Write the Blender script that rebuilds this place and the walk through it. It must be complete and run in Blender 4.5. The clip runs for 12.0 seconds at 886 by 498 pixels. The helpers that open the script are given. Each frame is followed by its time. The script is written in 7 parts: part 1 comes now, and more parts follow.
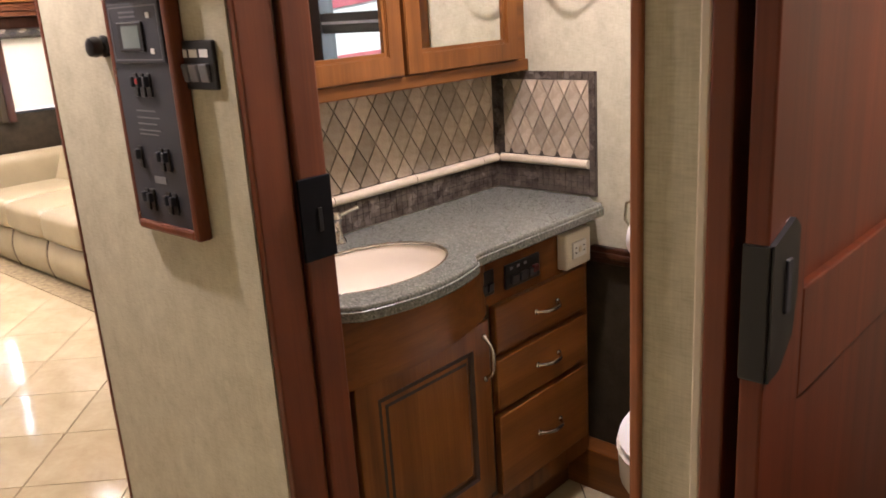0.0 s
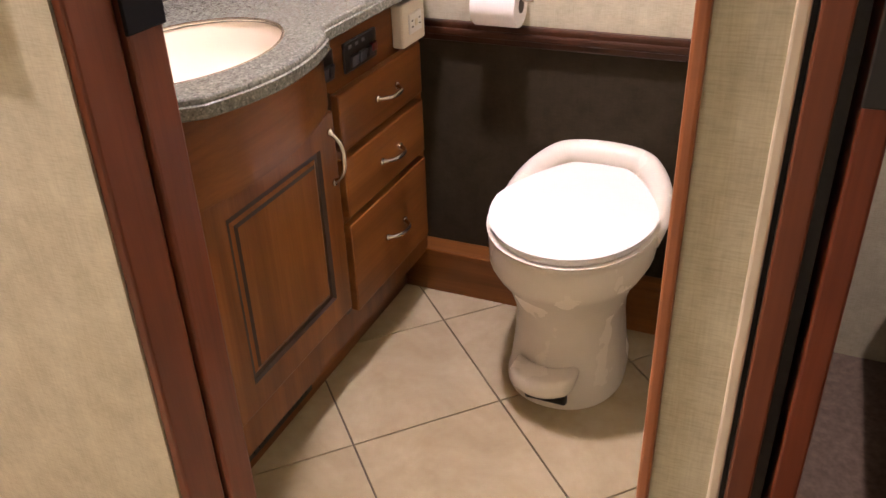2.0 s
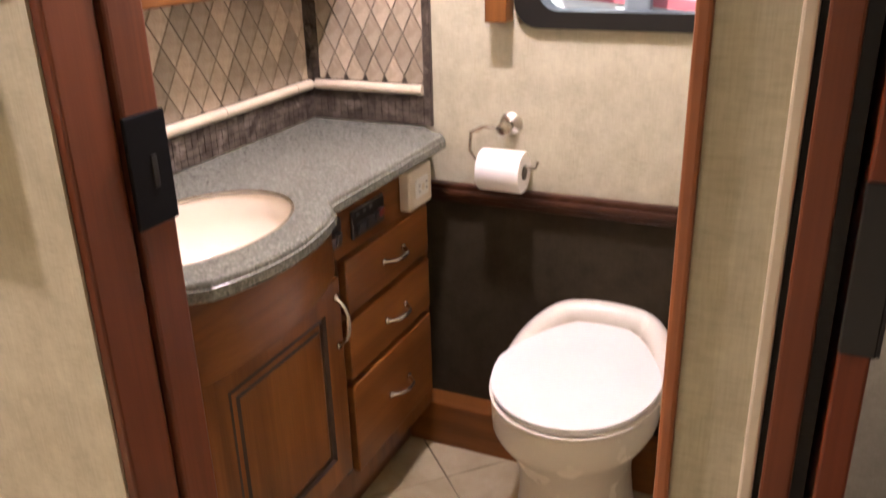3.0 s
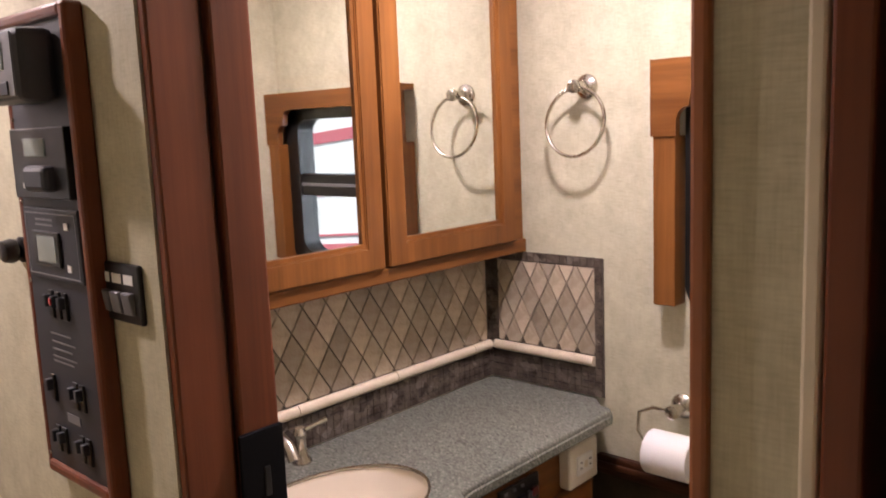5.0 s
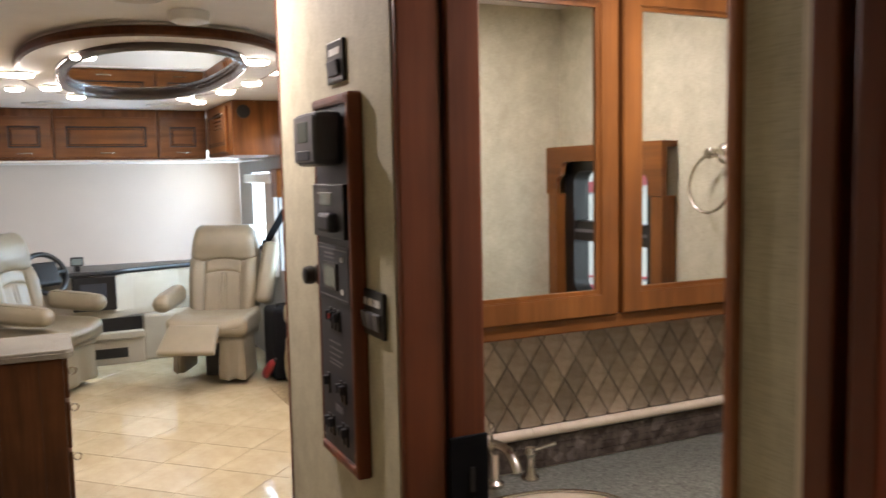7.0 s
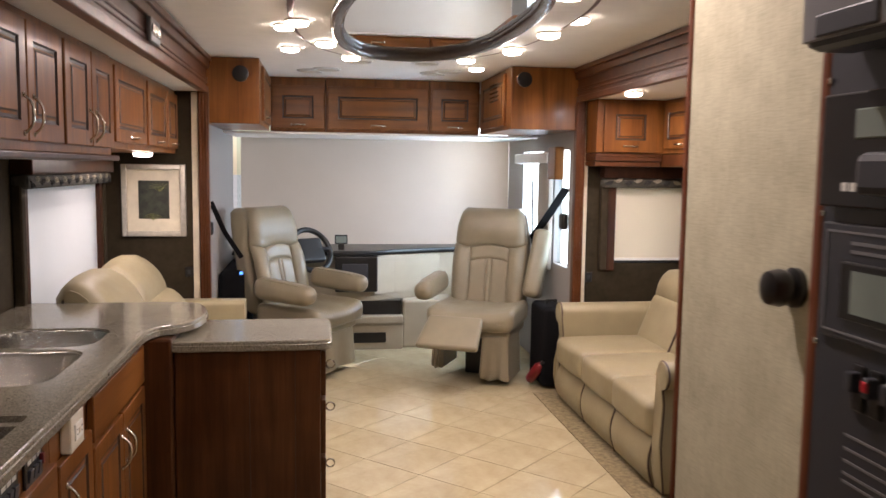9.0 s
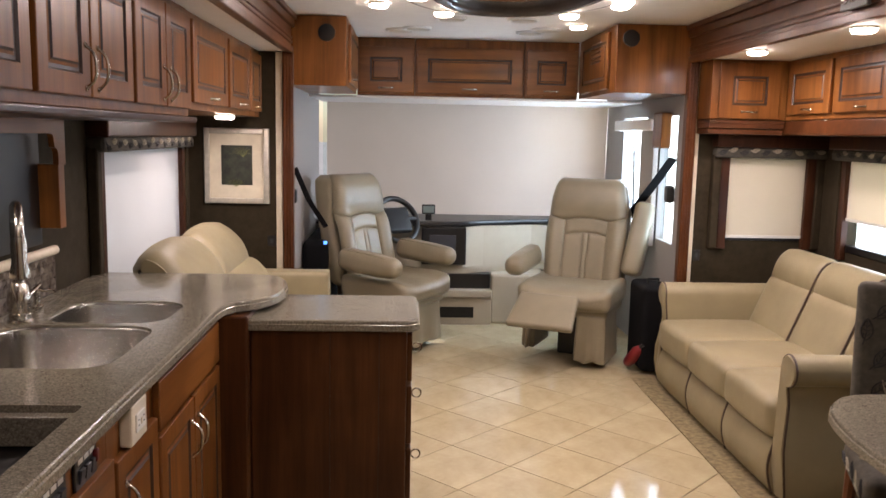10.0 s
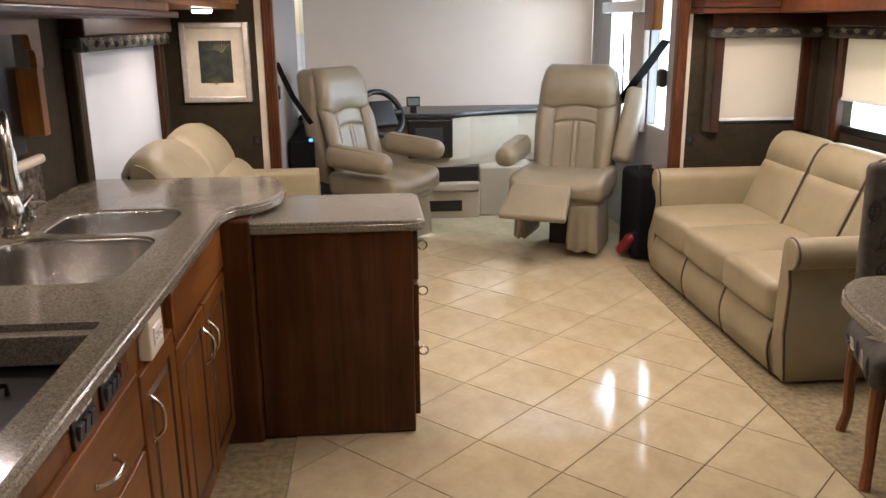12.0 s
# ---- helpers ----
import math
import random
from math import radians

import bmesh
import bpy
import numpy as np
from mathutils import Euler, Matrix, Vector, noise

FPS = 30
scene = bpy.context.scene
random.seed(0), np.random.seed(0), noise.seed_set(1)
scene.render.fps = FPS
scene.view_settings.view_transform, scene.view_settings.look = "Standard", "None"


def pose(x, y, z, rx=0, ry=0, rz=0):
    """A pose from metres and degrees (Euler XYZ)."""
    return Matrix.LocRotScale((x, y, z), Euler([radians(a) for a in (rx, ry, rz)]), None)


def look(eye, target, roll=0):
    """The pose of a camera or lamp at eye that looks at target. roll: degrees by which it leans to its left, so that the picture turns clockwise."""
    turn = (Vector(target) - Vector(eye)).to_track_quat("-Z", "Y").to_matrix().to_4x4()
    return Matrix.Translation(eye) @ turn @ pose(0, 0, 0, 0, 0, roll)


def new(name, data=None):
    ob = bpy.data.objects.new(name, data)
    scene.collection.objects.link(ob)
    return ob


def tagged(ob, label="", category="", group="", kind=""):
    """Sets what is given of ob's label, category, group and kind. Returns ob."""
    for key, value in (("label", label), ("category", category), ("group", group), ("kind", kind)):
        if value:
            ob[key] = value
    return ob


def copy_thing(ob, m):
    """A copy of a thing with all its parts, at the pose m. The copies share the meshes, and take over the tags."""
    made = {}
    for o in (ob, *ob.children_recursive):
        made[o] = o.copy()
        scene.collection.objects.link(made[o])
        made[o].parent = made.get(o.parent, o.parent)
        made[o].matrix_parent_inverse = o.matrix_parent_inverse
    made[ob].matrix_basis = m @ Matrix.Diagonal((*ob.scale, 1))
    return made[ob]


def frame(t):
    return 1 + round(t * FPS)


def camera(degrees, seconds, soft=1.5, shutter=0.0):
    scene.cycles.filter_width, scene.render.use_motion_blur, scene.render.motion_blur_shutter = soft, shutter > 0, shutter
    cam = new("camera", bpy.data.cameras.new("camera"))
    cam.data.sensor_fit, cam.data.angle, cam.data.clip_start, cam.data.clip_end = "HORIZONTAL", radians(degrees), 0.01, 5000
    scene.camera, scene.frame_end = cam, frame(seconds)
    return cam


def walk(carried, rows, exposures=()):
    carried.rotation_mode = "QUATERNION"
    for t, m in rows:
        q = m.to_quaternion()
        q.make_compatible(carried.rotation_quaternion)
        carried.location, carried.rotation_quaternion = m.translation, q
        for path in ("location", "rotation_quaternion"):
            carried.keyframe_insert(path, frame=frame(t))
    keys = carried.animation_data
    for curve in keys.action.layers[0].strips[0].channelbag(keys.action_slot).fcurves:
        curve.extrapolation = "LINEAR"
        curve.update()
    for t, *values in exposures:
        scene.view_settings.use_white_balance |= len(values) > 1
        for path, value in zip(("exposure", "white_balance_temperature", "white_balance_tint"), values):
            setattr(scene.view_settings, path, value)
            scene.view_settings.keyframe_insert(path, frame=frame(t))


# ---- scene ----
cam = camera(56.3, 12.0, 1.5, 0.4)
PATH = [
    (0, (-0.033, 0.001, 1.495), (1.362, 1.318, 0.93), -3.7),
    (0.5, (0.01, 0.136, 1.454), (1.489, 1.326, 0.822), -3.0),
    (1, (0.026, 0.281, 1.414), (1.627, 1.226, 0.675), -2.9),
    (1.5, (0.04, 0.358, 1.371), (1.65, 1.132, 0.472), -2.9),
    (2, (0.045, 0.396, 1.34), (1.625, 1.099, 0.335), -2.0),
    (2.5, (0.057, 0.396, 1.38), (1.678, 1.105, 0.448), -1.4),
    (3, (0.075, 0.384, 1.441), (1.761, 1.158, 0.692), -1.5),
    (3.5, (0.066, 0.364, 1.517), (1.784, 1.208, 0.938), -1.7),
    (3.7, (0.067, 0.341, 1.542), (1.784, 1.22, 1.012), -1.9),
    (5.3, (0.281, 0.141, 1.661), (1.652, 1.576, 1.416), -2.8),
    (5.5, (0.304, 0.08, 1.678), (1.618, 1.573, 1.466), -3.2),
    (6, (0.282, -0.063, 1.684), (1.469, 1.54, 1.529), -3.5),
    (6.5, (0.244, -0.146, 1.67), (1.253, 1.574, 1.518), -2.0),
    (7, (0.245, -0.084, 1.671), (1.101, 1.714, 1.49), -1.1),
    (7.5, (0.279, 0.139, 1.661), (0.904, 2.031, 1.493), -0.4),
    (7.7, (0.271, 0.226, 1.644), (0.794, 2.151, 1.502), -0.3),
    (9.3, (0.261, 0.958, 1.581), (0.506, 2.931, 1.368), 1.2),
    (9.5, (0.273, 1.029, 1.581), (0.463, 3.008, 1.358), 1.5),
    (10, (0.251, 1.184, 1.565), (0.347, 3.163, 1.29), 1.2),
    (10.5, (0.183, 1.297, 1.571), (0.325, 3.259, 1.21), -0.3),
    (11, (0.139, 1.323, 1.56), (0.35, 3.257, 1.097), -0.7),
    (11.5, (0.134, 1.289, 1.568), (0.323, 3.21, 1.044), -0.7),
    (12, (0.143, 1.262, 1.568), (0.298, 3.184, 1.038), -0.5),
]
walk(cam, [(t, look(eye, target, roll)) for t, eye, target, roll in PATH], [(0.0, 1.05, 6350, 20), (1.0, 1.38, 6350, 23), (2.0, 1.72, 6350, 25), (3.0, 1.56, 6350, 24), (3.5, 1.24, 6350, 23), (5.5, 0.66, 6350, 23), (6.5, 0.36, 6350, 16), (7.5, 0.16, 6350, 14), (9.5, -0.08, 6650, 19), (10.0, -0.1, 6650, 19), (12.0, -0.06, 6650, 17)])

# ---- world, light ----
world = bpy.data.worlds.new("world")
scene.world = world
world.use_nodes = True
wn = world.node_tree.nodes
sky = wn.new("ShaderNodeTexSky")
sky.sky_type, sky.sun_disc = "NISHITA", False
sky.sun_elevation, sky.sun_rotation = radians(50), radians(-45)
world.node_tree.links.new(sky.outputs["Color"], wn["Background"].inputs["Color"])
wn["Background"].inputs["Strength"].default_value = 0.15

sun = new("sun", bpy.data.lights.new("sun", "SUN"))
sun.data.energy, sun.data.angle, sun.data.color = 5.0, radians(0.6), (1.0, 0.95, 0.88)
sun.matrix_world = look((-38, 38, 64), (0, 0, 0))

WARM = (1.0, 0.87, 0.83)


def puck_lamp(x, y, z, watts, spread=180, size=0.07, colour=WARM):
    """The light of one ceiling puck, shining down."""
    lamp = bpy.data.lights.new("puck_light", "AREA")
    lamp.shape, lamp.size, lamp.energy, lamp.color, lamp.spread = "DISK", size, watts, colour, radians(spread)
    ob = new("puck_light", lamp)
    ob.location = (x, y, z)
    return ob


CEIL = 2.27
RING_PUCKS = [(0.30, 5.22), (0.45, 5.74), (1.12, 5.70), (1.28, 5.20), (1.33, 4.68), (1.16, 3.80), (0.42, 3.85), (0.17, 4.60)]
CEIL_PUCKS = [(0.10, 5.08), (0.10, 5.87), (1.44, 4.58), (1.39, 5.68), (1.345, 6.56)]
for px, py in RING_PUCKS:
    puck_lamp(px, py, CEIL - 0.085, 3.5)
for px, py in CEIL_PUCKS:
    puck_lamp(px, py, CEIL - 0.03, 4.0 if py < 6.5 else 1.2)
puck_lamp(0.47, 2.04, CEIL - 0.03, 11.0)
# unseen bedroom lamp, added to light the sliding door
puck_lamp(1.38, -0.32, CEIL - 0.03, 8.0)
puck_lamp(1.45, 1.05, CEIL - 0.03, 10.2, size=0.12, colour=(1.0, 0.89, 0.92))
puck_lamp(2.13, 5.64, 2.012, 12.0)
puck_lamp(2.16, 4.65, 2.012, 10.0)
puck_lamp(2.62, 5.70, 1.655, 3.0)
puck_lamp(-0.72, 5.75, 1.612, 4.0)
puck_lamp(-0.95, 3.45, 1.556, 1.4)


def daylight(x, y0, y1, z0, z1, watts):
    """Sky light entering through a window of the right-hand wall."""
    lamp = bpy.data.lights.new("window_daylight", "AREA")
    lamp.shape, lamp.size, lamp.size_y = "RECTANGLE", z1 - z0, y1 - y0
    lamp.energy, lamp.color = watts, (0.62, 0.80, 1.0)
    ob = new("window_daylight", lamp)
    ob.matrix_world = pose(x, (y0 + y1) / 2, (z0 + z1) / 2, 0, 90, 0)


daylight(2.105, 7.33, 7.97, 0.87, 1.71, 42.0)
daylight(2.105, 6.63, 6.97, 0.87, 1.71, 8.0)
daylight(2.985, 4.02, 6.0, 0.96, 1.10, 7.0)
# added lamp outside the glass, brightening the shade's upper right
glare = bpy.data.lights.new("windscreen_fill", "AREA")
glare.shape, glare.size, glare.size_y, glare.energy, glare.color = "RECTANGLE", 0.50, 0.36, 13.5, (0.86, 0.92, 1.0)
new("windscreen_fill", glare).matrix_world = pose(1.66, 8.90, 1.60, -90, 0, 0)


# ---- materials ----
def material(name, rough=0.5, metal=0.0):
    m = bpy.data.materials.new(name)
    m.use_nodes = True
    nt = m.node_tree
    b = nt.nodes["Principled BSDF"]
    b.inputs["Roughness"].default_value, b.inputs["Metallic"].default_value = rough, metal
    return m, nt, b


def coords(nt, scale=(1, 1, 1), rot=(0, 0, 0)):
    tc, mp = nt.nodes.new("ShaderNodeTexCoord"), nt.nodes.new("ShaderNodeMapping")
    mp.inputs["Scale"].default_value = scale
    mp.inputs["Rotation"].default_value = [radians(a) for a in rot]
    nt.links.new(tc.outputs["Object"], mp.inputs["Vector"])
    return mp.outputs["Vector"]


def noise_tex(nt, vec, scale, detail=4, rough=0.55, dist=0.0):
    n = nt.nodes.new("ShaderNodeTexNoise")
    n.inputs["Scale"].default_value, n.inputs["Detail"].default_value = scale, detail
    n.inputs["Roughness"].default_value, n.inputs["Distortion"].default_value = rough, dist
    nt.links.new(vec, n.inputs["Vector"])
    return n.outputs["Fac"]


def ramp(nt, fac, stops):
    r = nt.nodes.new("ShaderNodeValToRGB")
    el = r.color_ramp.elements
    while len(el) < len(stops):
        el.new(0.5)
    for e, (p, c) in zip(el, stops):
        e.position, e.color = p, (*c, 1)
    nt.links.new(fac, r.inputs["Fac"])
    return r.outputs["Color"]


def mixed(nt, a, b, fac, mode="MIX"):
    m = nt.nodes.new("ShaderNodeMix")
    m.data_type, m.blend_type = "RGBA", mode
    for key, v in ((6, a), (7, b), (0, fac)):
        if isinstance(v, (int, float)):
            m.inputs[key].default_value = v
        elif isinstance(v, tuple):
            m.inputs[key].default_value = (*v, 1)
        else:
            nt.links.new(v, m.inputs[key])
    return m.outputs[2]


def bump(nt, b, fac, strength, distance=0.002):
    n = nt.nodes.new("ShaderNodeBump")
    n.inputs["Strength"].default_value, n.inputs["Distance"].default_value = strength, distance
    nt.links.new(fac, n.inputs["Height"])
    nt.links.new(n.outputs["Normal"], b.inputs["Normal"])


def rough_var(nt, b, fac, lo, hi):
    r = nt.nodes.new("ShaderNodeMapRange")
    r.inputs["To Min"].default_value, r.inputs["To Max"].default_value = lo, hi
    nt.links.new(fac, r.inputs["Value"])
    nt.links.new(r.outputs["Result"], b.inputs["Roughness"])


def random_mult(nt, lo, hi):
    """Brightness of a piece, by its own random number."""
    oi, r = nt.nodes.new("ShaderNodeObjectInfo"), nt.nodes.new("ShaderNodeMapRange")
    r.inputs["To Min"].default_value, r.inputs["To Max"].default_value = lo, hi
    nt.links.new(oi.outputs["Random"], r.inputs["Value"])
    return r.outputs["Result"], oi.outputs["Random"]


def wood(name, dark, light, axis="Z", rough=0.32, grain=1.0, gloss=0.4):
    m, nt, b = material(name, rough)
    long = {"X": (0.9, 14, 14), "Y": (14, 0.9, 14), "Z": (14, 14, 0.9)}[axis]
    fine = {"X": (3, 160, 160), "Y": (160, 3, 160), "Z": (160, 160, 3)}[axis]
    wide = noise_tex(nt, coords(nt, long), 1.0, 5, 0.6, 0.6)
    thin = noise_tex(nt, coords(nt, fine), 1.0, 3)
    blot = noise_tex(nt, coords(nt, (3, 3, 3)), 1.0, 3)
    mid = tuple((p + q) / 2 for p, q in zip(dark, light))
    c = ramp(nt, wide, [(0.28, dark), (0.5, mid), (0.74, light)])
    c = mixed(nt, c, ramp(nt, thin, [(0.3, (0.62, 0.58, 0.55)), (0.6, (1, 1, 1))]), 0.35 * grain, "MULTIPLY")
    c = mixed(nt, c, ramp(nt, blot, [(0.32, (0.58, 0.52, 0.48)), (0.66, (1.0, 1.0, 1.0))]), 0.75, "MULTIPLY")
    nt.links.new(c, b.inputs["Base Color"])
    rough_var(nt, b, blot, rough - 0.07, rough + 0.12)
    b.inputs["Coat Weight"].default_value, b.inputs["Coat Roughness"].default_value = gloss * 0.3, 0.15
    b.inputs["Specular IOR Level"].default_value = gloss
    bump(nt, b, thin, 0.08, 0.001)
    return m


def plain(name, colour, rough=0.5, metal=0.0, var=0.12, scale=9.0, bumpy=0.0, bump_scale=200.0):
    m, nt, b = material(name, rough, metal)
    n = noise_tex(nt, coords(nt), scale, 4)
    f = noise_tex(nt, coords(nt), bump_scale, 2)
    lo = tuple(v * (1 - var) for v in colour)
    hi = tuple(min(1.0, v * (1 + var)) for v in colour)
    nt.links.new(ramp(nt, n, [(0.3, lo), (0.7, hi)]), b.inputs["Base Color"])
    rough_var(nt, b, n, max(0.02, rough - 0.06), min(1, rough + 0.08))
    if bumpy:
        bump(nt, b, f, bumpy, 0.001)
    return m


def cloth_paper(name, lo, hi, rough=0.7):
    """Woven-look vinyl wallpaper: fine crossing threads over soft blotches."""
    m, nt, b = material(name, rough)
    blot = noise_tex(nt, coords(nt), 14, 6, 0.7)
    tv = noise_tex(nt, coords(nt, (420, 420, 26)), 1.0, 2)
    th = noise_tex(nt, coords(nt, (40, 40, 520)), 1.0, 2)
    c = ramp(nt, blot, [(0.3, lo), (0.7, hi)])
    c = mixed(nt, c, ramp(nt, tv, [(0.3, (0.86, 0.85, 0.83)), (0.65, (1, 1, 1))]), 0.7, "MULTIPLY")
    c = mixed(nt, c, ramp(nt, th, [(0.3, (0.80, 0.79, 0.77)), (0.6, (1, 1, 1))]), 0.7, "MULTIPLY")
    nt.links.new(c, b.inputs["Base Color"])
    bump(nt, b, mixed(nt, tv, th, 0.5), 0.15, 0.001)
    return m


def granite(name, base, speck_d, speck_l, rough=0.18, scale=170.0):
    m, nt, b = material(name, rough)
    v = nt.nodes.new("ShaderNodeTexVoronoi")
    v.inputs["Scale"].default_value = scale
    nt.links.new(coords(nt), v.inputs["Vector"])
    sep = nt.nodes.new("ShaderNodeSeparateColor")
    nt.links.new(v.outputs["Color"], sep.inputs["Color"])
    n = noise_tex(nt, coords(nt), scale * 0.55, 5, 0.7)
    big = noise_tex(nt, coords(nt), 6, 3)
    c = ramp(nt, sep.outputs["Red"], [(0.0, speck_d), (0.28, base), (0.72, base), (1.0, speck_l)])
    c = mixed(nt, c, ramp(nt, n, [(0.35, speck_d), (0.62, speck_l)]), 0.4)
    c = mixed(nt, c, ramp(nt, big, [(0.3, (0.85, 0.85, 0.85)), (0.7, (1, 1, 1))]), 0.6, "MULTIPLY")
    nt.links.new(c, b.inputs["Base Color"])
    rough_var(nt, b, big, rough, rough + 0.1)
    return m


def stone_tile(name, lo, hi, rough=0.15, vary=(0.88, 1.06), cloud=5.0):
    m, nt, b = material(name, rough)
    n = noise_tex(nt, coords(nt), cloud, 6, 0.65, 0.8)
    f = noise_tex(nt, coords(nt), cloud * 9, 4)
    mult, rnd = random_mult(nt, *vary)
    c = ramp(nt, n, [(0.3, lo), (0.68, hi)])
    c = mixed(nt, c, ramp(nt, f, [(0.3, (0.9, 0.88, 0.85)), (0.6, (1, 1, 1))]), 0.5, "MULTIPLY")
    comb = nt.nodes.new("ShaderNodeCombineColor")
    for k in ("Red", "Green", "Blue"):
        nt.links.new(mult, comb.inputs[k])
    nt.links.new(mixed(nt, c, comb.outputs["Color"], 1.0, "MULTIPLY"), b.inputs["Base Color"])
    rough_var(nt, b, f, rough - 0.03, rough + 0.09)
    bump(nt, b, n, 0.03, 0.004)
    return m


def leather(name, colour, rough=0.42):
    m, nt, b = material(name, rough)
    n = noise_tex(nt, coords(nt), 5, 4)
    v = nt.nodes.new("ShaderNodeTexVoronoi")
    v.inputs["Scale"].default_value = 330
    nt.links.new(coords(nt), v.inputs["Vector"])
    wr = noise_tex(nt, coords(nt), 22, 5, 0.6, 1.2)
    lo, hi = tuple(k * 0.88 for k in colour), tuple(min(1, k * 1.06) for k in colour)
    nt.links.new(ramp(nt, n, [(0.3, lo), (0.7, hi)]), b.inputs["Base Color"])
    rough_var(nt, b, wr, rough - 0.08, rough + 0.12)
    mm = nt.nodes.new("ShaderNodeMath")
    mm.operation = "MULTIPLY_ADD"
    nt.links.new(wr, mm.inputs[0])
    mm.inputs[1].default_value = 3.0
    nt.links.new(v.outputs["Distance"], mm.inputs[2])
    bump(nt, b, mm.outputs[0], 0.22, 0.0015)
    return m


def glowing(name, colour, strength):
    m, nt, b = material(name)
    b.inputs["Base Color"].default_value = (*colour, 1)
    b.inputs["Emission Color"].default_value = (*colour, 1)
    b.inputs["Emission Strength"].default_value = strength
    return m


def shade_cloth(name, colour, through_=0.5):
    """Roller-shade fabric that lets some daylight through."""
    m, nt, b = material(name, 0.85)
    n = noise_tex(nt, coords(nt, (300, 300, 300)), 1.0, 2)
    big = noise_tex(nt, coords(nt), 2.2, 3)
    c = ramp(nt, n, [(0.3, tuple(v * 0.94 for v in colour)), (0.7, colour)])
    c = mixed(nt, c, ramp(nt, big, [(0.3, (0.93, 0.93, 0.93)), (0.7, (1, 1, 1))]), 0.7, "MULTIPLY")
    nt.links.new(c, b.inputs["Base Color"])
    tr = nt.nodes.new("ShaderNodeBsdfTranslucent")
    nt.links.new(c, tr.inputs["Color"])
    mx = nt.nodes.new("ShaderNodeMixShader")
    mx.inputs["Fac"].default_value = through_
    nt.links.new(b.outputs["BSDF"], mx.inputs[1])
    nt.links.new(tr.outputs["BSDF"], mx.inputs[2])
    nt.links.new(mx.outputs["Shader"], nt.nodes["Material Output"].inputs["Surface"])
    return m


def clear_glass(name, tint=(0.9, 0.95, 0.95)):
    m, nt, b = material(name, 0.02)
    t, g = nt.nodes.new("ShaderNodeBsdfTransparent"), nt.nodes.new("ShaderNodeBsdfGlossy")
    t.inputs["Color"].default_value = (*tint, 1)
    g.inputs["Roughness"].default_value = 0.02
    fr, mx = nt.nodes.new("ShaderNodeLayerWeight"), nt.nodes.new("ShaderNodeMixShader")
    pw = nt.nodes.new("ShaderNodeMath")
    pw.operation = "POWER"
    nt.links.new(fr.outputs["Facing"], pw.inputs[0])
    pw.inputs[1].default_value = 4.0
    sc = nt.nodes.new("ShaderNodeMath")
    sc.operation = "MULTIPLY_ADD"
    nt.links.new(pw.outputs[0], sc.inputs[0])
    sc.inputs[1].default_value, sc.inputs[2].default_value = 0.7, 0.03
    nt.links.new(sc.outputs[0], mx.inputs["Fac"])
    nt.links.new(t.outputs["BSDF"], mx.inputs[1])
    nt.links.new(g.outputs["BSDF"], mx.inputs[2])
    nt.links.new(mx.outputs["Shader"], nt.nodes["Material Output"].inputs["Surface"])
    return m


CHERRY = wood("cherry_wood", (0.060, 0.0192, 0.0064), (0.158, 0.0535, 0.0172), gloss=0.2)
CHERRY_X = wood("cherry_wood_level", (0.065, 0.0208, 0.0070), (0.162, 0.056, 0.018), "X")
MAPLE = wood("glazed_maple", (0.130, 0.046, 0.0112), (0.305, 0.120, 0.029), gloss=0.25)
MAPLE_X = wood("glazed_maple_level", (0.130, 0.046, 0.0112), (0.305, 0.120, 0.029), "X", gloss=0.25)
MAPLE_Y = wood("glazed_maple_lengthwise", (0.130, 0.046, 0.0112), (0.305, 0.120, 0.029), "Y", gloss=0.25)
JAMBWOOD = wood("red_cherry_casing", (0.105, 0.028, 0.011), (0.225, 0.064, 0.026), gloss=0.3)
DOORWOOD = wood("red_cherry_door", (0.080, 0.0165, 0.0058), (0.235, 0.052, 0.0175), gloss=0.3)
# brighter copy of the honey wood: light from the bath put into the colour
HONEY_LIT = wood("honey_jamb_lit", (0.34, 0.115, 0.042), (0.47, 0.175, 0.066))
ORANGE = wood("honey_maple_edge", (0.20, 0.066, 0.024), (0.30, 0.105, 0.038))
ENDWOOD = wood("brown_cherry_cabinet", (0.046, 0.0172, 0.0064), (0.128, 0.049, 0.0175), gloss=0.2)
DARKWOOD = wood("dark_stained_wood", (0.030, 0.011, 0.006), (0.080, 0.030, 0.014), gloss=0.2)
GLAZE = plain("dark_glaze", (0.035, 0.016, 0.009), 0.4)
PAPER = cloth_paper("beige_wallpaper", (0.455, 0.420, 0.296), (0.605, 0.573, 0.420))
WAINSCOT = cloth_paper("dark_olive_wallcloth", (0.028, 0.021, 0.012), (0.046, 0.035, 0.021), 0.85)
WAINSCOT.node_tree.nodes["Principled BSDF"].inputs["Specular IOR Level"].default_value = 0.15
CREAMTRIM = plain("cream_bead", (0.62, 0.55, 0.42), 0.5)
CEILING = plain("ceiling_vinyl", (0.82, 0.79, 0.74), 0.6, var=0.03, bumpy=0.2)
GREENGRANITE = granite("grey_green_granite", (0.142, 0.148, 0.120), (0.055, 0.060, 0.048), (0.31, 0.315, 0.265), 0.14, 290.0)
BROWNGRANITE = granite("grey_brown_granite", (0.192, 0.172, 0.130), (0.075, 0.066, 0.048), (0.36, 0.33, 0.26), 0.11, 300.0)
FLOORTILE = stone_tile("cream_floor_tile", (0.395, 0.322, 0.19), (0.515, 0.438, 0.28), 0.05, (0.94, 1.03), 4.0)
GROUT = plain("brown_grout", (0.10, 0.075, 0.05), 0.8)
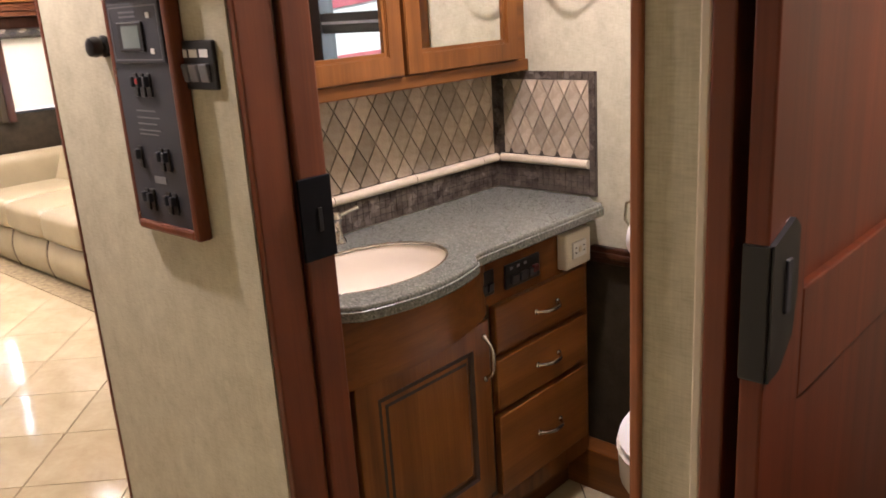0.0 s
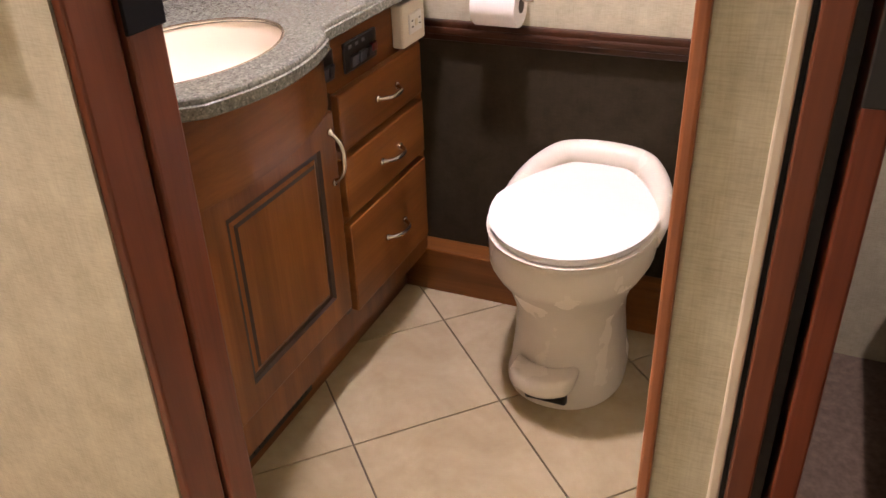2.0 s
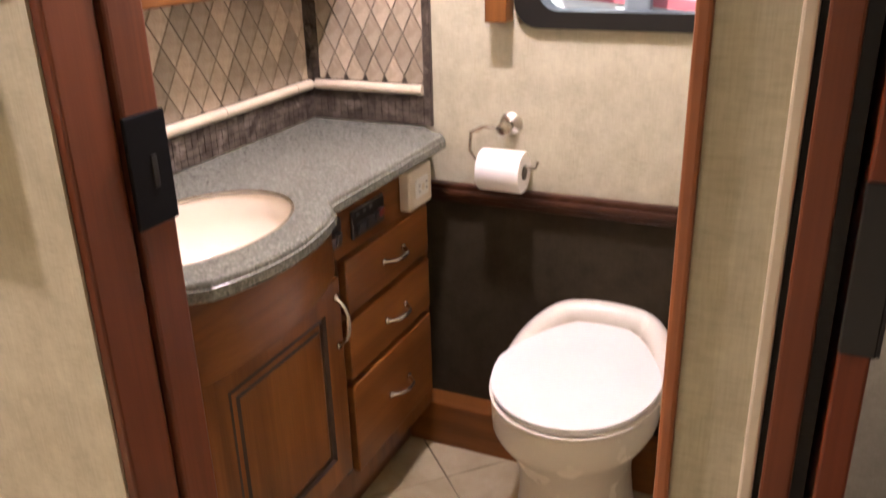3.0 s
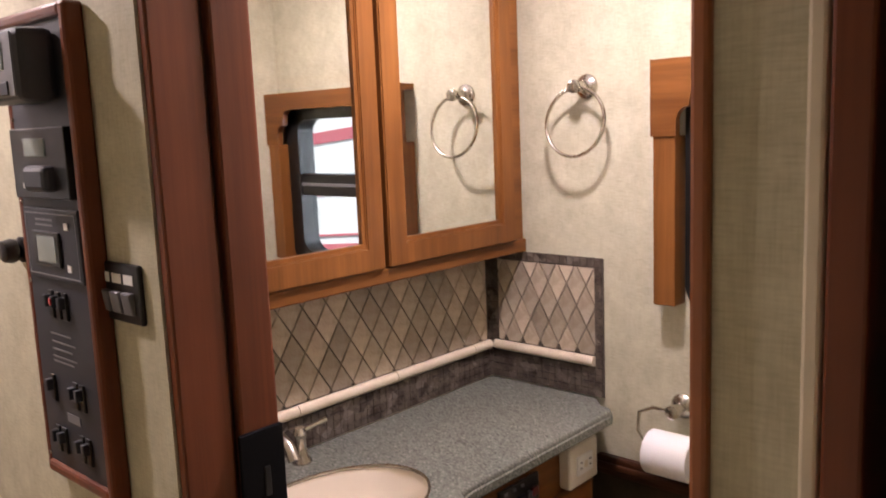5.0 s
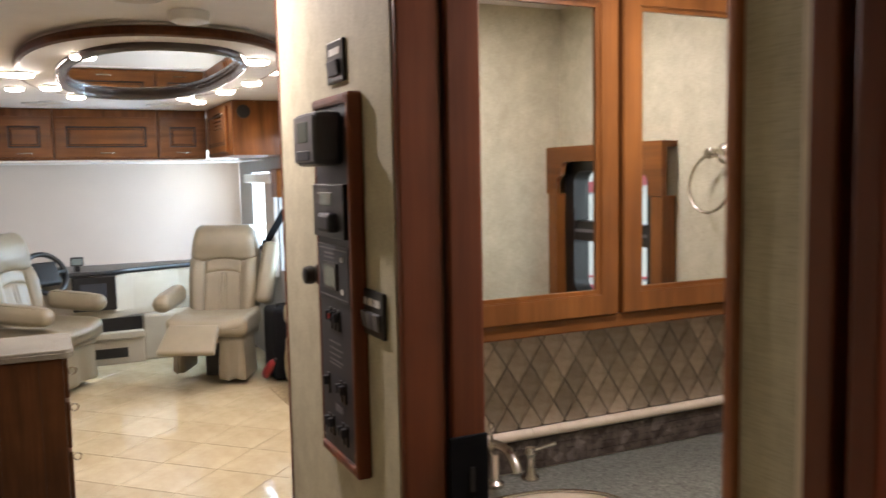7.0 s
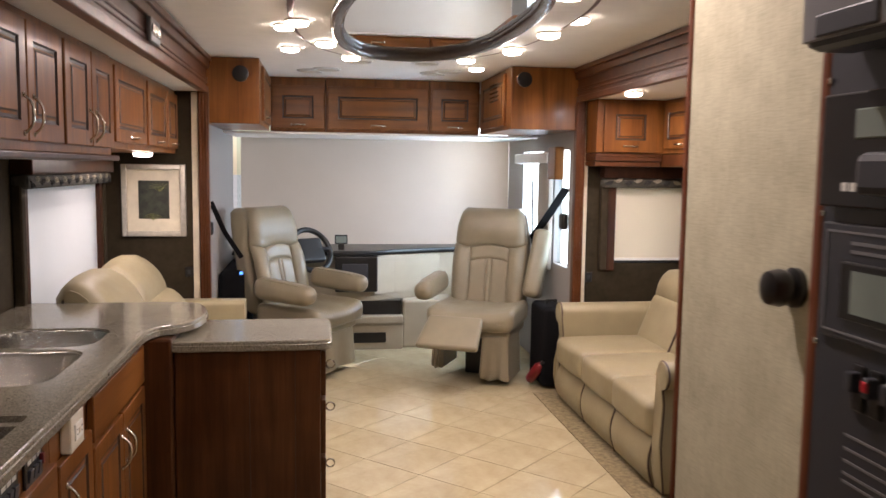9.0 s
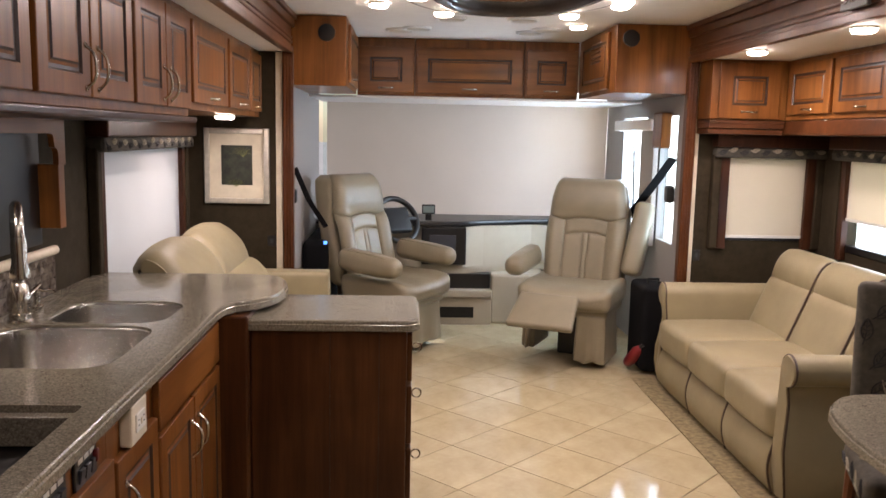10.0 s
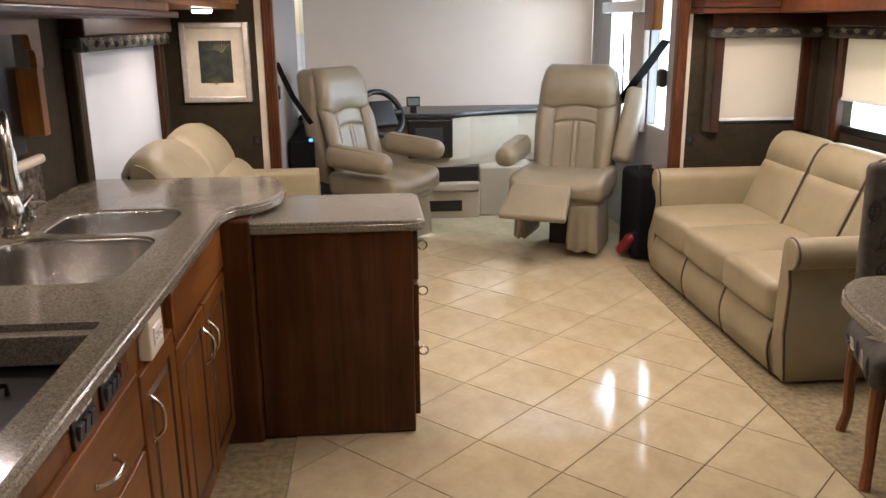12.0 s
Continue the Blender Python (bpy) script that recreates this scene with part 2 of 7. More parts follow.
SPLASHTILE = stone_tile("tumbled_travertine", (0.36, 0.28, 0.19), (0.60, 0.51, 0.39), 0.4, (0.62, 1.08), 22.0)
TRIMTILE = stone_tile("cream_trim_tile", (0.60, 0.51, 0.38), (0.72, 0.63, 0.49), 0.35, (0.96, 1.02), 12.0)
SPLASHGROUT = plain("dark_tile_grout", (0.075, 0.06, 0.045), 0.8)
MOSAIC = granite("dark_glass_mosaic", (0.075, 0.055, 0.042), (0.03, 0.02, 0.015), (0.20, 0.17, 0.14), 0.2, 45.0)
CARPET = plain("beige_carpet", (0.265, 0.208, 0.112), 0.95, var=0.35, scale=34, bumpy=0.8, bump_scale=500)
DARKCARPET = plain("brown_bedroom_carpet", (0.12, 0.085, 0.06), 0.95, var=0.3, scale=60, bumpy=0.8, bump_scale=500)
LEATHER = leather("cream_leather", (0.295, 0.248, 0.148))
SEATLEATHER = leather("stone_leather", (0.235, 0.20, 0.133), 0.32)
PIPING = plain("brown_piping", (0.06, 0.035, 0.022), 0.5)
PORCELAIN = plain("white_porcelain", (0.81, 0.80, 0.755), 0.08, var=0.02)
BISQUE = plain("bisque_plastic", (0.72, 0.67, 0.57), 0.25, var=0.04)
SINKBOWL = plain("cream_sink_bowl", (0.78, 0.70, 0.58), 0.12, var=0.03)
IVORY = plain("ivory_plastic", (0.66, 0.60, 0.48), 0.35, var=0.04)
WHITE = plain("white_plastic", (0.75, 0.74, 0.70), 0.4, var=0.03)
PAPERROLL = plain("tissue_paper", (0.82, 0.80, 0.77), 0.95, var=0.03, bumpy=0.3, bump_scale=90)
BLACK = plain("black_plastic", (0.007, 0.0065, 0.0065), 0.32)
SLATE = plain("slate_plastic", (0.030, 0.032, 0.040), 0.45)
GREYPL = plain("grey_plastic", (0.16, 0.16, 0.17), 0.4)
RED = plain("red_plastic", (0.45, 0.02, 0.03), 0.35)
DARKRED = plain("dark_red_plastic", (0.10, 0.008, 0.01), 0.3)
NICKEL = plain("brushed_nickel", (0.54, 0.50, 0.44), 0.22, 1.0, var=0.06, scale=40)
STEEL = plain("brushed_steel", (0.60, 0.585, 0.555), 0.2, 1.0, var=0.02, scale=4)
CABVINYL = plain("grey_cab_vinyl", (0.31, 0.29, 0.27), 0.6, var=0.03, bumpy=0.2)
SOFTBLACK = plain("black_nylon", (0.006, 0.006, 0.007), 0.8)
SOFTBLACK.node_tree.nodes["Principled BSDF"].inputs["Specular IOR Level"].default_value = 0.12
DASHVINYL = plain("cream_dash_vinyl", (0.37, 0.32, 0.24), 0.45, var=0.035, bumpy=0.2)
LCD = plain("lcd_glass", (0.20, 0.24, 0.22), 0.15)
SHADECLOTH = shade_cloth("grey_white_shade", (0.61, 0.545, 0.48), 0.40)
CREAMSHADE = shade_cloth("cream_shade", (0.74, 0.68, 0.56), 0.35)
GLASS = clear_glass("window_glass")
MIRROR, _nt, _b = material("mirror_silver", 0.01, 1.0)
_b.inputs["Base Color"].default_value = (0.88, 0.89, 0.87, 1)
PUCKGLOW = glowing("lamp_glow", (1.0, 0.88, 0.74), 48.0)
FLORAL = plain("taupe_weave", (0.062, 0.056, 0.043), 0.85, var=0.3, scale=40, bumpy=0.4, bump_scale=600)
LEAFDARK = plain("dark_leaf_thread", (0.012, 0.012, 0.012), 0.7)
LEAFPALE = plain("pale_leaf_thread", (0.30, 0.27, 0.20), 0.7)


# ---- building helpers ----
def thing(name, label, category, base=(0, 0, 0), group="", kind=""):
    """An Empty at the base of a thing; its parts are meshes in world places."""
    ob = new(name)
    ob.empty_display_size = 0.05
    ob.location = base
    return tagged(ob, label, category, group, kind)


def part(name, bm, mat, parent=None, label="", smooth=False):
    me = bpy.data.meshes.new(name)
    bmesh.ops.recalc_face_normals(bm, faces=bm.faces)
    if smooth:
        for f in bm.faces:
            f.smooth = True
        for e in bm.edges:
            if len(e.link_faces) == 2 and e.calc_face_angle(0) > 0.7:
                e.smooth = False
    bm.to_mesh(me)
    bm.free()
    for m in mat if isinstance(mat, (list, tuple)) else (mat,):
        me.materials.append(m)
    ob = new(name, me)
    if parent is not None:
        ob.parent = parent
        if parent.type == "EMPTY":
            ob.matrix_parent_inverse = Matrix.Translation(-parent.location)
    if label:
        ob["label"] = label
    return ob


def setting(name, bm, mat, label, smooth=False):
    return tagged(part(name, bm, mat, None, "", smooth), label, name.split("_")[0], kind="structure")


def box(bm, x0, y0, z0, x1, y1, z1, bev=0.0, seg=2, m=None):
    r = bmesh.ops.create_cube(bm, size=1.0)
    vs = r["verts"]
    for v in vs:
        v.co = Vector(((x0 + x1) / 2 + v.co.x * (x1 - x0), (y0 + y1) / 2 + v.co.y * (y1 - y0), (z0 + z1) / 2 + v.co.z * (z1 - z0)))
    if bev:
        es = list({e for v in vs for e in v.link_edges})
        r = bmesh.ops.bevel(bm, geom=es, offset=bev, segments=seg, affect="EDGES", profile=0.5)
        vs = list({v for f in r["faces"] for v in f.verts} | {v for v in vs if v.is_valid})
    if m is not None:
        bmesh.ops.transform(bm, matrix=m, verts=vs)
    return bm


def B(*a, **k):
    return box(bmesh.new(), *a, **k)


def move(bm, m):
    bmesh.ops.transform(bm, matrix=m, verts=bm.verts)
    return bm


def tube(bm, pts, r, n=10, closed=False, flat=1.0):
    """A round bar along points; r may be a list."""
    pts = [Vector(p) for p in pts]
    k, rings = len(pts), []
    up = Vector((0, 0, 1))
    d0 = (pts[1] - pts[0]).normalized()
    side = d0.cross(up) if abs(d0.dot(up)) < 0.95 else d0.cross(Vector((1, 0, 0)))
    side.normalize()
    for i, p in enumerate(pts):
        a = pts[(i - 1) % k] if closed or i else pts[0]
        b = pts[(i + 1) % k] if closed or i < k - 1 else pts[-1]
        d = (b - a).normalized()
        side = (side - d * side.dot(d)).normalized()
        other = d.cross(side)
        rr = r[i] if isinstance(r, (list, tuple)) else r
        rings.append([bm.verts.new(p + rr * (math.cos(2 * math.pi * j / n) * side + flat * math.sin(2 * math.pi * j / n) * other)) for j in range(n)])
    for i in range(k if closed else k - 1):
        a, b = rings[i], rings[(i + 1) % k]
        for j in range(n):
            bm.faces.new((a[j], a[(j + 1) % n], b[(j + 1) % n], b[j]))
    if not closed:
        bm.faces.new(rings[0][::-1])
        bm.faces.new(rings[-1])
    return bm


def lathe(bm, profile, m=None, n=32, sx=1.0, sy=1.0):
    """Turns (radius, height) pairs about z."""
    rings = []
    new_vs = []
    for r, z in profile:
        ring = [bm.verts.new((r * sx * math.cos(2 * math.pi * j / n), r * sy * math.sin(2 * math.pi * j / n), z)) for j in range(n)]
        rings.append(ring)
        new_vs += ring
    for a, b in zip(rings, rings[1:]):
        for j in range(n):
            bm.faces.new((a[j], a[(j + 1) % n], b[(j + 1) % n], b[j]))
    bm.faces.new(rings[0][::-1])
    bm.faces.new(rings[-1])
    if m is not None:
        bmesh.ops.transform(bm, matrix=m, verts=new_vs)
    return bm


def slab(bm, poly, z0, z1, edge=0.0):
    """A plate from an outline, its top edge rounded by stacked, drawn-in outlines."""
    levels = [(0.0, z0), (0.0, z1)] if not edge else [(edge * 0.3, z0), (0.0, z0 + edge * 0.4), (0.0, z1 - edge * 1.6), (edge * 0.45, z1 - edge * 1.35), (edge * 0.45, z1 - edge * 0.9), (edge * 0.6, z1 - edge * 0.35), (edge, z1)]
    k = len(poly)
    rings = []
    for inset, z in levels:
        ring = []
        for i in range(k):
            p, a, b = Vector(poly[i]), Vector(poly[i - 1]), Vector(poly[(i + 1) % k])
            n1, n2 = Vector((a.y - p.y, p.x - a.x)).normalized(), Vector((p.y - b.y, b.x - p.x)).normalized()
            n = (n1 + n2)
            n = n / max(0.4, n.dot(n1)) if n.length > 1e-6 else n1
            q = p + inset * n
            ring.append(bm.verts.new((q.x, q.y, z)))
        rings.append(ring)
    for a, b in zip(rings, rings[1:]):
        for j in range(k):
            bm.faces.new((a[j], a[(j + 1) % k], b[(j + 1) % k], b[j]))
    bm.faces.new(rings[0][::-1])
    bm.faces.new(rings[-1])
    return bm


def soft(bm, cx, cy, cz, sx, sy, sz, r, bulge=(0, 0, 0), m=None, n=5, shape=None):
    """A padded, round-edged block of size sx, sy, sz; shape(x, y, z) may bend it (in -1..1)."""
    half = (sx / 2, sy / 2, sz / 2)
    r = min(r, min(half) * 0.98)

    def ticks(h):
        inner = max(h - r, 0.0)
        t = [h - r * k for k in (0, 0.18, 0.45, 0.75)]
        mids = [inner * (2 * i / (n + 1) - 1) for i in range(n + 2)]
        return sorted({round(v, 6) for v in t + [-v for v in t] + mids})

    tx, ty, tz = ticks(half[0]), ticks(half[1]), ticks(half[2])
    cache = {}

    def vert(x, y, z):
        key = (x, y, z)
        if key not in cache:
            p = Vector(key)
            q = Vector([max(-(h - r), min(h - r, c)) for c, h in zip(key, half)])
            d = p - q
            if d.length > 1e-9:
                p = q + d.normalized() * r
            u = [c / h for c, h in zip(p, half)]
            for a in range(3):
                o = [k for k in range(3) if k != a]
                p[a] += bulge[a] * u[a] * (1 - u[o[0]] ** 2) * (1 - u[o[1]] ** 2)
            if shape is not None:
                p = Vector(shape(p.x, p.y, p.z, *u))
            p += Vector((cx, cy, cz))
            cache[key] = bm.verts.new(m @ p if m is not None else p)
        return cache[key]

    for fx in (-half[0], half[0]):
        fx = round(fx, 6)
        for y0, y1 in zip(ty, ty[1:]):
            for z0, z1 in zip(tz, tz[1:]):
                bm.faces.new((vert(fx, y0, z0), vert(fx, y1, z0), vert(fx, y1, z1), vert(fx, y0, z1)))
    for fy in (-half[1], half[1]):
        fy = round(fy, 6)
        for x0, x1 in zip(tx, tx[1:]):
            for z0, z1 in zip(tz, tz[1:]):
                bm.faces.new((vert(x0, fy, z0), vert(x1, fy, z0), vert(x1, fy, z1), vert(x0, fy, z1)))
    for fz in (-half[2], half[2]):
        fz = round(fz, 6)
        for x0, x1 in zip(tx, tx[1:]):
            for y0, y1 in zip(ty, ty[1:]):
                bm.faces.new((vert(x0, y0, fz), vert(x1, y0, fz), vert(x1, y1, fz), vert(x0, y1, fz)))
    return bm


def S(*a, **k):
    return soft(bmesh.new(), *a, **k)


def arc(c, r, a0, a1, n=8):
    return [(c[0] + r * math.cos(radians(a0 + (a1 - a0) * i / n)), c[1] + r * math.sin(radians(a0 + (a1 - a0) * i / n))) for i in range(n + 1)]


def panel_door(w, h, m, t=0.02, rail=0.055, raised=True):
    """A framed door in its own x-z plane, front towards -y: frame, dark glazed groove, raised field. Material 1 is the glaze."""
    bm = B(0, -t, 0, w, 0, h, bev=0.004)
    front = max((f for f in bm.faces if f.normal.y < -0.9), key=lambda f: f.calc_area())
    ins = min(rail, w * 0.24, h * 0.28)
    if raised:
        for thick, depth, mat in ((ins, 0.0, 0), (0.005, -0.007, 1), (0.010, 0.0, 1), (0.008, 0.003, 0), (0.006, 0.004, 1), (0.010, 0.0, 0)):
            r = bmesh.ops.inset_region(bm, faces=[front], thickness=thick, depth=depth, use_even_offset=True)
            for f in r["faces"]:
                f.material_index = mat
    return move(bm, m)


def bow_handle(m, length=0.10, out=0.03, r=0.0045, vertical=False):
    """A curved bar pull with two collars, standing out towards -y; centred."""
    bm = bmesh.new()
    k = 12
    pts = []
    for i in range(k + 1):
        u = i / k * 2 - 1
        pts.append((u * length / 2, -out * (1 - abs(u) ** 3.2), 0.006 * (1 - u * u) * 0))
    tube(bm, pts, [r * (1.35 if i in (0, k) else 0.85 + 0.35 * (1 - abs(i / k * 2 - 1))) for i in range(k + 1)], 8)
    for s in (-1, 1):
        lathe(bm, [(r * 1.9, 0), (r * 1.9, 0.003), (r * 1.3, 0.006)], pose(s * length / 2, 0, 0, 90), 10)
    if vertical:
        move(bm, pose(0, 0, 0, 0, 90, 0))
    return move(bm, m)


# ---- the shell of the coach ----
XW, XB, XE = 0.775, 0.932, 2.0            # hall face and bath face of the long wall; outer wall
YR, YV, YEND = 0.476, 1.65, 1.95         # bath rear wall, vanity wall, end of the long wall
XL, XR = -0.47, 2.05                    # body sides of the living room
SL, SR, YS = -1.10, 2.92, 6.40          # slide-out walls and their front ends
YF = 8.55                               # front shade

YZ = Matrix(((0, 0, 1, 0), (1, 0, 0, 0), (0, 1, 0, 0), (0, 0, 0, 1)))     # (a, b, t) -> (t, a, b)
XZ = Matrix(((1, 0, 0, 0), (0, 0, 1, 0), (0, 1, 0, 0), (0, 0, 0, 1)))     # (a, b, t) -> (a, t, b)


def rounded_rect(y0, z0, y1, z1, r, n=6):
    return arc((y1 - r, z1 - r), r, 0, 90, n) + arc((y0 + r, z1 - r), r, 90, 180, n) + arc((y0 + r, z0 + r), r, 180, 270, n) + arc((y1 - r, z0 + r), r, 270, 360, n)


def frame_ring(outer, inner, t0, t1, m):
    """A flat ring between two outlines of equal count, t0..t1 deep."""
    bm = bmesh.new()
    k = len(outer)
    vs = [[bm.verts.new((p[0], p[1], t)) for p in o] for t in (t0, t1) for o in (outer, inner)]
    oo, ii, ot, it = vs
    for j in range(k):
        n = (j + 1) % k
        bm.faces.new((oo[j], oo[n], ii[n], ii[j]))
        bm.faces.new((ot[j], it[j], it[n], ot[n]))
        bm.faces.new((oo[j], ot[j], ot[n], oo[n]))
        bm.faces.new((ii[j], ii[n], it[n], it[j]))
    return move(bm, m)


def pierced(a0, a1, hole, t0, t1, m):
    """A full-height wall from a0 to a1 with one rectangular opening (a0, z0, a1, z1)."""
    h0, k0, h1, k1 = hole
    return frame_ring([(a0, 0), (a1, 0), (a1, CEIL), (a0, CEIL)], [(h0, k0), (h1, k0), (h1, k1), (h0, k1)], t0, t1, m)


bm = bmesh.new()
box(bm, XW, 1.222, 0, XB, YEND, CEIL, 0.0)
w = setting("wall_hall", bm, PAPER, "beige linen-look wallpaper on the hall wall")
setting("wall_hall_header", B(XW, 0.476, 2.06, XB, 1.222, CEIL), PAPER, "beige wallpaper above the bathroom doorway")
setting("wall_bath_rear", B(0.806, 0.396, 0, XE, YR, CEIL), PAPER, "beige wallpaper on the bathroom rear wall and its end")
setting("wall_bath_front", B(XB, YV, 0, XE, YEND, CEIL), PAPER, "beige wallpaper on the vanity wall")
setting("wall_corner_bead", B(0.801, 0.390, 0, 0.82, 0.403, CEIL, 0.003), CREAMTRIM, "cream corner bead on the wall end")
setting("trim_hall_end", B(XW - 0.003, YEND - 0.010, 0, XW + 0.015, YEND + 0.003, CEIL, 0.003), JAMBWOOD, "thin wooden edge on the wall end")

# outer bath wall with its window opening
WY0, WY1, WZ0, WZ1 = 0.535, 1.053, 1.195, 1.70
bm = pierced(YR - 3, YEND, (WY0, WZ0, WY1, WZ1), XE, XE + 0.06, YZ)
setting("wall_bath_outer", bm, PAPER, "beige wallpaper on the outer bathroom wall")
setting("wainscot", B(XE - 0.006, YR, 0, XE, 1.35, 0.735), WAINSCOT, "dark olive cloth below the dado rail")
bm = B(XE - 0.026, YR, 0.735, XE, 1.30, 0.785, 0.006)
box(bm, XE - 0.034, YR, 0.752, XE - 0.02, 1.30, 0.77, 0.005)
setting("trim_dado_rail", bm, DARKWOOD, "dark red moulded dado rail")
tagged(part("plinth_box", B(1.92, YR, 0.0, XE - 0.006, 1.355, 0.138, 0.004), MAPLE_Y), "low cherry-coloured wooden plinth along the wall", "plinth", kind="structure")

# bedroom behind, dark
setting("wall_bedroom_rear", B(-1.2, -2.6, 0, 2.1, -2.5, CEIL), PAPER, "beige wall at the back of the bedroom")
setting("wall_bedroom_left", B(-0.55, -2.5, 0, XL, 2.0, CEIL), PAPER, "beige wall beside the hall")
setting("wall_kitchen_end", B(SL, 1.94, 0, XL, 2.0, CEIL), CHERRY, "wooden end of the kitchen run")

# living room outer walls
LWY0, LWY1, LWZ0, LWZ1 = 4.90, 6.17, 0.80, 1.47
bm = pierced(2.0, YS + 0.06, (LWY0, LWZ0, LWY1, LWZ1), SL - 0.06, SL, YZ)
setting("wall_left_slide", bm, WAINSCOT, "dark olive cloth wall of the kitchen slide-out")
setting("wall_left_slide_end", B(SL, YS, 0, XL, YS + 0.06, CEIL), WAINSCOT, "dark olive cloth end wall with a picture")
RWX0, RWX1, RWZ0, RWZ1 = 2.30, 2.825, 0.94, 1.47
bm = pierced(XR, SR + 0.06, (RWX0, RWZ0, RWX1, RWZ1), YS, YS + 0.06, XZ)
setting("wall_right_slide_end", bm, WAINSCOT, "dark olive cloth end wall with a small window")
SWY0, SWY1, SWZ0, SWZ1 = 3.6, 6.02, 0.93, 1.47
bm = pierced(YEND, YS, (SWY0, SWZ0, SWY1, SWZ1), SR, SR + 0.06, YZ)
setting("wall_right_slide", bm, WAINSCOT, "dark olive cloth outer wall behind the sofa")
setting("wall_right_slide_rear", B(XE, YEND - 0.06, 0, SR, YEND, CEIL), WAINSCOT, "dark olive cloth rear end of the sofa slide-out")

# cab sides and front
DWZ0, DWZ1 = 0.86, 1.72
bm = bmesh.new()
for b in ((XL - 0.06, YS + 0.06, 0, XL, YF + 0.08, 0.8), (XL - 0.06, YS + 0.06, 1.85, XL, YF + 0.08, CEIL), (XL - 0.06, YS + 0.06, 0.8, XL, 8.25, 1.85)):
    box(bm, *b)
setting("wall_cab_left", bm, CABVINYL, "pale vinyl side wall beside the driver")
bm = bmesh.new()
for b in ((XR, YS + 0.06, 0, XR + 0.06, YF + 0.08, DWZ0), (XR, YS + 0.06, DWZ1, XR + 0.06, YF + 0.08, CEIL), (XR, YS + 0.06, DWZ0, XR + 0.06, 6.62, DWZ1), (XR, 6.98, DWZ0, XR + 0.06, 7.32, DWZ1), (XR, 7.98, DWZ0, XR + 0.06, YF + 0.08, DWZ1)):
    box(bm, *b)
setting("wall_cab_right", bm, CABVINYL, "pale vinyl side wall with the entry door windows")
bm = bmesh.new()
for b in ((XL, YF + 0.03, 0, XR, YF + 0.08, 0.85), (XL, YF + 0.03, 1.95, XR, YF + 0.08, CEIL)):
    box(bm, *b)
setting("wall_front", bm, DASHVINYL, "vinyl below and above the windscreen")
setting("window_windscreen", B(XL, YF + 0.05, 0.85, XR, YF + 0.056, 1.95), GLASS, "wide windscreen behind the lowered shade").visible_shadow = False

# ceilings
setting("ceiling", B(SL - 0.1, -2.6, CEIL, SR + 0.1, YF + 0.08, CEIL + 0.05), CEILING, "off-white padded vinyl ceiling")
setting("ceiling_left_slide", B(SL, 2.0, 2.045, XL - 0.02, YS, 2.065), CEILING, "lower off-white ceiling of the kitchen slide-out")
setting("ceiling_right_slide", B(XR + 0.02, YEND, 2.045, SR, YS, 2.065), CEILING, "lower off-white ceiling of the sofa slide-out")


def fascia(name, x, face):
    """Wooden slide-out surround: stepped beam under the ceiling and a post at its front end."""
    bm = bmesh.new()
    s = face
    box(bm, x - 0.02, 2.0, 2.04, x + 0.02, YS + 0.02, CEIL - 0.002)
    for z0, z1, out in ((2.035, 2.075, 0.032), (2.095, 2.11, 0.028), (2.12, 2.135, 0.028), (2.19, 2.235, 0.04), (2.235, CEIL - 0.003, 0.055)):
        xs = sorted((x, x + s * out))
        box(bm, xs[0], 2.0, z0, xs[1], YS + 0.02, z1, 0.005)
    setting(name, bm, CHERRY_X, "cherry wood crown beam along the slide-out")
    post = bmesh.new()
    xs = sorted((x - s * 0.03, x + s * 0.035))
    box(post, xs[0], YS - 0.035, 0, xs[1], YS + 0.03, 2.04, 0.006)
    for k in range(3):
        box(post, xs[0] + 0.008 + k * 0.018, YS - 0.041, 0.02, xs[0] + 0.018 + k * 0.018, YS - 0.03, 2.04, 0.003)
    setting(name + "_post", post, CHERRY, "fluted cherry wood post at the slide-out end")


fascia("trim_beam_left", XL, 1)
fascia("trim_beam_right", XR, -1)
for x0, x1, nm in ((XL - 0.075, XL - 0.035, "left"), (XR + 0.035, XR + 0.06, "right")):
    setting("trim_seal_" + nm, B(x0, YS - 0.012, 0, x1, YS, 2.04, 0.003), CREAMTRIM, "pale strip beside the wooden post")

# floors
floor = setting("floor", B(SL - 0.1, -2.6, -0.06, SR + 0.1, YF + 0.08, -0.006), GROUT, "brown grout bed under diagonal cream tiles")
setting("floor_carpet_right", B(1.762, YEND, -0.006, SR, YS, 0.004), CARPET, "beige patterned carpet under the sofa and dining chairs")
setting("floor_carpet_left", B(SL, 2.0, -0.006, -0.20, 4.225, 0.004), CARPET, "beige carpet along the kitchen cabinets")
setting("floor_carpet_bedroom", B(-0.47, -2.5, -0.006, XE, 0.36, 0.006), DARKCARPET, "dark brown bedroom carpet")

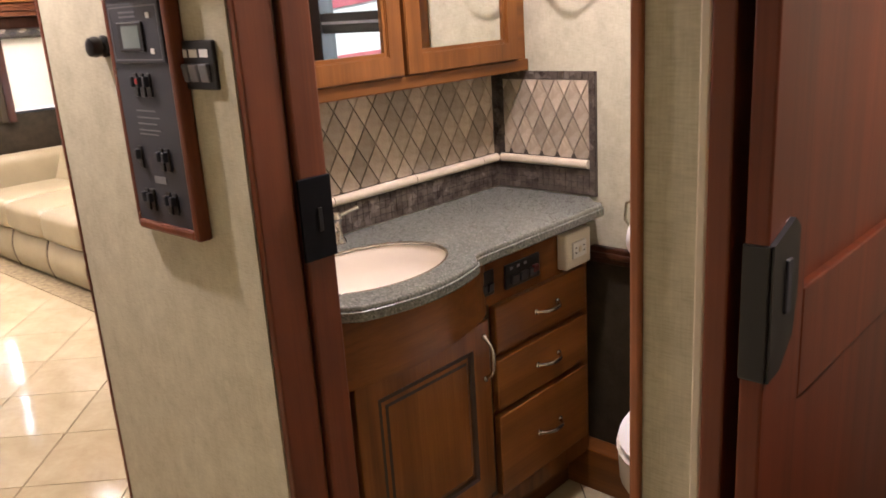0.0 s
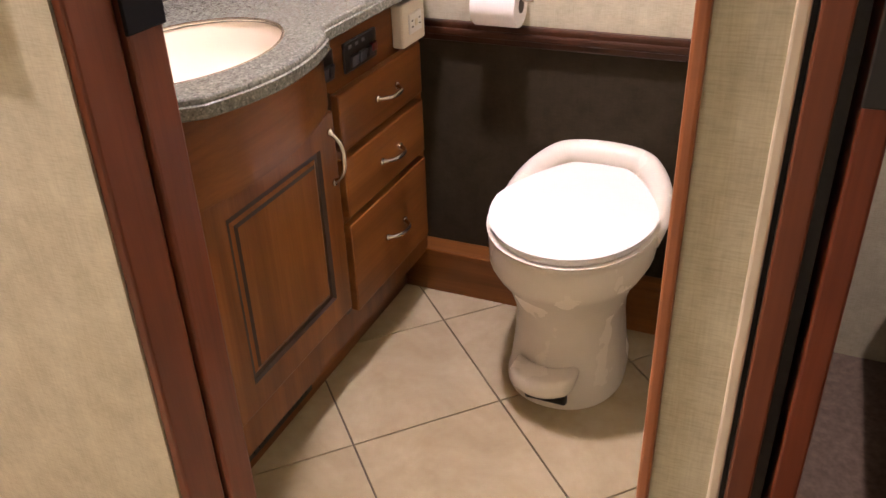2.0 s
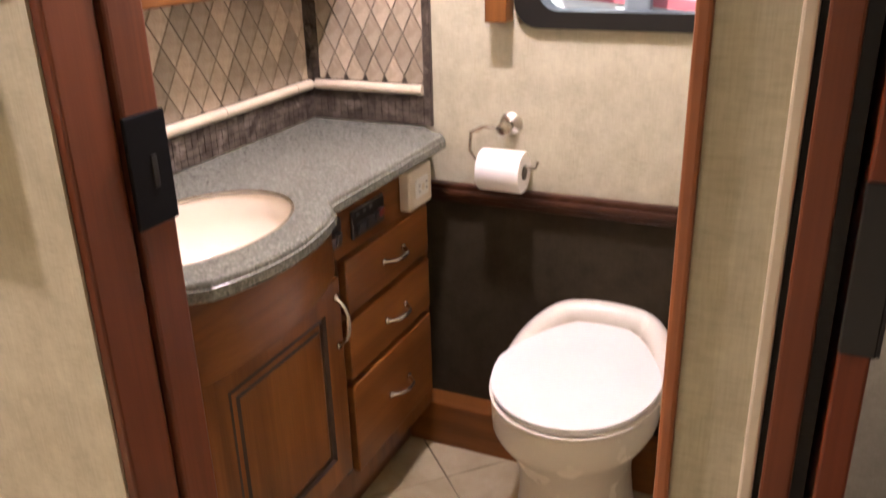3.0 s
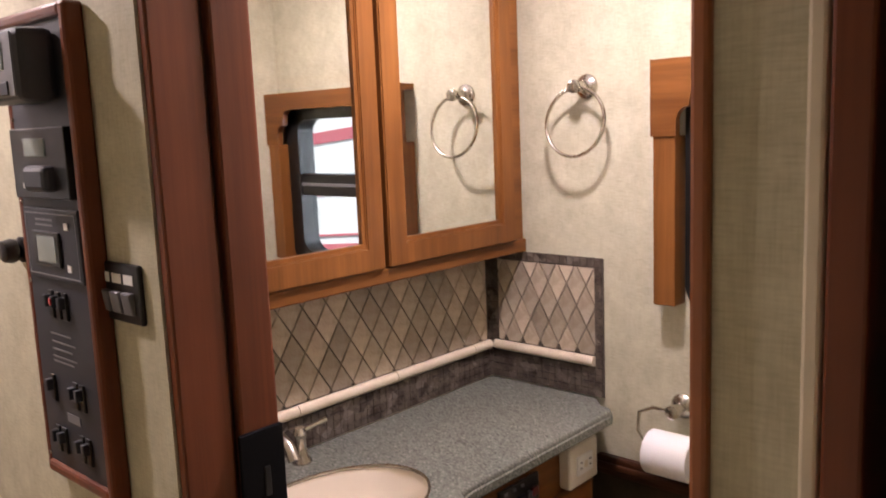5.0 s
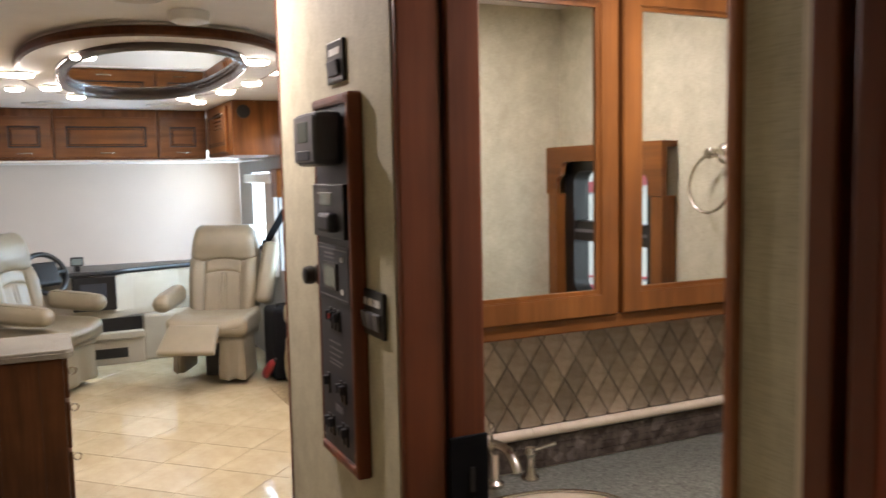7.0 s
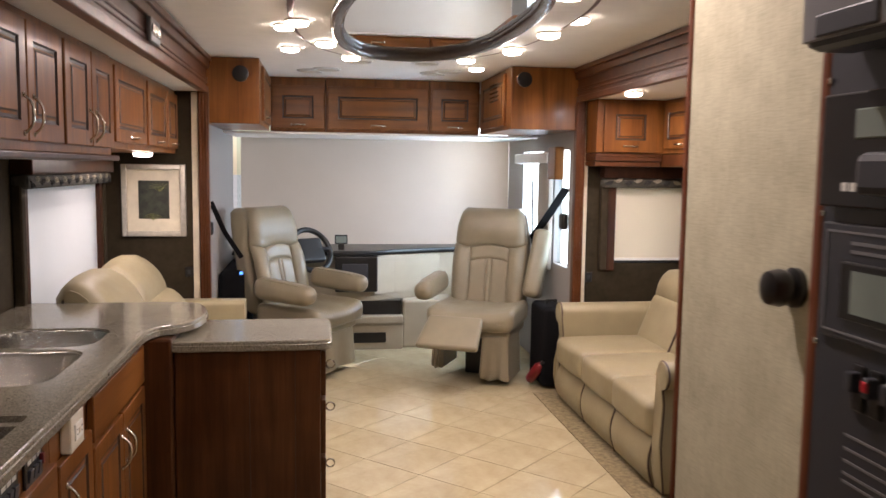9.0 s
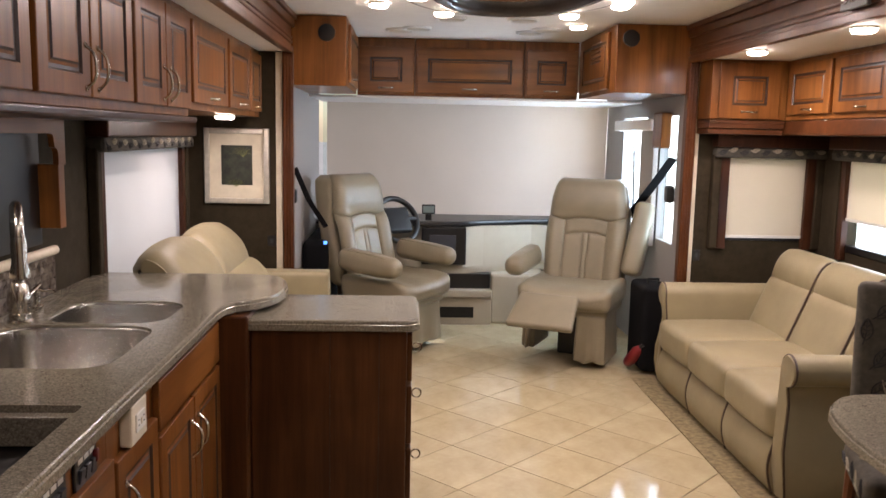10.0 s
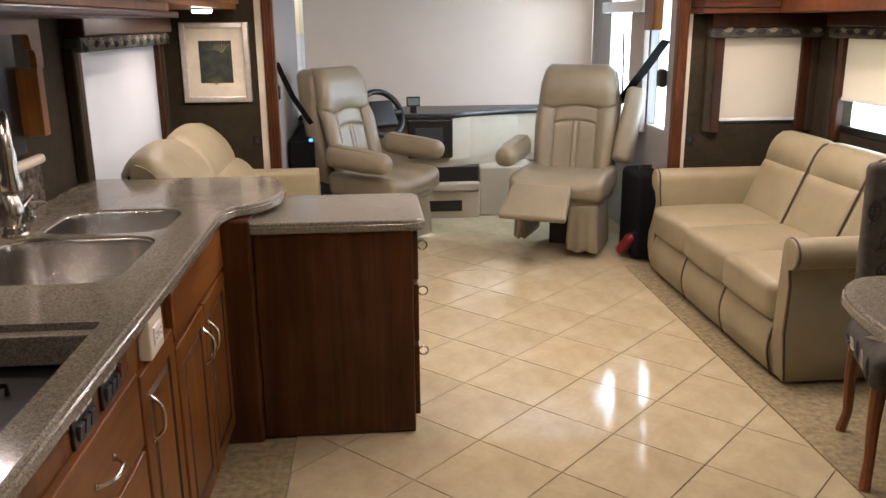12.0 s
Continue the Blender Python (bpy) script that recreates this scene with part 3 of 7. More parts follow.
# ---- doorway to the bathroom ----
setting("trim_jamb_hall", B(XW + 0.003, 1.203, 0, 0.858, 1.222, 2.1, 0.004), JAMBWOOD, "dark cherry door jamb board")
setting("trim_jamb_bath", B(0.866, 1.196, 0, XB + 0.001, 1.226, 2.1, 0.005), JAMBWOOD, "dark cherry inner jamb board with a strike plate")
setting("trim_jamb_slot", B(0.856, 1.212, 0, 0.868, 1.224, 2.1), GLAZE, "dark slot between the jamb boards")
setting("trim_jamb_rear", B(0.798, 0.469, 0, 0.84, 0.484, 2.06, 0.004), HONEY_LIT, "thin honey-coloured wooden jamb edge, coloured brighter as if lit")
setting("trim_casing_head", B(XW + 0.003, 0.487, 2.06, XB, 1.203, 2.1, 0.004), CHERRY_X, "dark cherry head of the doorway")
latch = thing("door_strike", "black metal strike plate on the cherry door jamb", "strike plate", (0.91, 1.19, 1.05))
part("plate", B(0.858, 1.190, 1.052, XB + 0.002, 1.1965, 1.208, 0.002), SOFTBLACK, latch)
part("slot", B(0.896, 1.188, 1.105, 0.906, 1.191, 1.15, 0.001), BLACK, latch)

# sliding bedroom door, pushed open against the bathroom's rear wall
setting("trim_pocket_post", B(0.787, 0.357, 0, 0.86, 0.384, 2.2, 0.003), JAMBWOOD, "honey-coloured wooden pocket strip")
# solid black sheet: the pocket's shade put into its colour
setting("trim_pocket_dark", B(0.85, 0.342, 0, XE, 0.395, 2.2), BLACK, "black sheet standing in for the shaded gap behind the sliding door")
door = thing("sliding_door", "dark cherry panelled sliding door, standing open", "door", (1.1, 0.28, 0), kind="structure")
bm = bmesh.new()
D0, D1, DY0, DY1 = 0.781, 1.62, 0.312, 0.338
box(bm, D0, DY0, 0.01, D0 + 0.11, DY1, 2.15, 0.003)
box(bm, D1 - 0.11, DY0, 0.01, D1, DY1, 2.15, 0.003)
for z0, z1 in ((0.01, 0.2), (1.02, 1.16), (2.02, 2.15)):
    box(bm, D0 + 0.11, DY0, z0, D1 - 0.11, DY1, z1, 0.003)
part("stiles", bm, DOORWOOD, door)
for z0, z1 in ((0.2, 1.02), (1.16, 2.02)):
    part("panel", B(D0 + 0.105, DY0 + 0.012, z0 - 0.005, D1 - 0.105, DY1 - 0.012, z1 + 0.005, 0.004), DOORWOOD, door)
bm = B(D0 - 0.004, DY0 - 0.003, 1.085, D0 + 0.002, DY1 + 0.001, 1.238, 0.002)
part("latch_edge", bm, BLACK, door, "black latch plate wrapping the door edge")
poly = [(D0, 1.238), (D0, 1.085), (D0 + 0.03, 1.09), (D0 + 0.062, 1.122), (D0 + 0.072, 1.17), (D0 + 0.070, 1.245), (D0 + 0.055, 1.257), (D0 + 0.03, 1.248)]
bm = slab(bmesh.new(), [(x, z) for x, z in poly][::-1], 0, 0.006, 0.0)
part("latch_face", move(bm, pose(0, DY0, 0, 90)), BLACK, door, "black latch plate")
part("latch_slot", S(D0 + 0.040, DY0 - 0.006, 1.185, 0.016, 0.006, 0.062, 0.0028), SLATE, door, "narrow finger slot", True)

# ---- bathroom floor box, vanity ----
vanity = thing("vanity_cabinet", "glazed maple vanity with one door and three drawers under granite", "cabinet", (1.4, 1.5, 0))
FRY = 1.285
bm = bmesh.new()
box(bm, XB + 0.002, FRY, 0.13, 1.935, YV - 0.002, 0.735)
part("front_rail", B(1.44, FRY, 0.7355, 1.935, FRY + 0.02, 0.895), MAPLE_X, vanity)
part("side_panel", B(1.915, FRY + 0.02, 0.7355, 1.935, YV - 0.002, 0.895), MAPLE, vanity)
part("toe_kick", B(XB + 0.002, FRY + 0.07, 0.0, 1.935, YV - 0.002, 0.1295), MAPLE_X, vanity)
part("body", bm, MAPLE, vanity)
# bowed apron under the basin
ap = []
for i in range(25):
    u = i / 24
    ap.append((XB + 0.004 + u * 0.535, FRY - 0.075 * math.sin(math.pi * min(1, 0.18 + 0.82 * u)) ** 0.8 - 0.002))
poly = ap + [(x, y + 0.011) for x, y in ap[::-1]]
part("apron", slab(bmesh.new(), poly, 0.737, 0.895), MAPLE_X, vanity, "bowed wooden apron below the basin")
dm = pose(1.00, FRY - 0.001, 0.235)
vd = part("door", panel_door(0.455, 0.495, dm, 0.02, 0.06), [MAPLE, GLAZE], vanity, "raised-panel door with dark glazed moulding")
part("handle", bow_handle(pose(1.432, FRY - 0.021, 0.632), 0.115, vertical=True), NICKEL, vd, "brushed nickel bow handle", True)
# shade between door and drawers, painted as a dark strip
part("shadow_gap", B(1.458, FRY - 0.003, 0.205, 1.479, FRY - 0.0005, 0.757), GLAZE, vanity)
for z0, z1 in ((0.622, 0.752), (0.460, 0.603), (0.205, 0.442)):
    d = part("drawer", panel_door(0.415, z1 - z0, pose(1.481, FRY - 0.001, z0), 0.022, raised=False), [MAPLE_X, GLAZE], vanity)
    part("handle", bow_handle(pose(1.70, FRY - 0.023, (z0 + z1) / 2), 0.10), NICKEL, d, "brushed nickel bow handle", True)
gr = bmesh.new()
for i in range(13):
    box(gr, 1.10 + i * 0.02, FRY + 0.064, 0.035, 1.108 + i * 0.02, FRY + 0.071, 0.112)
box(gr, 1.09, FRY + 0.066, 0.025, 1.37, FRY + 0.0705, 0.12)
part("vent_grille", gr, BLACK, vanity, "black floor vent in the toe kick")


def rocker_plate(name, label, m, w, h, cells, mat=BLACK, lights=True, cap=SLATE):
    """A black switch plate with rockers, front towards -y."""
    t = thing(name, label, "switch")
    part("plate", move(B(-w / 2, -0.008, -h / 2, w / 2, 0, h / 2, 0.003), m), mat, t)
    for i in range(cells):
        x = (i - (cells - 1) / 2) * (w * 0.8 / cells)
        cw = w * 0.62 / cells / 2
        part("rocker", move(B(x - cw, -0.016, -h * 0.32, x + cw, -0.007, h * 0.05, 0.002), m @ pose(0, 0, 0, 8)), cap, t)
        if lights:
            part("legend", move(B(x - cw, -0.0088, h * 0.16, x + cw, -0.0076, h * 0.32), m), WHITE, t, "small white printed legend")
    return t


rocker_plate("rocker_switches", "small black double switch on the vanity front", pose(1.470, FRY, 0.815), 0.062, 0.066, 2, lights=False)
sp = rocker_plate("rocker_switches", "black switch panel with a red button on the vanity", pose(1.622, FRY, 0.808), 0.148, 0.066, 3, lights=False)
part("red_button", B(1.658, FRY - 0.019, 0.795, 1.68, FRY - 0.008, 0.815, 0.003), DARKRED, sp)
for k in range(3):
    part("lamp", B(1.565 + k * 0.03, FRY - 0.0095, 0.826, 1.577 + k * 0.03, FRY - 0.0078, 0.833), GREYPL, sp)


def outlet_box(m):
    """Surface-mounted ivory outlet; front towards -y."""
    t = thing("power_outlet", "ivory plastic power outlet in a raised box", "outlet")
    part("box", move(B(-0.062, -0.032, -0.052, 0.062, 0, 0.052, 0.006), m), IVORY, t)
    part("face", move(B(-0.034, -0.037, -0.024, 0.034, -0.03, 0.024, 0.003), m), WHITE, t)
    for s in (-1, 1):
        for dz in (-0.007, 0.007):
            part("slot", move(B(s * 0.02 - 0.004, -0.0378, dz - 0.0015, s * 0.02 + 0.004, -0.0362, dz + 0.0015), m), BLACK, t)
    part("reset_button", move(B(-0.006, -0.039, -0.008, 0.006, -0.036, 0.008, 0.001), m), IVORY, t)
    return t


outlet_box(pose(1.848, FRY, 0.815))

# granite top with a real basin hole
TOPZ = 0.93
SINKC, SA, SB = (1.17, 1.375), 0.215, 0.150


def top_outline():
    pts = [(XB + 0.001, YV - 0.003), (XB + 0.001, 1.235)]
    pts += [(XB + 0.01 + 0.035 * i, 1.235 - 0.085 * math.sin(math.pi / 2 * (0.25 + 0.75 * i / 6))) for i in range(1, 7)]
    for i in range(1, 9):
        a = i / 8
        pts.append((1.15 + 0.19 * a, 1.15 + 0.035 * a * a))
    pts += [(1.355, 1.198), (1.365, 1.212), (1.385, 1.217), (1.42, 1.218), (XE - 0.075, 1.218), (XE - 0.055, 1.232), (XE - 0.05, 1.26), (XE - 0.008, 1.30), (XE - 0.008, YV - 0.003)]
    return pts[::-1] if False else pts


def plate_with_hole(poly, z0, z1, c, a, b, edge):
    bm = slab(bmesh.new(), poly, z0, z1, edge)
    cutter = lathe(bmesh.new(), [(1, z0 - 0.05), (1, z1 + 0.05)], pose(c[0], c[1], 0), 48, a, b)
    me1, me2 = bpy.data.meshes.new("a"), bpy.data.meshes.new("b")
    bmesh.ops.recalc_face_normals(bm, faces=bm.faces)
    bmesh.ops.recalc_face_normals(cutter, faces=cutter.faces)
    bm.to_mesh(me1), cutter.to_mesh(me2)
    bm.free(), cutter.free()
    o1, o2 = new("a", me1), new("b", me2)
    mod = o1.modifiers.new("cut", "BOOLEAN")
    mod.object, mod.operation, mod.solver = o2, "DIFFERENCE", "EXACT"
    out = bmesh.new()
    out.from_mesh(o1.evaluated_get(bpy.context.evaluated_depsgraph_get()).to_mesh())
    bpy.data.objects.remove(o1), bpy.data.objects.remove(o2)
    return out


top = tagged(part("granite_countertop", plate_with_hole(top_outline(), TOPZ - 0.034, TOPZ, SINKC, SA, SB, 0.008), GREENGRANITE), "speckled grey-green granite top with an ogee edge and bowed front", "countertop")
basin = thing("wash_basin", "cream oval undermount basin in the granite top", "basin", (SINKC[0], SINKC[1], 0.80))
bm = lathe(bmesh.new(), [(0.30, 0.0), (0.62, 0.012), (0.85, 0.045), (0.97, 0.09), (0.985, 0.128), (0.996, 0.131), (0.996, 0.09), (0.9, 0.03), (0.6, -0.004), (0.3, -0.012)], pose(SINKC[0], SINKC[1], TOPZ - 0.034 - 0.104), 48, SA, SB)
part("bowl", bm, SINKBOWL, basin, "", True)
part("rim", tube(bmesh.new(), [(SINKC[0] + (SA - 0.001) * math.cos(2 * math.pi * i / 48), SINKC[1] + (SB - 0.001) * math.sin(2 * math.pi * i / 48), TOPZ - 0.002) for i in range(48)], 0.0035, 8, True), NICKEL, basin, "thin bright metal rim", True)
part("drain", lathe(bmesh.new(), [(0.022, 0), (0.022, 0.004), (0.015, 0.003)], pose(SINKC[0], SINKC[1], TOPZ - 0.138), 20), NICKEL, basin, "", True)


def basin_faucet(x, y, z):
    t = thing("basin_faucet", "brushed nickel widespread faucet with two lever handles", "faucet", (x, y, z))
    bm = lathe(bmesh.new(), [(0.024, 0), (0.024, 0.008), (0.016, 0.016), (0.014, 0.07), (0.017, 0.095), (0.012, 0.11)], pose(x, y, z), 20)
    tube(bm, [(x, y, z + 0.085), (x, y - 0.03, z + 0.105), (x, y - 0.065, z + 0.105), (x, y - 0.095, z + 0.09), (x, y - 0.11, z + 0.065)], [0.013, 0.013, 0.012, 0.012, 0.013], 12)
    lathe(bm, [(0.004, 0.11), (0.004, 0.135), (0.008, 0.14), (0.006, 0.15)], pose(x, y + 0.012, z), 10)
    part("spout", bm, NICKEL, t, "", True)
    for s in (-1, 1):
        bm = lathe(bmesh.new(), [(0.022, 0), (0.022, 0.006), (0.014, 0.016), (0.012, 0.055), (0.016, 0.065), (0.01, 0.078)], pose(x + s * 0.10, y, z), 18)
        tube(bm, [(x + s * 0.10, y, z + 0.068), (x + s * 0.135, y - 0.005, z + 0.075), (x + s * 0.165, y - 0.01, z + 0.08)], [0.006, 0.005, 0.0065], 8)
        part("lever_handle", bm, NICKEL, t, "", True)
    return t


basin_faucet(1.165, 1.59, TOPZ)

# medicine cabinet with mirror doors
MCY, MZ0, MZ1 = 1.53, 1.315, 2.11
med = thing("mirror_cabinet", "maple wall cabinet with two mirror doors over the basin", "cabinet", (1.4, 1.6, MZ0))
bm = bmesh.new()
box(bm, XB + 0.005, MCY, MZ0, XE - 0.004, YV - 0.001, MZ1)
box(bm, XB + 0.005, MCY - 0.012, MZ0 - 0.022, XE - 0.003, YV - 0.001, MZ0 + 0.012, 0.004)
box(bm, XB + 0.005, MCY - 0.02, MZ1, XE - 0.003, YV - 0.001, MZ1 + 0.03, 0.006)
part("body", bm, MAPLE_X, med)
for x0, x1 in ((1.02, 1.466), (1.479, 1.937)):
    z0, z1, t, fw = MZ0 + 0.014, MZ1 - 0.004, 0.022, 0.052
    y0, y1 = MCY - t - 0.001, MCY - 0.001

    def ring_at(o, i, n0, n1):
        rect = lambda k: [(x0 + k, z0 + k), (x1 - k, z0 + k), (x1 - k, z1 - k), (x0 + k, z1 - k)]
        return frame_ring(rect(o), rect(i), n0, n1, Matrix(((1, 0, 0, 0), (0, 0, 1, 0), (0, 1, 0, 0), (0, 0, 0, 1))))

    fr = ring_at(0.0, fw, y0, y1)
    bmesh.ops.bevel(fr, geom=[e for e in fr.edges if e.calc_face_angle(0) > 1], offset=0.003, segments=2, affect="EDGES")
    d = part("mirror_door", fr, MAPLE, med)
    part("bead", ring_at(fw - 0.001, fw + 0.009, y0 + 0.006, y1 - 0.005), MAPLE, d, "narrow inner bead")
    part("mirror", B(x0 + fw, y1 - 0.010, z0 + fw, x1 - fw, y1 - 0.006, z1 - fw), MIRROR, d, "clear mirror glass")

# towel ring
def towel_ring(x, y, z):
    t = thing("towel_ring", "brushed nickel towel ring on the wallpapered wall", "towel ring", (x, y, z))
    part("mount", lathe(bmesh.new(), [(0.030, 0), (0.030, 0.006), (0.024, 0.012), (0.014, 0.016), (0.012, 0.05), (0.016, 0.055), (0.016, 0.066), (0.008, 0.07)], pose(x, y, z, 0, -90, 0), 24), NICKEL, t, "", True)
    r = 0.082
    part("ring", tube(bmesh.new(), [(x - 0.058 + 0.012 * math.cos(a), y + r * math.sin(a), z - 0.085 + r * math.cos(a)) for a in [2 * math.pi * i / 40 for i in range(40)]], 0.0045, 8, True), NICKEL, t, "", True)


towel_ring(XE, 1.325, 1.714)

# toilet paper holder
def roll_holder(x, y, z):
    t = thing("paper_holder", "bright nickel toilet paper holder above the dado rail", "paper holder", (x, y, z))
    part("mount", lathe(bmesh.new(), [(0.030, 0), (0.030, 0.006), (0.022, 0.014), (0.013, 0.018), (0.012, 0.045), (0.017, 0.05), (0.017, 0.064), (0.008, 0.068)], pose(x, y, z, 0, -90, 0), 24), NICKEL, t, "", True)
    bm = tube(bmesh.new(), [(x - 0.055, y + 0.0, z), (x - 0.057, y + 0.05, z + 0.002), (x - 0.06, y + 0.085, z - 0.015), (x - 0.062, y + 0.088, z - 0.060), (x - 0.062, y + 0.065, z - 0.091), (x - 0.062, y - 0.085, z - 0.091), (x - 0.062, y - 0.09, z - 0.074)], 0.0045, 8)
    part("arm", bm, NICKEL, t, "", True)
    roll = thing("toilet_roll", "white toilet paper roll on the holder", "toilet roll", (x - 0.062, y, z - 0.104))
    prof = [(0.019, -0.056), (0.050, -0.056), (0.0525, -0.053), (0.0525, 0.053), (0.050, 0.056), (0.019, 0.056), (0.018, 0.0)]
    part("paper", lathe(bmesh.new(), prof[:6], pose(x - 0.062, y, z - 0.104, 90), 36), PAPERROLL, roll, "", True)
    # capped cylinder, its dark colour holding the shade of the hollow core
    part("core", lathe(bmesh.new(), [(0.0185, -0.0575), (0.0185, 0.0575)], pose(x - 0.062, y, z - 0.104, 90), 20), plain("roll_core", (0.06, 0.05, 0.04), 0.9), roll, "closed core, coloured dark for the shade inside")


roll_holder(XE, 1.07, 0.952)


def toilet(cx, cy):
    """Bisque motorhome toilet with a closed white lid, facing -x."""
    t = thing("toilet", "bisque toilet with closed white lid and foot pedal", "toilet", (cx, cy, 0))

    def egg(k, f, back, half):
        pts = []
        for i in range(40):
            a = 2 * math.pi * i / 40
            c, s = math.cos(a), math.sin(a)
            x = -c * (f if c > 0 else back)
            w_ = half * (abs(s) ** (0.9 if c > 0 else 0.72)) * (1 if s > 0 else -1)
            pts.append((cx + x * k, cy + w_ * k))
        return pts

    bm = bmesh.new()
    rings = []
    for z, k, f, b_, h_ in ((0.0, 1.0, 0.165, 0.27, 0.145), (0.012, 1.0, 0.165, 0.27, 0.145), (0.03, 0.98, 0.162, 0.27, 0.142), (0.14, 0.96, 0.158, 0.27, 0.132), (0.22, 0.97, 0.158, 0.27, 0.130), (0.29, 1.0, 0.182, 0.275, 0.148), (0.335, 1.0, 0.222, 0.28, 0.175), (0.36, 1.0, 0.238, 0.282, 0.187), (0.415, 1.0, 0.242, 0.285, 0.19), (0.425, 0.98, 0.242, 0.285, 0.19)):
        rings.append([bm.verts.new((x, y, z)) for x, y in egg(k, f, b_, h_)])
    for a, b_ in zip(rings, rings[1:]):
        for j in range(40):
            bm.faces.new((a[j], a[(j + 1) % 40], b_[(j + 1) % 40], b_[j]))
    bm.faces.new(rings[0][::-1]), bm.faces.new(rings[-1])
    part("bowl", bm, BISQUE, t, "bisque pedestal bowl", True)
    def lid_line(k):
        pts = []
        for i in range(40):
            a = 2 * math.pi * i / 40
            c, s = math.cos(a), math.sin(a)
            x = -c * (0.245 if c > 0 else 0.262)
            half = 0.19 * (1.0 if c > 0 else 1 - 0.42 * abs(c) ** 1.3)
            pts.append((cx + x * k, cy + half * (abs(s) ** (0.95 if c > 0 else 0.6)) * (1 if s > 0 else -1) * k))
        return pts

    part("seat", slab(bmesh.new(), lid_line(1.0), 0.427, 0.443, 0.005), BISQUE, t, "bisque seat ring", True)
    part("lid", slab(bmesh.new(), lid_line(0.97), 0.446, 0.463, 0.006), PORCELAIN, t, "closed white lid", True)
    pts = [(cx - 0.02, 0.172, 0.405), (cx + 0.08, 0.176, 0.418), (cx + 0.16, 0.166, 0.435), (cx + 0.22, 0.14, 0.455), (cx + 0.262, 0.10, 0.472), (cx + 0.275, 0.035, 0.478)]
    rough = [Vector((x, cy + y, z)) for x, y, z in pts] + [Vector((x, cy - y, z)) for x, y, z in pts[::-1]]
    path, radii = [], []
    for i in range(len(rough) - 1):
        p0, p1, p2, p3 = rough[max(i - 1, 0)], rough[i], rough[i + 1], rough[min(i + 2, len(rough) - 1)]
        for k in range(4):
            u = k / 4
            path.append(0.5 * (2 * p1 + (p2 - p0) * u + (2 * p0 - 5 * p1 + 4 * p2 - p3) * u * u + (3 * p1 - p0 - 3 * p2 + p3) * u ** 3))
            radii.append(0.034 - 0.012 * abs((i + u) / (len(rough) - 1) * 2 - 1) ** 4)
    part("back_rim", tube(bmesh.new(), path, radii, 12), BISQUE, t, "rounded raised back rim", True)
    part("back_shell", S(cx + 0.17, cy, 0.41, 0.24, 0.33, 0.092, 0.04), BISQUE, t, "rounded back of the toilet", True)
    part("pedal", S(cx - 0.190, cy + 0.012, 0.092, 0.085, 0.155, 0.046, 0.020, shape=lambda x, y, z, u, v, w_: (x + 0.03 * v * v, y, z + 0.01 * v * v)), BISQUE, t, "curved foot pedal", True)
    # shadow below the pedal, made as a black block
    part("pedal_shadow", S(cx - 0.156, cy + 0.008, 0.036, 0.02, 0.105, 0.048, 0.009), BLACK, t, "black block painted as the shadow under the pedal", True)
    return t


toilet(1.705, 0.80)

# bathroom window


def slider_window(name, x, y0, z0, y1, z1, label, bar=None, deep=0.05, out=0.016, pane=GLASS):
    w = thing(name, label, "window", (x, (y0 + y1) / 2, z0), kind="structure")
    r = 0.06
    part("window_frame", frame_ring(rounded_rect(y0 - 0.012, z0 - 0.012, y1 + 0.012, z1 + 0.012, r), rounded_rect(y0 + 0.046, z0 + 0.028, y1 - 0.046, z1 - 0.028, r * 0.8), x - out, x + deep, YZ), BLACK, w, "black metal frame with rounded corners", True)
    if bar:
        part("window_bar", B(x - out * 0.5, y0 + 0.03, bar - 0.036, x + deep - 0.01, y1 - 0.03, bar + 0.036, 0.004), BLACK, w)
        part("bar_track", B(x - out * 0.7, y0 + 0.035, bar - 0.004, x - out * 0.4, y1 - 0.035, bar + 0.006), GREYPL, w, "grey sliding track")
    p = part("pane", B(x + deep * 0.6, y0 + 0.02, z0 + 0.02, x + deep * 0.6 + 0.004, y1 - 0.02, z1 - 0.02), pane, w)
    p.visible_shadow = False
    return w


slider_window("window_bath", XE, WY0 + 0.01, WZ0 + 0.005, WY1 - 0.005, WZ1, "black-framed bathroom window with rounded corners", 1.455)


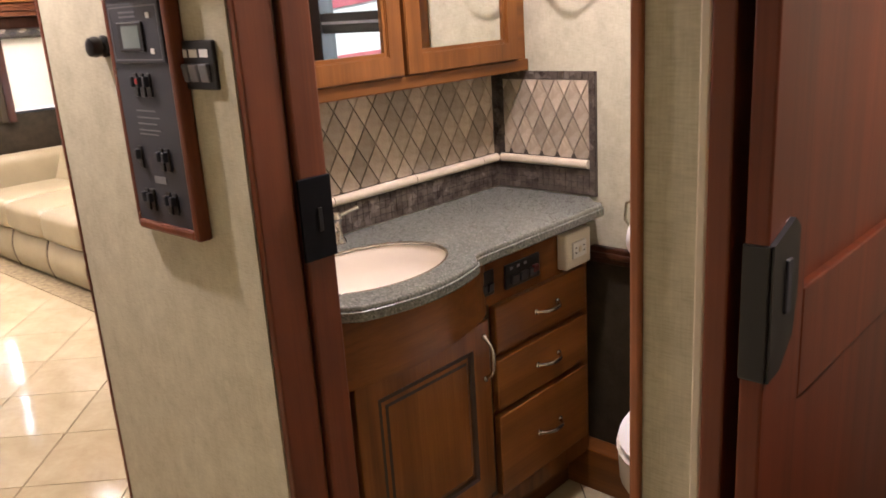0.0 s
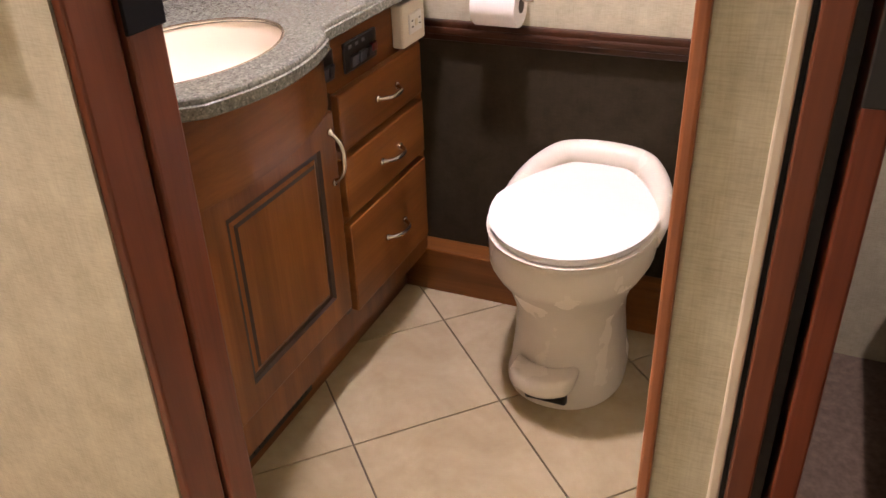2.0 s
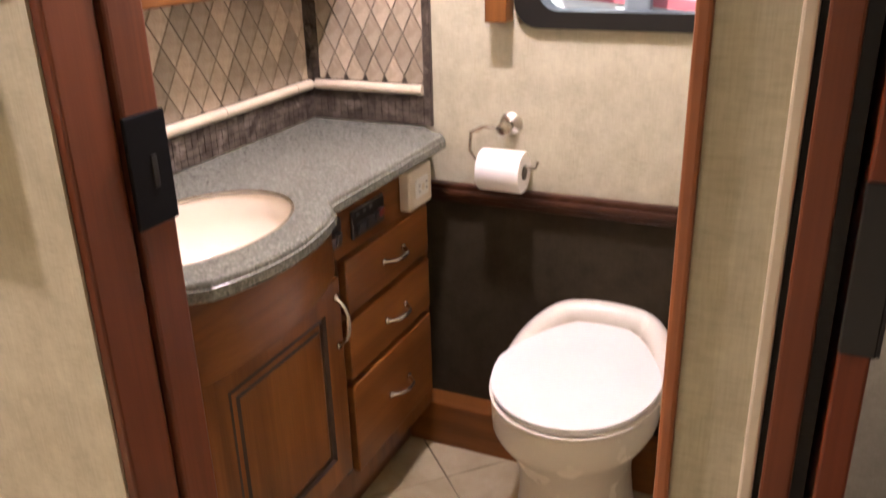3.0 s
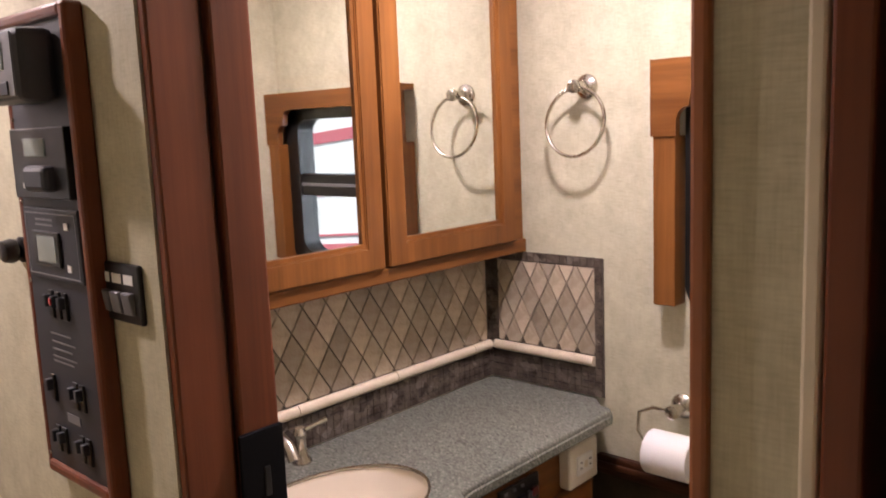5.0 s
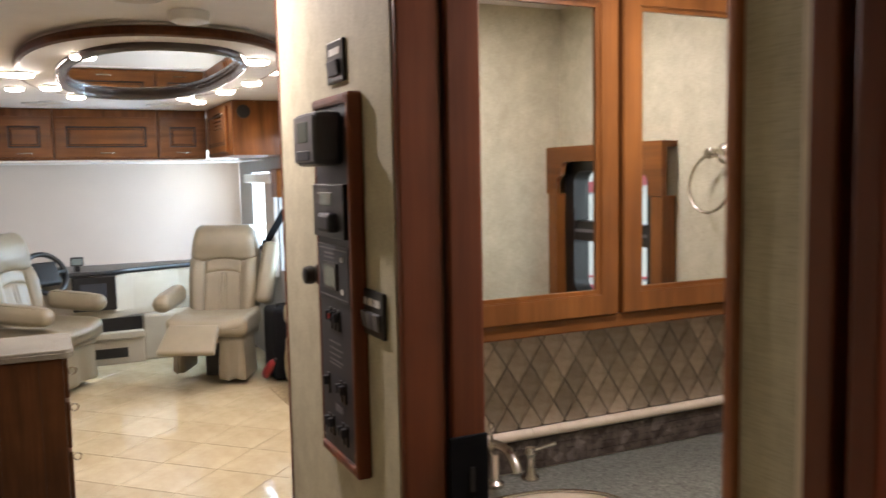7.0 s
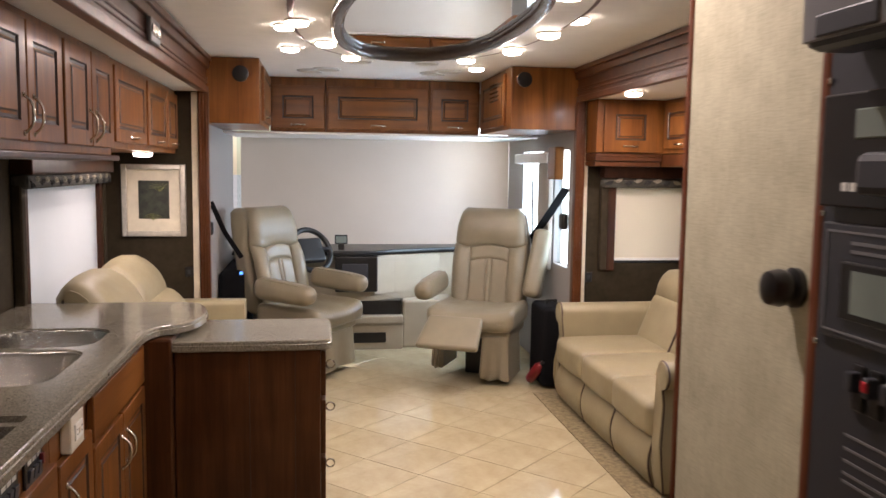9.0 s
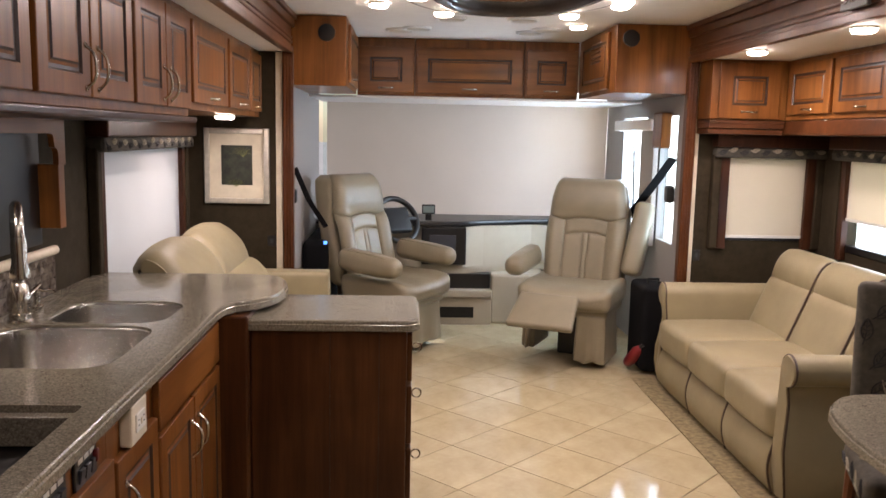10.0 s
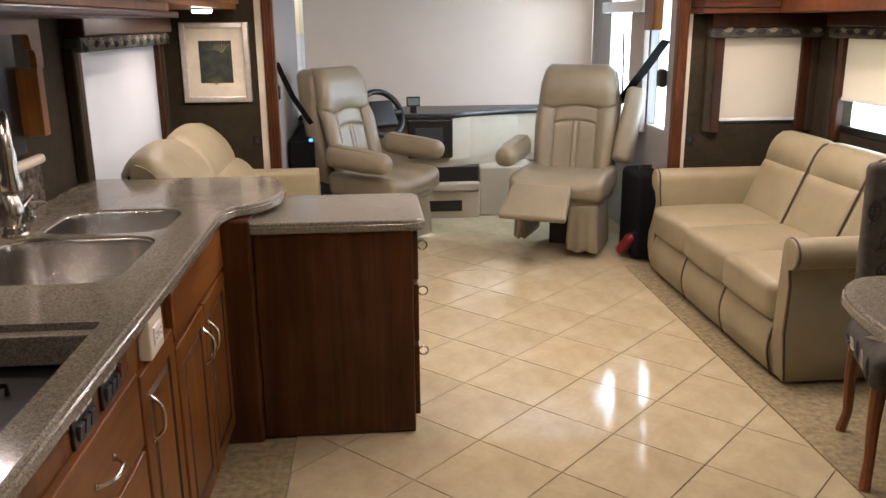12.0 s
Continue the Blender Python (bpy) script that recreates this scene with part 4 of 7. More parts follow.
def valance(name, x, y0, y1, ztop, zbot, face, label, legs=True, drop=0.1, depth=0.06):
    """Scalloped wooden window surround: head board and two hanging side boards."""
    t = thing(name, label, "valance", (x, (y0 + y1) / 2, zbot))
    xs = sorted((x, x + face * depth))
    lw = 0.062
    s = bmesh.new()
    out = [(y0, ztop), (y0, ztop - drop - 0.07), (y0 + lw, ztop - drop - 0.07), (y0 + lw, ztop - drop - 0.035)] + arc((y0 + lw + 0.03, ztop - drop - 0.035), 0.03, 180, 90, 5) + arc((y0 + lw + 0.06, ztop - drop + 0.02), 0.025, 180, 90, 4)[1:]
    mirror_side = [(y0 + y1 - p[0], p[1]) for p in out][::-1]
    poly = out + mirror_side
    slab(s, poly, xs[0] if face > 0 else xs[0], xs[0] + 0.02 if face < 0 else xs[1])
    if face > 0:
        s.free()
        s = slab(bmesh.new(), poly, xs[1] - 0.02, xs[1])
    part("head_board", move(s, YZ), MAPLE_Y, t)
    part("top_board", B(xs[0] + (0.02 if face < 0 else 0.0), y0, ztop - 0.02, xs[1] - (0.0 if face < 0 else 0.02), y1, ztop - 0.001), MAPLE_Y, t)
    if legs:
        for yy in (y0, y1 - lw):
            part("side_board", B(xs[0] + (0.004 if face < 0 else 0), yy + 0.004, zbot, xs[1] - (0 if face < 0 else 0.004), yy + lw - 0.004, ztop - drop - 0.069, 0.003), MAPLE, t)
    return t


valance("window_valance", XE, 0.478, 1.124, 1.76, 1.203, -1, "scalloped maple surround around the bathroom window")

# what stands outside the bathroom window
def parked_coach():
    t = thing("parked_motorhome", "white motorhome with red swoosh stripes parked outside", "motorhome", (5.2, 1.0, -0.9))
    part("body", B(5.0, -5, -0.9, 7.4, 2.9, 2.6, 0.12, 3), PORCELAIN, t)
    # stripe red lightened to hold the washed-out look of glare
    washed_red = plain("glare_paled_red", (0.55, 0.13, 0.15), 0.4)
    for z, h, y0, y1 in ((0.80, 0.035, -4.8, 2.8), (0.90, 0.06, -4.8, 2.8), (1.03, 0.02, -4.8, 2.8), (1.40, 0.05, -4.8, 1.2), (1.86, 0.10, -4.8, 0.7)):
        part("stripe", B(4.988, y0, z, 5.002, y1, z + h, 0.0, m=pose(0, 1, z, 5) @ pose(0, -1, -z)), washed_red, t, "red painted stripe, its colour paled for glare")
    part("awning_arm", B(4.90, 1.29, -0.2, 4.985, 1.44, 2.3, 0.02), GREYPL, t, "grey folded awning arm")
    part("wing_mirror", S(4.88, 1.81, 1.19, 0.12, 0.30, 0.12, 0.045), WHITE, t, "pale wing mirror", True)
    for y0 in (-2.2, 0.2, 1.6):
        part("window", B(4.98, y0, 1.5, 5.01, y0 + 0.9, 2.0, 0.02), GLASS, t)
    for y0 in (-3.4, 2.2):
        part("wheel", lathe(bmesh.new(), [(0.2, 0), (0.45, 0.02), (0.48, 0.06), (0.48, 0.24), (0.42, 0.26)], pose(4.96, y0, -0.42, 0, 90, 0), 24), BLACK, t)


parked_coach()
setting("backdrop_daylight", B(5.0, 3.0, -0.9, 5.05, 45.0, 9.0), glowing("bright_overcast", (0.92, 0.96, 1.0), 5.0), "plain bright daylight beyond the windows")
setting("ground", B(-200, -200, -0.96, 200, 200, -0.9), plain("lot_concrete", (0.30, 0.29, 0.27), 0.9, var=0.2, scale=0.6), "pale concrete lot outside")

# ---- control panel wall ----
WALLM = pose(XW, 0, 0, 0, 0, -90)          # local x -> -y, front (-y) -> -x


def on_wall(y, z):
    return pose(XW, y, z, 0, 0, -90)


panel = thing("control_console", "tall black control panel in a cherry wood frame", "control panel", (XW, 1.515, 1.09))
bm = bmesh.new()
W2, Z0, Z1 = 0.124, 1.095, 1.825
m = on_wall(1.482, 0)
for b in ((-W2, -0.022, Z0, -W2 + 0.02, 0, Z1), (W2 - 0.02, -0.030, Z0, W2, 0, Z1), (-W2 + 0.019, -0.029, Z0, W2 - 0.019, 0, Z0 + 0.02), (-W2 + 0.019, -0.029, Z1 - 0.02, W2 - 0.019, 0, Z1)):
    box(bm, *b, bev=0.006)
part("frame", move(bm, m), JAMBWOOD, panel)
part("faceplate", move(B(-W2 + 0.02, -0.022, Z0 + 0.02, W2 - 0.02, 0, Z1 - 0.02), m), SLATE, panel)


def on_panel(name, x0, z0, x1, z1, out, mat, label="", bev=0.002):
    return part(name, move(B(x0, -0.022 - out, z0, x1, -0.0215, z1, bev), m), mat, panel, label)


# top: boxed thermostat
on_panel("thermostat", -0.070, 1.69, 0.075, 1.793, 0.055, SLATE, "dark grey boxed thermostat", 0.012)
on_panel("thermostat_face", -0.066, 1.698, 0.060, 1.786, 0.0562, GREYPL, "grey front plate", 0.001)
on_panel("thermostat_screen", -0.04, 1.735, 0.03, 1.775, 0.0575, LCD)
on_panel("thermostat_cap", -0.045, 1.70, 0.04, 1.72, 0.058, SLATE)
# second unit with a knob
on_panel("gauge_unit", -0.095, 1.55, 0.095, 1.655, 0.012, BLACK)
on_panel("gauge_screen", -0.045, 1.612, 0.03, 1.64, 0.0135, LCD)
on_panel("gauge_button", -0.02, 1.562, 0.055, 1.60, 0.03, SLATE, "", 0.008)
for k in range(4):
    on_panel("legend", -0.06 + 0.012 * k, 1.565, -0.052 + 0.012 * k, 1.573, 0.0128, WHITE, "", 0.0)
# monitor with a white outline and small screen
on_panel("monitor", -0.095, 1.425, 0.095, 1.535, 0.005, SLATE)
for b in ((-0.088, 1.431, 0.088, 1.433), (-0.088, 1.526, 0.088, 1.528), (-0.088, 1.433, -0.086, 1.526), (0.086, 1.433, 0.088, 1.526)):
    on_panel("outline", *b, 0.0058, GREYPL, "", 0.0)
on_panel("screen_frame", -0.06, 1.446, 0.032, 1.50, 0.009, BLACK)
on_panel("screen", -0.042, 1.453, 0.022, 1.493, 0.0098, LCD, "grey-green lcd screen", 0.0)
for z in (1.508, 1.516):
    on_panel("text_line", -0.05, z, 0.01, z + 0.003, 0.0058, GREYPL, "", 0.0)
for z in (1.442, 1.505):
    on_panel("arrow_key", 0.05, z, 0.062, z + 0.01, 0.0065, WHITE, "", 0.0)


def toggle(x, z, lit=None):
    on_panel("bezel", x - 0.008, z - 0.022, x + 0.008, z + 0.022, 0.004, BLACK)
    on_panel("toggle", x - 0.005, z - 0.003, x + 0.005, z + 0.016, 0.014, SLATE if lit is None else lit)


for x, c in ((-0.032, None), (-0.008, RED), (0.016, None)):
    toggle(x, 1.385, None)
on_panel("red_tip", -0.012, 1.388, -0.004, 1.398, 0.0155, RED, "", 0.001)
for k, z in enumerate((1.335, 1.322, 1.310, 1.298, 1.290)):
    on_panel("text_line", -0.05, z, 0.02 + 0.012 * (k % 2), z + 0.0025, 0.0008, GREYPL, "", 0.0)
for x, z in ((-0.06, 1.245), (0.02, 1.245), (0.042, 1.245), (-0.06, 1.160), (-0.038, 1.160), (0.024, 1.160), (0.046, 1.160)):
    toggle(x, z)
on_panel("emblem", -0.022, 1.196, 0.022, 1.21, 0.001, GREYPL, "small oval emblem", 0.0)
for x in (-0.104, 0.104):
    for z in (1.125, 1.415, 1.542, 1.67, 1.795):
        on_panel("screw", x - 0.003, z - 0.003, x + 0.003, z + 0.003, 0.002, NICKEL, "", 0.001)

rocker_plate("light_switch", "black triple light switch beside the door casing", on_wall(1.325, 1.42), 0.125, 0.085, 3, cap=GREYPL)
rocker_plate("upper_switch", "small black switch high on the hall wall", on_wall(1.492, 1.893), 0.10, 0.082, 1)
knob = thing("dimmer_switch", "round black dimmer knob on the hall wall", "dimmer", (XW, 1.69, 1.455))
part("base", lathe(bmesh.new(), [(0.022, 0), (0.022, 0.006), (0.012, 0.012)], pose(XW, 1.66, 1.457, 0, -90, 0), 24), BLACK, knob, "", True)
part("grip", lathe(bmesh.new(), [(0.010, 0.010), (0.019, 0.014), (0.021, 0.022), (0.018, 0.034), (0.010, 0.037)], pose(XW, 1.66, 1.457, 0, -90, 0), 20), BLACK, knob, "", True)

# ---- ceiling of the living room ----
def ellipse(cx, cy, a, b, n=64, power=2.4):
    pts = []
    for i in range(n):
        t = 2 * math.pi * i / n
        c, s = math.cos(t), math.sin(t)
        pts.append((cx + a * math.copysign(abs(c) ** (2 / power), c), cy + b * math.copysign(abs(s) ** (2 / power), s)))
    return pts


RC = (0.755, 4.57)
ring = thing("ceiling_ring", "oval ceiling feature with dark padded rim and mirror", "ceiling fixture", (RC[0], RC[1], CEIL))
part("board", frame_ring(ellipse(*RC, 0.60, 1.29), ellipse(*RC, 0.40, 1.11), CEIL - 0.055, CEIL - 0.001, Matrix.Identity(4)), CEILING, ring, "off-white padded oval band")
part("outer_trim", tube(bmesh.new(), [(x, y, CEIL - 0.035) for x, y in ellipse(*RC, 0.603, 1.293)], 0.022, 8, True), CHERRY, ring, "dark wooden outer edge", True)
part("inner_rim", tube(bmesh.new(), [(x, y, CEIL - 0.053) for x, y in ellipse(*RC, 0.41, 1.12)], 0.032, 12, True), plain("dark_vinyl_rim", (0.085, 0.072, 0.070), 0.22), ring, "dark glossy padded rim", True)
bm = bmesh.new()
bm.faces.new([bm.verts.new((x, y, CEIL - 0.044)) for x, y in ellipse(*RC, 0.405, 1.115)])
part("mirror", bm, MIRROR, ring, "oval ceiling mirror")

puck = thing("ceiling_light", "small round warm ceiling puck light, lit", "ceiling light", (0, 0, 0), "ceiling puck lights")
part("rim", lathe(bmesh.new(), [(0.055, 0), (0.055, -0.008), (0.045, -0.014), (0.04, -0.014)], None, 28), WHITE, puck, "", True)
part("lens", lathe(bmesh.new(), [(0.052, -0.012), (0.049, -0.021), (0.036, -0.026)], None, 24), PUCKGLOW, puck, "glowing lens", True)
spots = [(x, y, CEIL - 0.036) for x, y in CEIL_PUCKS]
# the last spot is the added bedroom lamp, out of view
spots = [(x, y, CEIL - 0.0005) for x, y in CEIL_PUCKS] + [(x, y, CEIL - 0.0555) for x, y in RING_PUCKS] + [(2.13, 5.64, 2.0445), (2.16, 4.65, 2.0445), (0.47, 2.04, CEIL - 0.0005), (1.45, 1.05, CEIL - 0.0005), (1.38, -0.32, CEIL - 0.0005)]
puck.location = spots[0]
for s in spots[1:]:
    copy_thing(puck, Matrix.Translation(s))

vent = thing("ceiling_vent", "round off-white air vent in the ceiling", "air vent", (0.54, 2.82, CEIL), "ceiling air vents")
part("flange", lathe(bmesh.new(), [(0.10, -0.001), (0.10, -0.008), (0.085, -0.014), (0.082, -0.006)], pose(0.54, 2.82, CEIL), 32), WHITE, vent, "", True)
for r_ in (0.025, 0.045, 0.065):
    part("louvre", lathe(bmesh.new(), [(r_ + 0.008, -0.016), (r_, -0.008), (r_ - 0.004, -0.012)], pose(0.54, 2.82, CEIL), 24), IVORY, vent, "", True)
for x, y in ((1.15, 3.02), (0.52, 6.38), (0.965, 6.36), (0.324, 6.89), (0.206, 7.03), (1.184, 6.81), (1.10, 6.98)):
    copy_thing(vent, Matrix.Translation((x, y, CEIL)))
det = thing("smoke_detector", "round white smoke detector on the ceiling", "smoke detector", (0.745, 3.06, CEIL))
part("housing", lathe(bmesh.new(), [(0.072, -0.001), (0.072, -0.014), (0.066, -0.034), (0.05, -0.04)], pose(0.745, 3.06, CEIL), 32), WHITE, det, "", True)

# ---- front overhead cabinets ----
FZ0, FZ1 = 1.845, CEIL - 0.003


def front_box(name, x0, x1, label, spk):
    t = thing(name, label, "cabinet", ((x0 + x1) / 2, 6.9, FZ0))
    part("body", B(x0, YS + 0.005 if x0 < 0 else YS + 0.005, FZ0, x1, 7.5, FZ1, 0.004), MAPLE, t)
    s = part("speaker", lathe(bmesh.new(), [(0.052, 0), (0.052, 0.006), (0.044, 0.008)], pose(spk[0], YS + 0.005, spk[1], 90), 28), BLACK, t, "round black speaker grille", True)
    return t


lb = front_box("corner_cabinet", XL + 0.003, -0.115, "maple corner cabinet with a round speaker beside the windscreen", (-0.235, 2.165))
rb = front_box("corner_cabinet", 1.56, XR - 0.003, "maple corner cabinet with a louvred side and round speaker", (1.65, 2.18))
lv = part("door", panel_door(0.80, 0.36, pose(1.559, 7.35, FZ0 + 0.03, 0, 0, -90), 0.02, 0.05), [MAPLE, GLAZE], rb)
for k in range(5):
    part("louvre", B(1.532, 6.72, 2.06 + k * 0.03, 1.545, 7.0, 2.072 + k * 0.03, 0.002), NICKEL, rb, "pale metal louvre")
dl = part("door", panel_door(0.80, 0.36, pose(-0.114, 6.55, FZ0 + 0.03, 0, 0, 90), 0.02, 0.05), [MAPLE, GLAZE], lb)
part("handle", bow_handle(pose(-0.093, 6.75, FZ0 + 0.06, 0, 0, 90), 0.09), NICKEL, dl, "", True)
for x0, x1 in ((-0.110, 0.318), (0.322, 1.142), (1.146, 1.556)):
    t = thing("front_cabinet", "maple overhead cabinet above the windscreen", "cabinet", ((x0 + x1) / 2, 7.7, FZ0), "front overhead cabinets")
    part("body", B(x0, 7.52, FZ0, x1, 8.1, FZ1, 0.003), MAPLE, t)
    d_ = part("door", panel_door(x1 - x0 - 0.03, 0.335, pose(x0 + 0.015, 7.519, FZ0 + 0.022), 0.02, 0.075), [MAPLE_X, GLAZE], t, "raised-panel door with dark glazed moulding")
    part("handle", bow_handle(pose((x0 + x1) / 2, 7.499, FZ0 + 0.055), 0.10, 0.025), NICKEL, d_, "", True)
setting("trim_cabinet_soffit", B(XL, 7.5, FZ0 - 0.02, XR, YF + 0.028, FZ0 - 0.004), CEILING, "pale underside of the front cabinets")

# windscreen shade
shade = thing("windscreen_shade", "wide pale grey roller shade lowered over the windscreen", "roller shade", (0.8, YF, 0.85))
part("cloth", B(XL + 0.04, YF - 0.001, 0.845, XR - 0.004, YF + 0.001, 1.824), SHADECLOTH, shade)
part("hem_bar", B(XL + 0.04, YF - 0.012, 0.83, XR - 0.004, YF + 0.01, 0.85, 0.004), WHITE, shade)

# ---- entry door side: blinds, belt ----
setting("window_entry", B(XR + 0.03, 7.30, DWZ0, XR + 0.034, 8.0, DWZ1), GLASS, "clear side window of the cab").visible_shadow = False
setting("window_entry_rear", B(XR + 0.03, 6.60, DWZ0, XR + 0.034, 7.0, DWZ1), GLASS, "clear narrow side window").visible_shadow = False
sv = thing("side_blind", "pale folded privacy blind beside the entry door", "blind", (XR, 7.15, 0.8))
part("cloth", B(XR - 0.05, 6.98, 0.80, XR - 0.012, 7.30, 1.62, 0.008), SHADECLOTH, sv)
part("cornice", B(XR - 0.09, 6.95, 1.62, XR - 0.002, 7.95, 1.70, 0.01), CEILING, sv, "pale padded cornice")
part("bracket", B(XR - 0.08, 6.72, 1.50, XR - 0.01, 6.92, 1.74, 0.01), MAPLE, sv, "wooden bracket")
gh = thing("grab_handle", "black metal grab handle by the entry window", "grab handle", (XR, 7.5, 0.95))
part("bar", tube(bmesh.new(), [(XR - 0.01, 7.42, 0.98), (XR - 0.05, 7.42, 1.0), (XR - 0.055, 7.42, 1.25), (XR - 0.055, 7.45, 1.47), (XR - 0.04, 7.55, 1.50), (XR - 0.01, 7.58, 1.50)], 0.008, 8), BLACK, gh, "", True)
belt = thing("seat_belt", "black seat belt running up to its wall anchor", "seat belt", (XR - 0.03, 6.62, 1.0))


def webbing(pts, width, parent):
    """A flat strap along pts, its broad side to the room."""
    bm = bmesh.new()
    rings = []
    for k, p in enumerate(pts):
        along = (pts[min(k + 1, len(pts) - 1)] - pts[max(k - 1, 0)]).normalized()
        side = along.cross(Vector((0, 1, 0))).normalized() * width / 2
        deep = Vector((0, 0.0015, 0))
        rings.append([bm.verts.new(p + a) for a in (side + deep, side - deep, -side - deep, -side + deep)])
    for a, b in zip(rings, rings[1:]):
        for j in range(4):
            bm.faces.new((a[j], a[(j + 1) % 4], b[(j + 1) % 4], b[j]))
    bm.faces.new(rings[0])
    bm.faces.new(rings[-1][::-1])
    part("webbing", bm, SOFTBLACK, parent, "black woven strap", True)


a_, b_ = Vector((1.89, 7.50, 0.83)), Vector((XR - 0.02, 6.62, 1.44))
webbing([a_, a_.lerp(b_, 0.3) + Vector((0, 0, -0.010)), a_.lerp(b_, 0.7) + Vector((0, 0, -0.010)), b_], 0.062, belt)
part("anchor", S(XR - 0.035, 6.62, 1.20, 0.05, 0.10, 0.12, 0.024), BLACK, belt, "", True)
belt2 = thing("seat_belt", "black seat belt beside the driver seat", "seat belt", (XL + 0.02, 6.62, 1.0))
webbing([Vector((XL + 0.02, 6.55, 1.33)), Vector((XL + 0.10, 6.62, 1.12)), Vector((XL + 0.2, 6.75, 0.93))], 0.034, belt2)
part("anchor", S(XL + 0.02, 6.55, 1.15, 0.03, 0.07, 0.09, 0.014), BLACK, belt2, "", True)

# ---- dashboard ----
dash = thing("dashboard", "cream and black dashboard below the windscreen", "dashboard", (0.8, 8.1, 0))
bm = slab(bmesh.new(), [(XL + 0.01, YF - 0.02), (XL + 0.01, 7.95), (0.36, 7.85), (0.76, 7.88), (0.9, 8.0), (1.35, 8.18), (XR - 0.01, 8.28), (XR - 0.01, YF - 0.02)], 0.82, 0.86, 0.015)
part("top", bm, BLACK, dash, "black glossy dash top", True)
bm = slab(bmesh.new(), [(XL + 0.02, YF - 0.02), (XL + 0.02, 8.0), (0.3, 7.92), (0.74, 7.92), (0.92, 8.03), (1.35, 8.22), (XR - 0.02, 8.32), (XR - 0.02, YF - 0.02)], 0.48, 0.82)
part("body", bm, DASHVINYL, dash, "cream vinyl dash body")
part("lower_band", slab(bmesh.new(), [(XL + 0.02, YF - 0.02), (XL + 0.02, 8.02), (0.76, 7.95), (0.95, 8.05), (1.35, 8.24), (XR - 0.02, 8.34), (XR - 0.02, YF - 0.02)], 0.42, 0.50, 0.012), DASHVINYL, dash, "", True)
part("console", B(0.40, 7.875, 0.505, 0.765, 7.93, 0.815, 0.012), BLACK, dash, "black console with radio")
part("radio", B(0.46, 7.868, 0.58, 0.68, 7.877, 0.75, 0.004), SLATE, dash)
step = thing("dash_step", "cream open shelf and step under the dashboard", "step", (0.9, 8.1, 0))
bm = bmesh.new()
box(bm, 0.45, 7.86, 0.235, 0.985, 8.3, 0.295, 0.008)
box(bm, 0.45, 7.90, 0.0, 0.985, 8.3, 0.236, 0.006)
box(bm, 0.985, 7.95, 0.0, 1.45, 8.4, 0.42, 0.02)
part("shell", bm, DASHVINYL, step)
# no hollow here: the recess's shade is a solid black block
part("shelf_shade", B(0.42, 7.95, 0.297, 0.975, 8.3, 0.419, 0.004), BLACK, step, "black block standing in for the shaded storage recess")
part("vent", B(0.56, 7.892, 0.06, 0.84, 7.901, 0.15, 0.003), BLACK, step, "dark vent grille")
wheel = thing("steering_wheel", "black steering wheel tilted towards the driver", "steering wheel", (0.2, 7.75, 0.7))
wm = pose(0.20, 7.76, 0.88, 62, 0, 34)
part("rim", tube(bmesh.new(), [wm @ Vector((0.185 * math.cos(a), 0.185 * math.sin(a), 0)) for a in [2 * math.pi * i / 40 for i in range(40)]], 0.023, 10, True), BLACK, wheel, "", True)
part("hub", S(0, 0, -0.01, 0.25, 0.22, 0.06, 0.029, m=wm), BLACK, wheel, "", True)
for sx_ in (-1, 1):
    part("spoke", tube(bmesh.new(), [wm @ Vector((sx_ * 0.05, 0, 0)), wm @ Vector((sx_ * 0.195, 0.0, 0))], 0.022, 8), BLACK, wheel, "", True)
part("column", tube(bmesh.new(), [wm @ Vector((0, 0, -0.02)), wm @ Vector((0, 0, -0.22))], 0.045, 12), BLACK, wheel, "", True)
nav = thing("navigation_unit", "small black navigation screen on the dash", "navigation screen", (0.46, 7.98, 0.86))
part("screen_body", B(0.40, 7.97, 0.91, 0.51, 7.985, 0.99, 0.006), BLACK, nav)
part("screen", B(0.41, 7.966, 0.922, 0.50, 7.971, 0.978), LCD, nav)
part("mount", B(0.43, 7.965, 0.859, 0.48, 8.02, 0.911, 0.004), BLACK, nav)
side = thing("side_console", "black console with a blue-lit switch beside the driver", "console", (XL + 0.1, 7.0, 0))
part("body", S(XL + 0.10, 7.45, 0.40, 0.18, 0.9, 0.80, 0.04), SOFTBLACK, side, "", True)
part("blue_lamp", B(XL + 0.16, 6.992, 0.78, XL + 0.185, 7.0, 0.80), glowing("blue_lamp_glow", (0.1, 0.35, 1.0), 2.0), side)


